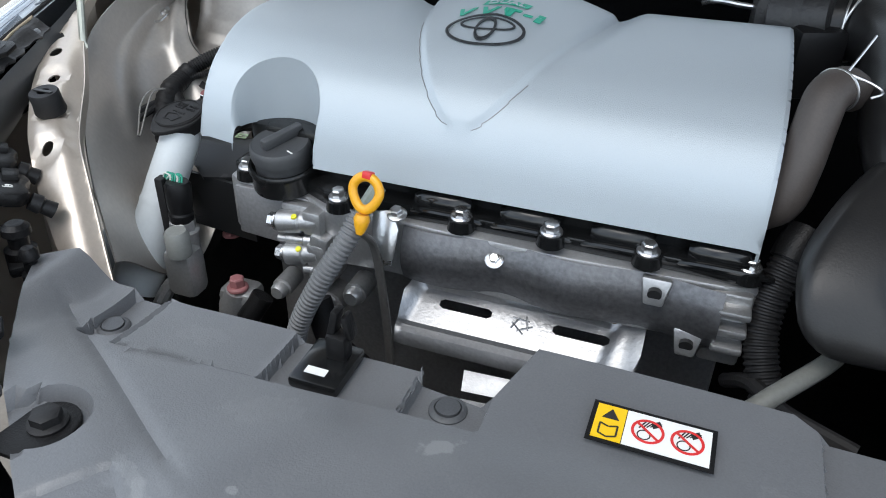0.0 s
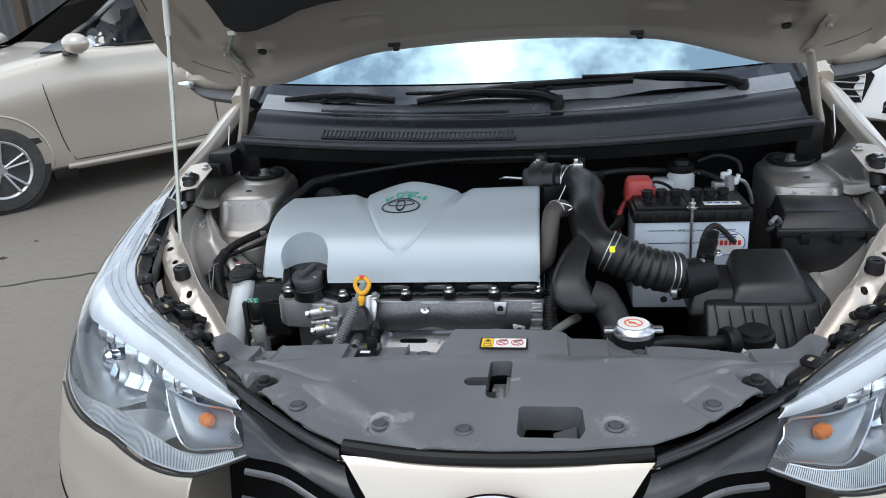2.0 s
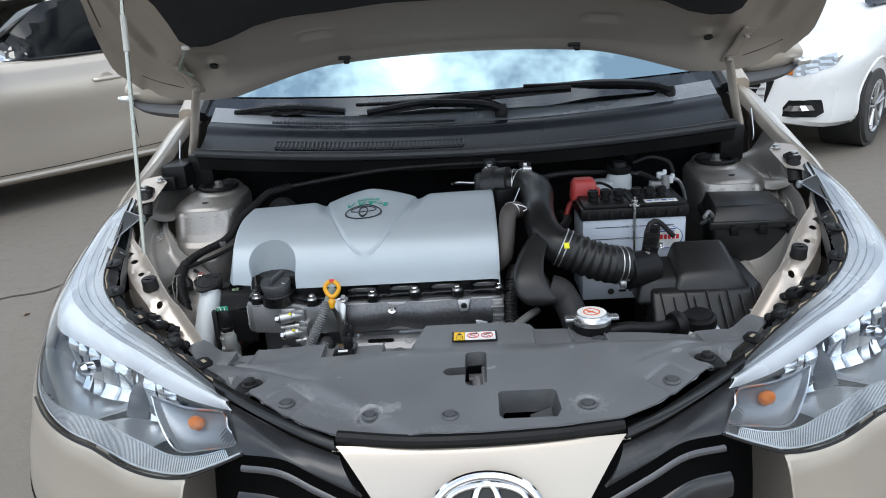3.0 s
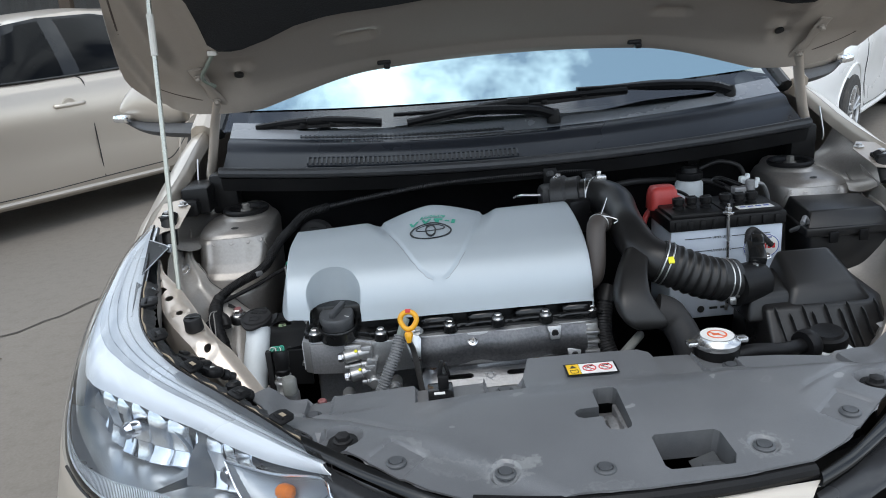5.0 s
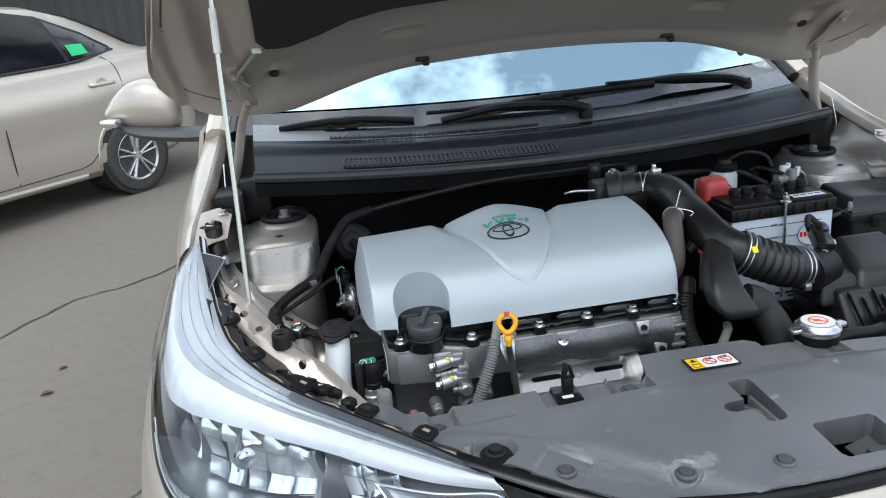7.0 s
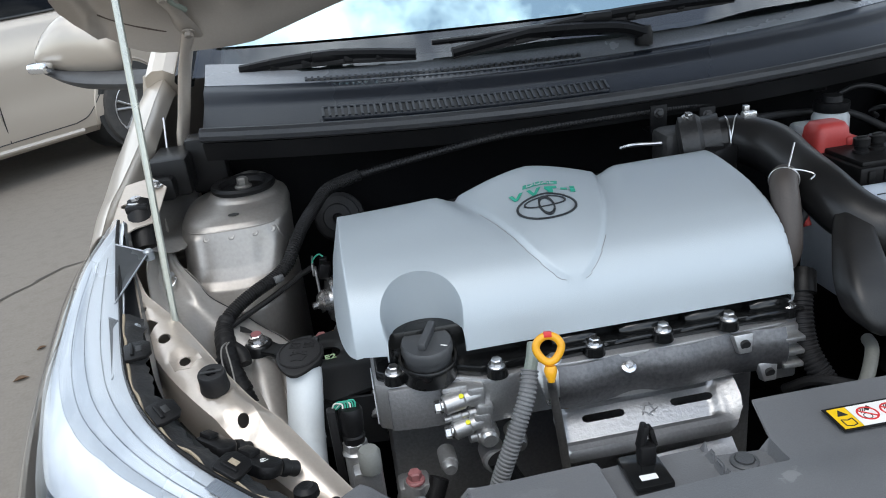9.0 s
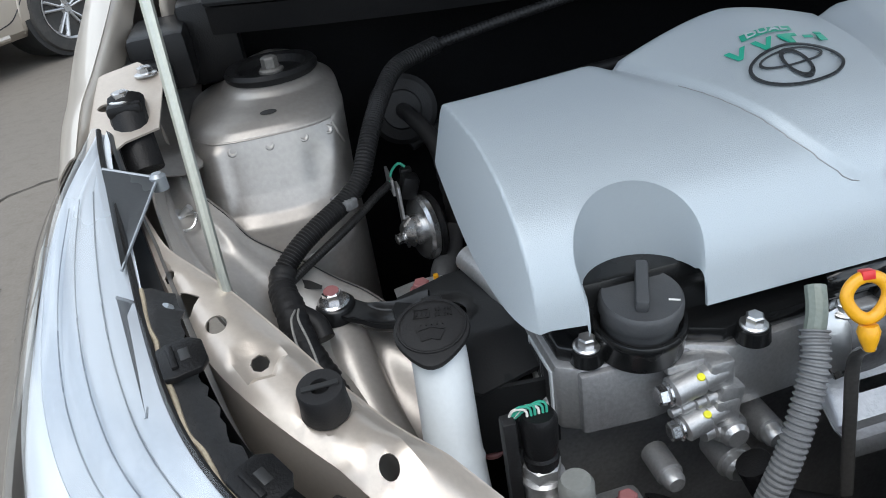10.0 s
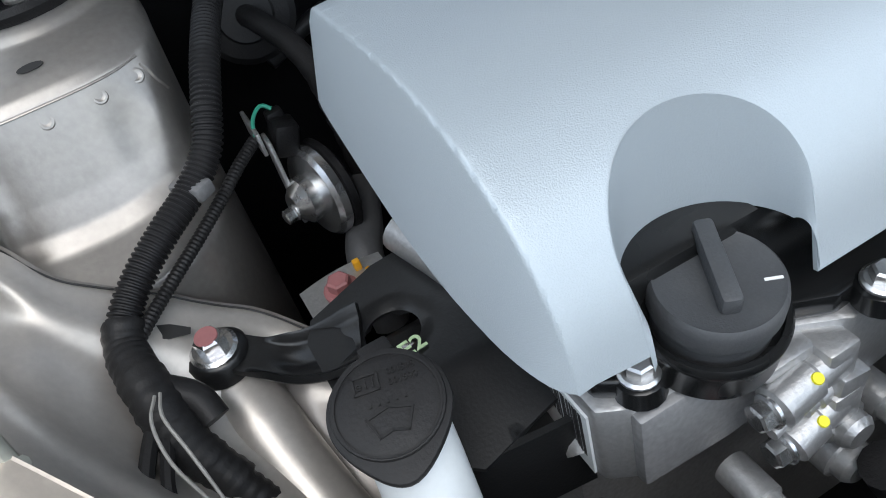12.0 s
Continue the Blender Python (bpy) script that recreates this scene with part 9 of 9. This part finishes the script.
# ---- cars in the yard ----
def far_car(name, paint, origin, heading, label, size=1.066):
    """A saloon, nose along heading; origin: ground point under the middle of its front axle."""
    hd = Vector((*heading, 0)).normalized()
    lf = Vector((-hd.y, hd.x, 0))
    m = Matrix(((-hd.x, lf.x, 0, origin[0]), (-hd.y, lf.y, 0, origin[1]), (0, 0, 1, 0), (0, 0, 0, 1))) @ Matrix.Scale(size, 4)
    # local: x runs back from the front axle, y to the car's left, z up
    o = thing(name, (origin[0], origin[1], 0), label, "car", "parked cars")
    LOW = ((-0.84, 0.30, 0.30), (-0.80, 0.58, 0.27), (-0.66, 0.74, 0.23), (-0.4, 0.83, 0.21), (0.0, 0.855, 0.20), (1.2, 0.865, 0.19), (2.55, 0.855, 0.20), (3.0, 0.82, 0.26), (3.3, 0.74, 0.32), (3.5, 0.55, 0.40), (3.56, 0.3, 0.45))
    HIGH = ((-0.84, 0.62), (-0.78, 0.69), (-0.5, 0.80), (0.0, 0.88), (0.35, 0.94), (0.6, 0.985), (1.5, 1.005), (2.2, 1.03), (2.6, 1.06), (3.2, 1.06), (3.5, 1.02), (3.56, 0.95))
    FORM = ((0.0, 0.90), (0.06, 0.965), (0.16, 0.985), (0.34, 0.975), (0.50, 0.985), (0.64, 1.0), (0.76, 1.0), (0.84, 0.985), (0.92, 0.965), (0.97, 0.94), (1.0, 0.90))
    ROOF = ((0.55, 0.99), (0.9, 1.20), (1.2, 1.385), (1.45, 1.45), (1.75, 1.475), (2.1, 1.455), (2.4, 1.38), (2.7, 1.25), (3.0, 1.10), (3.15, 1.06))

    def wall(x, z):
        """Half width of the car at a place along it and a height."""
        w, z0 = along(LOW, x)
        zt = along(HIGH, x)[0]
        if z <= zt:
            return w * along(FORM, (z - z0) / (zt - z0))[0]
        zr = along(ROOF, x)[0]
        f = min(1.0, (z - zt) / max(0.05, zr - 0.03 - zt))
        return w * 0.90 + (0.56 - w * 0.90) * f ** 1.25

    def flank(x, z, side, out=0.0):
        return m @ Vector((x, side * (wall(x, z) + out), z))

    bm = B()
    xs = [-0.84, -0.82, -0.78, -0.7, -0.6, -0.45, -0.3, -0.15, 0.0, 0.15, 0.3, 0.45, 0.6, 0.9, 1.2, 1.5, 1.8, 2.1, 2.3, 2.55, 2.8, 3.0, 3.2, 3.35, 3.45, 3.52, 3.56]
    rows = []
    for x in xs:
        w, z0 = along(LOW, x)
        zt = along(HIGH, x)[0]
        pts = [(w * k, z0 + (zt - z0) * f) for f, k in FORM] + [(w * 0.6, zt + 0.022), (0, zt + 0.03)]
        rows.append([m @ Vector((x, y, z)) for y, z in pts + [(-y, z) for y, z in reversed(pts[:-1])]])
    loft(bm, rows)
    part("body", bm, paint, o, angle=30)
    bm = B()
    rows = []
    for x in [0.55 + 2.6 * k / 30 for k in range(31)]:
        zt, zr = along(HIGH, x)[0] - 0.01, along(ROOF, x)[0]
        side_z = [zt + (zr - 0.03 - zt) * k / 6 for k in range(7)]
        pts = [(wall(x, z) if k else along(LOW, x)[0] * 0.90, z) for k, z in enumerate(side_z)] + [(0.45, zr - 0.006), (0.2, zr + 0.006)]
        rows.append([m @ Vector((x, y, max(z, zt))) for y, z in pts + [(-y, z) for y, z in reversed(pts)]])
    loft(bm, rows)
    part("cabin", bm, paint, o, angle=40)

    for side in (-1, 1):
        # windows
        for name_, pts in (("front_window", [(0.60, 1.005), (1.46, 1.02), (1.45, 1.39), (1.20, 1.355), (0.92, 1.20)]),
                           ("rear_window", [(1.58, 1.025), (2.17, 1.05), (2.10, 1.36), (1.85, 1.405), (1.56, 1.395)]),
                           ("quarter_window", [(2.21, 1.055), (2.52, 1.095), (2.56, 1.12), (2.42, 1.22), (2.15, 1.345)])):
            bm = B()
            sheet(bm, pts, [], lambda x, z: flank(x, z, side, 0.006), 0.09, 0.0)
            part(name_, bm, M_CARGLASS, o, "dark tinted side window", angle=60)
        bm = B()
        sheet(bm, [(0.40, 0.985), (0.62, 1.0), (1.5, 1.012), (2.2, 1.04), (2.6, 1.10), (2.58, 1.135), (2.42, 1.245), (2.12, 1.375), (1.85, 1.42), (1.45, 1.41), (1.18, 1.37), (0.85, 1.18), (0.6, 1.05)], [], lambda x, z: flank(x, z, side, 0.003), 0.08, 0.0)
        part("window_surround", bm, M_GLOSSBLACK, o, angle=60)
        bm = B()
        tube(bm, [flank(x, z, side, 0.006) for x, z in ((0.45, 0.99), (1.0, 1.004), (1.5, 1.012), (2.2, 1.04), (2.6, 1.105))], 0.010, 30, 6)
        part("belt_moulding", bm, M_GLOSSBLACK, o)
        # shut lines
        for pts in (((0.37, 0.93), (0.37, 0.75), (0.41, 0.50), (0.44, 0.36), (0.48, 0.275)), ((1.53, 1.01), (1.56, 0.95), (1.56, 0.65), (1.57, 0.285)),
                    ((2.46, 1.06), (2.52, 0.98), (2.535, 0.80), (2.46, 0.62), (2.30, 0.46), (2.16, 0.33), (2.05, 0.295)), ((0.48, 0.275), (1.0, 0.27), (1.57, 0.285), (2.05, 0.295))):
            bm = B()
            tube(bm, [flank(x, z, side, 0.0) for x, z in pts], 0.0042, 40, 6)
            part("shut_line", bm, M_INK, o)
        bm = B()
        tube(bm, [flank(x, 0.235, side, 0.002) for x in (0.42, 1.0, 1.6, 2.1)], 0.022, 20, 8)
        part("sill", bm, paint, o)
        # handles
        for x, z in ((1.41, 0.825), (2.365, 0.87)):
            bm = B()
            lathe(bm, flank(x, z, side, -0.010), flank(x, z, side, 0.002), [(0.052, 0), (0.052, 0.9), (0.046, 1), (0.02, 0.5)], 24)
            h = part("handle_cup", bm, paint, o)
            bm = B()
            tube(bm, [flank(x + dx, z + 0.03 * dx, side, d) for dx, d in ((-0.105, 0.004), (-0.08, 0.026), (0.0, 0.034), (0.08, 0.026), (0.105, 0.004))], 0.013, 20, 10, 1.2)
            part("handle", bm, paint, h, "body-coloured pull handle")
        # mirror
        bm = B()
        rows = []
        for t, rx, rz in ((0.0, 0.03, 0.03), (0.12, 0.075, 0.058), (0.45, 0.085, 0.068), (0.8, 0.075, 0.055), (0.96, 0.04, 0.03), (1.0, 0.01, 0.01)):
            rows.append([m @ Vector((0.60 + rx * math.cos(a) * 0.9, side * (0.845 + 0.20 * t), 1.045 + rz * math.sin(a))) for a in [2 * math.pi * k / 20 for k in range(20)]])
        cols = [spline([r[k] for r in rows], 16) for k in range(20)]
        loft(bm, [[cols[k][i] for k in range(20)] for i in range(16)])
        part("mirror", bm, paint, o, "body-coloured door mirror", angle=60)
        bm = B()
        box(bm, (0, 0, 0), (0.10, 0.14, 0.03), 0.008)
        bm.transform(m @ Matrix.Translation((0.60, side * 0.84, 0.990)))
        part("mirror_foot", bm, M_GLOSSBLACK, o)
        # wheels in their arches
        for x in (0.0, 2.55):
            c = m @ Vector((x, side * 0.765, 0.295))
            ax = m.to_3x3() @ Vector((0, side, 0))
            up = m.to_3x3() @ Vector((1, 0, 0))
            bm = B()
            lathe(bm, m @ Vector((x, side * 0.55, 0.31)), m @ Vector((x, side * (wall(x, 0.45) + 0.002), 0.31)), [(0.335, 0), (0.335, 1), (0.30, 1.0)], 44)
            part("wheel_arch", bm, M_INK, o)
            bm = B()
            arch_ = [m @ Vector((x + 0.335 * math.cos(a), side * (wall(x + 0.335 * math.cos(a), max(0.22, 0.31 + 0.335 * math.sin(a))) + 0.001), 0.31 + 0.335 * math.sin(a))) for a in [math.pi * (-0.08 + 1.16 * k / 20) for k in range(21)]]
            tube(bm, arch_, 0.009, 50, 6)
            part("arch_lip", bm, paint, o)
            bm = B()
            lathe(bm, c - ax * 0.09, c + ax * 0.098, [(0.22, 0), (0.285, 0.02), (0.295, 0.12), (0.295, 0.86), (0.283, 0.97), (0.24, 1.0), (0.205, 0.97), (0.20, 0.9)], 48)
            w = part("wheel", bm, M_TYRE, o, "black tyre on a silver ten-spoke alloy wheel", angle=30)
            bm = B()
            lathe(bm, c + ax * 0.01, c + ax * 0.097, [(0.185, 0.0), (0.19, 0.6), (0.20, 0.95), (0.205, 1.0), (0.20, 1.02), (0.188, 0.9), (0.18, 0.2), (0.02, 0.2)], 40)
            part("rim", bm, M_WHEEL, w)
            bm = B()
            lathe(bm, c + ax * 0.03, c + ax * 0.035, [(0.178, 0), (0.178, 1)], 32)
            part("brake_shadow", bm, M_INK, w)
            for k in range(10):
                a = 2 * math.pi * (k // 2) / 5 + (0.17 if k % 2 else -0.17) + 0.35
                d = m.to_3x3() @ Vector((math.cos(a), 0, math.sin(a)))
                bm = B()
                tube(bm, [c + ax * 0.078 + d * 0.03, c + ax * 0.084 + d * 0.10, c + ax * 0.092 + d * 0.178], 0.017, 8, 8, 0.6)
                part("spoke", bm, M_WHEEL, w)
            for k in range(5):
                a = 2 * math.pi * k / 5 + 0.3
                d = m.to_3x3() @ Vector((math.cos(a), 0, math.sin(a)))
                bm = B()
                lathe(bm, c + ax * 0.070 + d * 0.048, c + ax * 0.092 + d * 0.048, [(0.010, 0), (0.009, 1)], 8)
                part("wheel_nut", bm, M_DULLCAST, w)
            bm = B()
            lathe(bm, c + ax * 0.05, c + ax * 0.092, [(0.065, 0), (0.06, 0.6), (0.028, 0.8), (0.026, 1)], 24)
            part("hub", bm, M_WHEEL, w)
        bm = B()
        box(bm, (0, 0, 0), (0.16, 0.05, 0.07), 0.01)
        bm.transform(m @ Matrix.Translation((0.40, side * 0.80, 0.185)))
        part("mud_guard", bm, M_BLACK, o)
    bm = B()
    surface(bm, 12, 8, lambda u, v: m @ Vector((0.62 + 0.62 * v, (1.30 - 0.22 * v) * (u - 0.5), along(ROOF, 0.62 + 0.62 * v)[0] + 0.012 - 0.02 * (2 * u - 1) ** 2)))
    part("windscreen", bm, M_CARGLASS, o, angle=60)
    bm = B()
    surface(bm, 12, 8, lambda u, v: m @ Vector((2.35 + 0.65 * v, (1.05 + 0.1 * v) * (u - 0.5), along(ROOF, 2.35 + 0.65 * v)[0] + 0.012 - 0.02 * (2 * u - 1) ** 2)))
    part("rear_screen", bm, M_CARGLASS, o, angle=60)
    return o, m, wall


rear_contact, nose_way = Vector((-1.936, 5.842, 0)), Vector((-0.636, -0.772, 0))
side_n = Vector((-nose_way.y, nose_way.x, 0))
if side_n.dot(rear_contact) > 0:
    side_n = -side_n
front_mid = rear_contact + nose_way * 2.55 * 1.066 - side_n * 0.865 * 1.066
neighbour, nm, nwall = far_car("parked_saloon", M_PAINT, tuple(front_mid.xy), tuple(nose_way.xy), "champagne saloon car with dark windows parked beside")
vis = 1 if (nm.to_3x3() @ Vector((0, 1, 0))).dot(side_n) > 0 else -1
bm = B()
sheet(bm, [(2.23, 1.085), (2.37, 1.095), (2.36, 1.165), (2.22, 1.165)], [], lambda x, z: nm @ Vector((x, vis * (nwall(x, z) + 0.010), z)), 0.03, 0.0)
part("green_sticker", bm, material("green_sticker", (0.02, 0.45, 0.16), 0.5, 0, 0.05, 20, 0, 200), neighbour, "green square window sticker")

W_WAY = Vector((-0.66, -0.75, 0)).normalized()
W_LEFT = Vector((-W_WAY.y, W_WAY.x, 0))
w_mid = Vector((3.28, 5.01, 0)) - W_LEFT * 0.865 * 1.066
white, wm, wwall = far_car("white_car", M_WHITE, tuple(w_mid.xy), tuple(W_WAY.xy), "white car with dark grille and clear headlights parked behind")


def white_front(y, z, out=0.0):
    """A point on the white car's nose, y to its left."""
    x = -0.845
    for k in range(40):
        w, z0 = along(((-0.84, 0.30, 0.30), (-0.80, 0.58, 0.27), (-0.66, 0.74, 0.23), (-0.4, 0.83, 0.21), (0.0, 0.855, 0.20)), x)
        if w >= abs(y) + 0.004:
            break
        x += 0.02
    return wm @ Vector((x - out, y * (1 + out), z))


for s in (-1, 1):
    lamp = part("headlight", sheet(B(), [(s * 0.44, 0.60), (s * 0.60, 0.595), (s * 0.735, 0.66), (s * 0.77, 0.755), (s * 0.66, 0.72), (s * 0.50, 0.655)], [], lambda y, z: white_front(y, z, 0.012), 0.03, 0.0), M_LENS, white, "clear swept headlight", angle=60)
    part("lamp_bowl", sheet(B(), [(s * 0.44, 0.60), (s * 0.60, 0.595), (s * 0.735, 0.66), (s * 0.77, 0.755), (s * 0.66, 0.72), (s * 0.50, 0.655)], [], lambda y, z: white_front(y, z, 0.004), 0.02, 0.0), M_BROW, lamp, angle=8)
    part("lamp_orange", sheet(B(), [(s * 0.46, 0.605), (s * 0.51, 0.603), (s * 0.51, 0.635), (s * 0.47, 0.625)], [], lambda y, z: white_front(y, z, 0.008), 0.03, 0.0), M_ORANGE, lamp, angle=8)
    fog = part("fog_surround", sheet(B(), [(s * 0.42, 0.32), (s * 0.50, 0.43), (s * 0.68, 0.43), (s * 0.70, 0.34), (s * 0.66, 0.31)], [], lambda y, z: white_front(y, z, 0.006), 0.03, 0.0), M_BLACK, white, "black fog-lamp surround", angle=60)
    part("fog_lamp", sheet(B(), [(s * 0.46, 0.355), (s * 0.50, 0.395), (s * 0.63, 0.395), (s * 0.65, 0.36)], [], lambda y, z: white_front(y, z, 0.014), 0.03, 0.0), M_REFLECT, fog, angle=8)
gr = part("grille", sheet(B(), [(-0.40, 0.56), (-0.34, 0.38), (0.34, 0.38), (0.40, 0.56), (0.36, 0.60), (-0.36, 0.60)], [], lambda y, z: white_front(y, z, 0.008), 0.05, 0.0), M_BLACK, white, "black slatted grille", angle=60)
for k in range(4):
    bm = B()
    z = 0.42 + 0.045 * k
    tube(bm, [white_front(-0.34 + 0.068 * j, z, 0.014) for j in range(11)], 0.010, 30, 6, 0.6)
    part("grille_bar", bm, M_DULLCAST, gr)

# ---- what closes the yard: a dark shed with sheet walls beyond the saloon, a pale wall elsewhere ----
shed = thing("shed", (-4.5, 13.5, 0), "dim open shed with grey sheet walls and timber posts", "shed", kind="structure")
bm = B()
for k in range(120):
    x = -12.0 + 0.11 * k
    surface(bm, 1, 1, lambda u, v: (x + 0.11 * u, 13.5 + (0.03 if (k + round(u)) % 2 else 0.0), 3.4 * v))
part("sheet_wall", bm, M_WALL, shed, angle=10)
bm = B()
surface(bm, 6, 3, lambda u, v: (-12.0 + 13.2 * u, 8.6 + 5.0 * v, 3.5 - 0.35 * v), 0.04)
part("shed_roof", bm, M_WALL, shed)
M_TIMBER = material("dark_timber", (0.07, 0.05, 0.035), 0.8, 0.0, 0.3, 20, 0.4, 80)
for x in (-10, -7.2, -4.4, -1.6, 0.8):
    bm = B()
    box(bm, (x, 9.4, 1.7), (0.14, 0.14, 3.4), 0.01)
    part("post", bm, M_TIMBER, shed)
    bm = B()
    tube(bm, [(x, 9.4, 2.2), (x + 0.8, 9.4, 3.4)], 0.06, 6, 6)
    part("brace", bm, M_TIMBER, shed)
wall_b = thing("yard_wall", (6, 16, 0), "pale rendered yard wall behind the parked cars", "wall", kind="structure")
bm = B()
box(bm, (13.5, 16, 1.1), (24.0, 0.2, 2.2), 0.01)
part("wall_face", bm, material("pale_render", (0.48, 0.45, 0.40), 0.8, 0, 0.12, 4, 0.3, 60, dirt=0.2), wall_b)
sign = thing("sign_board", (5.2, 9.5, 1.2), "white sign board with red letters reduced to bars", "sign")
bm = B()
box(bm, (5.0, 9.6, 1.75), (2.6, 0.06, 0.9), 0.01)
part("board", bm, M_LABELWHITE, sign)
for k in range(6):
    bm = B()
    box(bm, (4.1 + 0.36 * k, 9.562, 1.72), (0.20, 0.01, 0.46), 0.0)
    part("red_bar", bm, M_LABELRED, sign)
for x in (4.2, 5.8):
    bm = B()
    cyl(bm, (x, 9.64, 0.0), (x, 9.64, 2.1), 0.03)
    part("leg", bm, M_STEEL, sign)
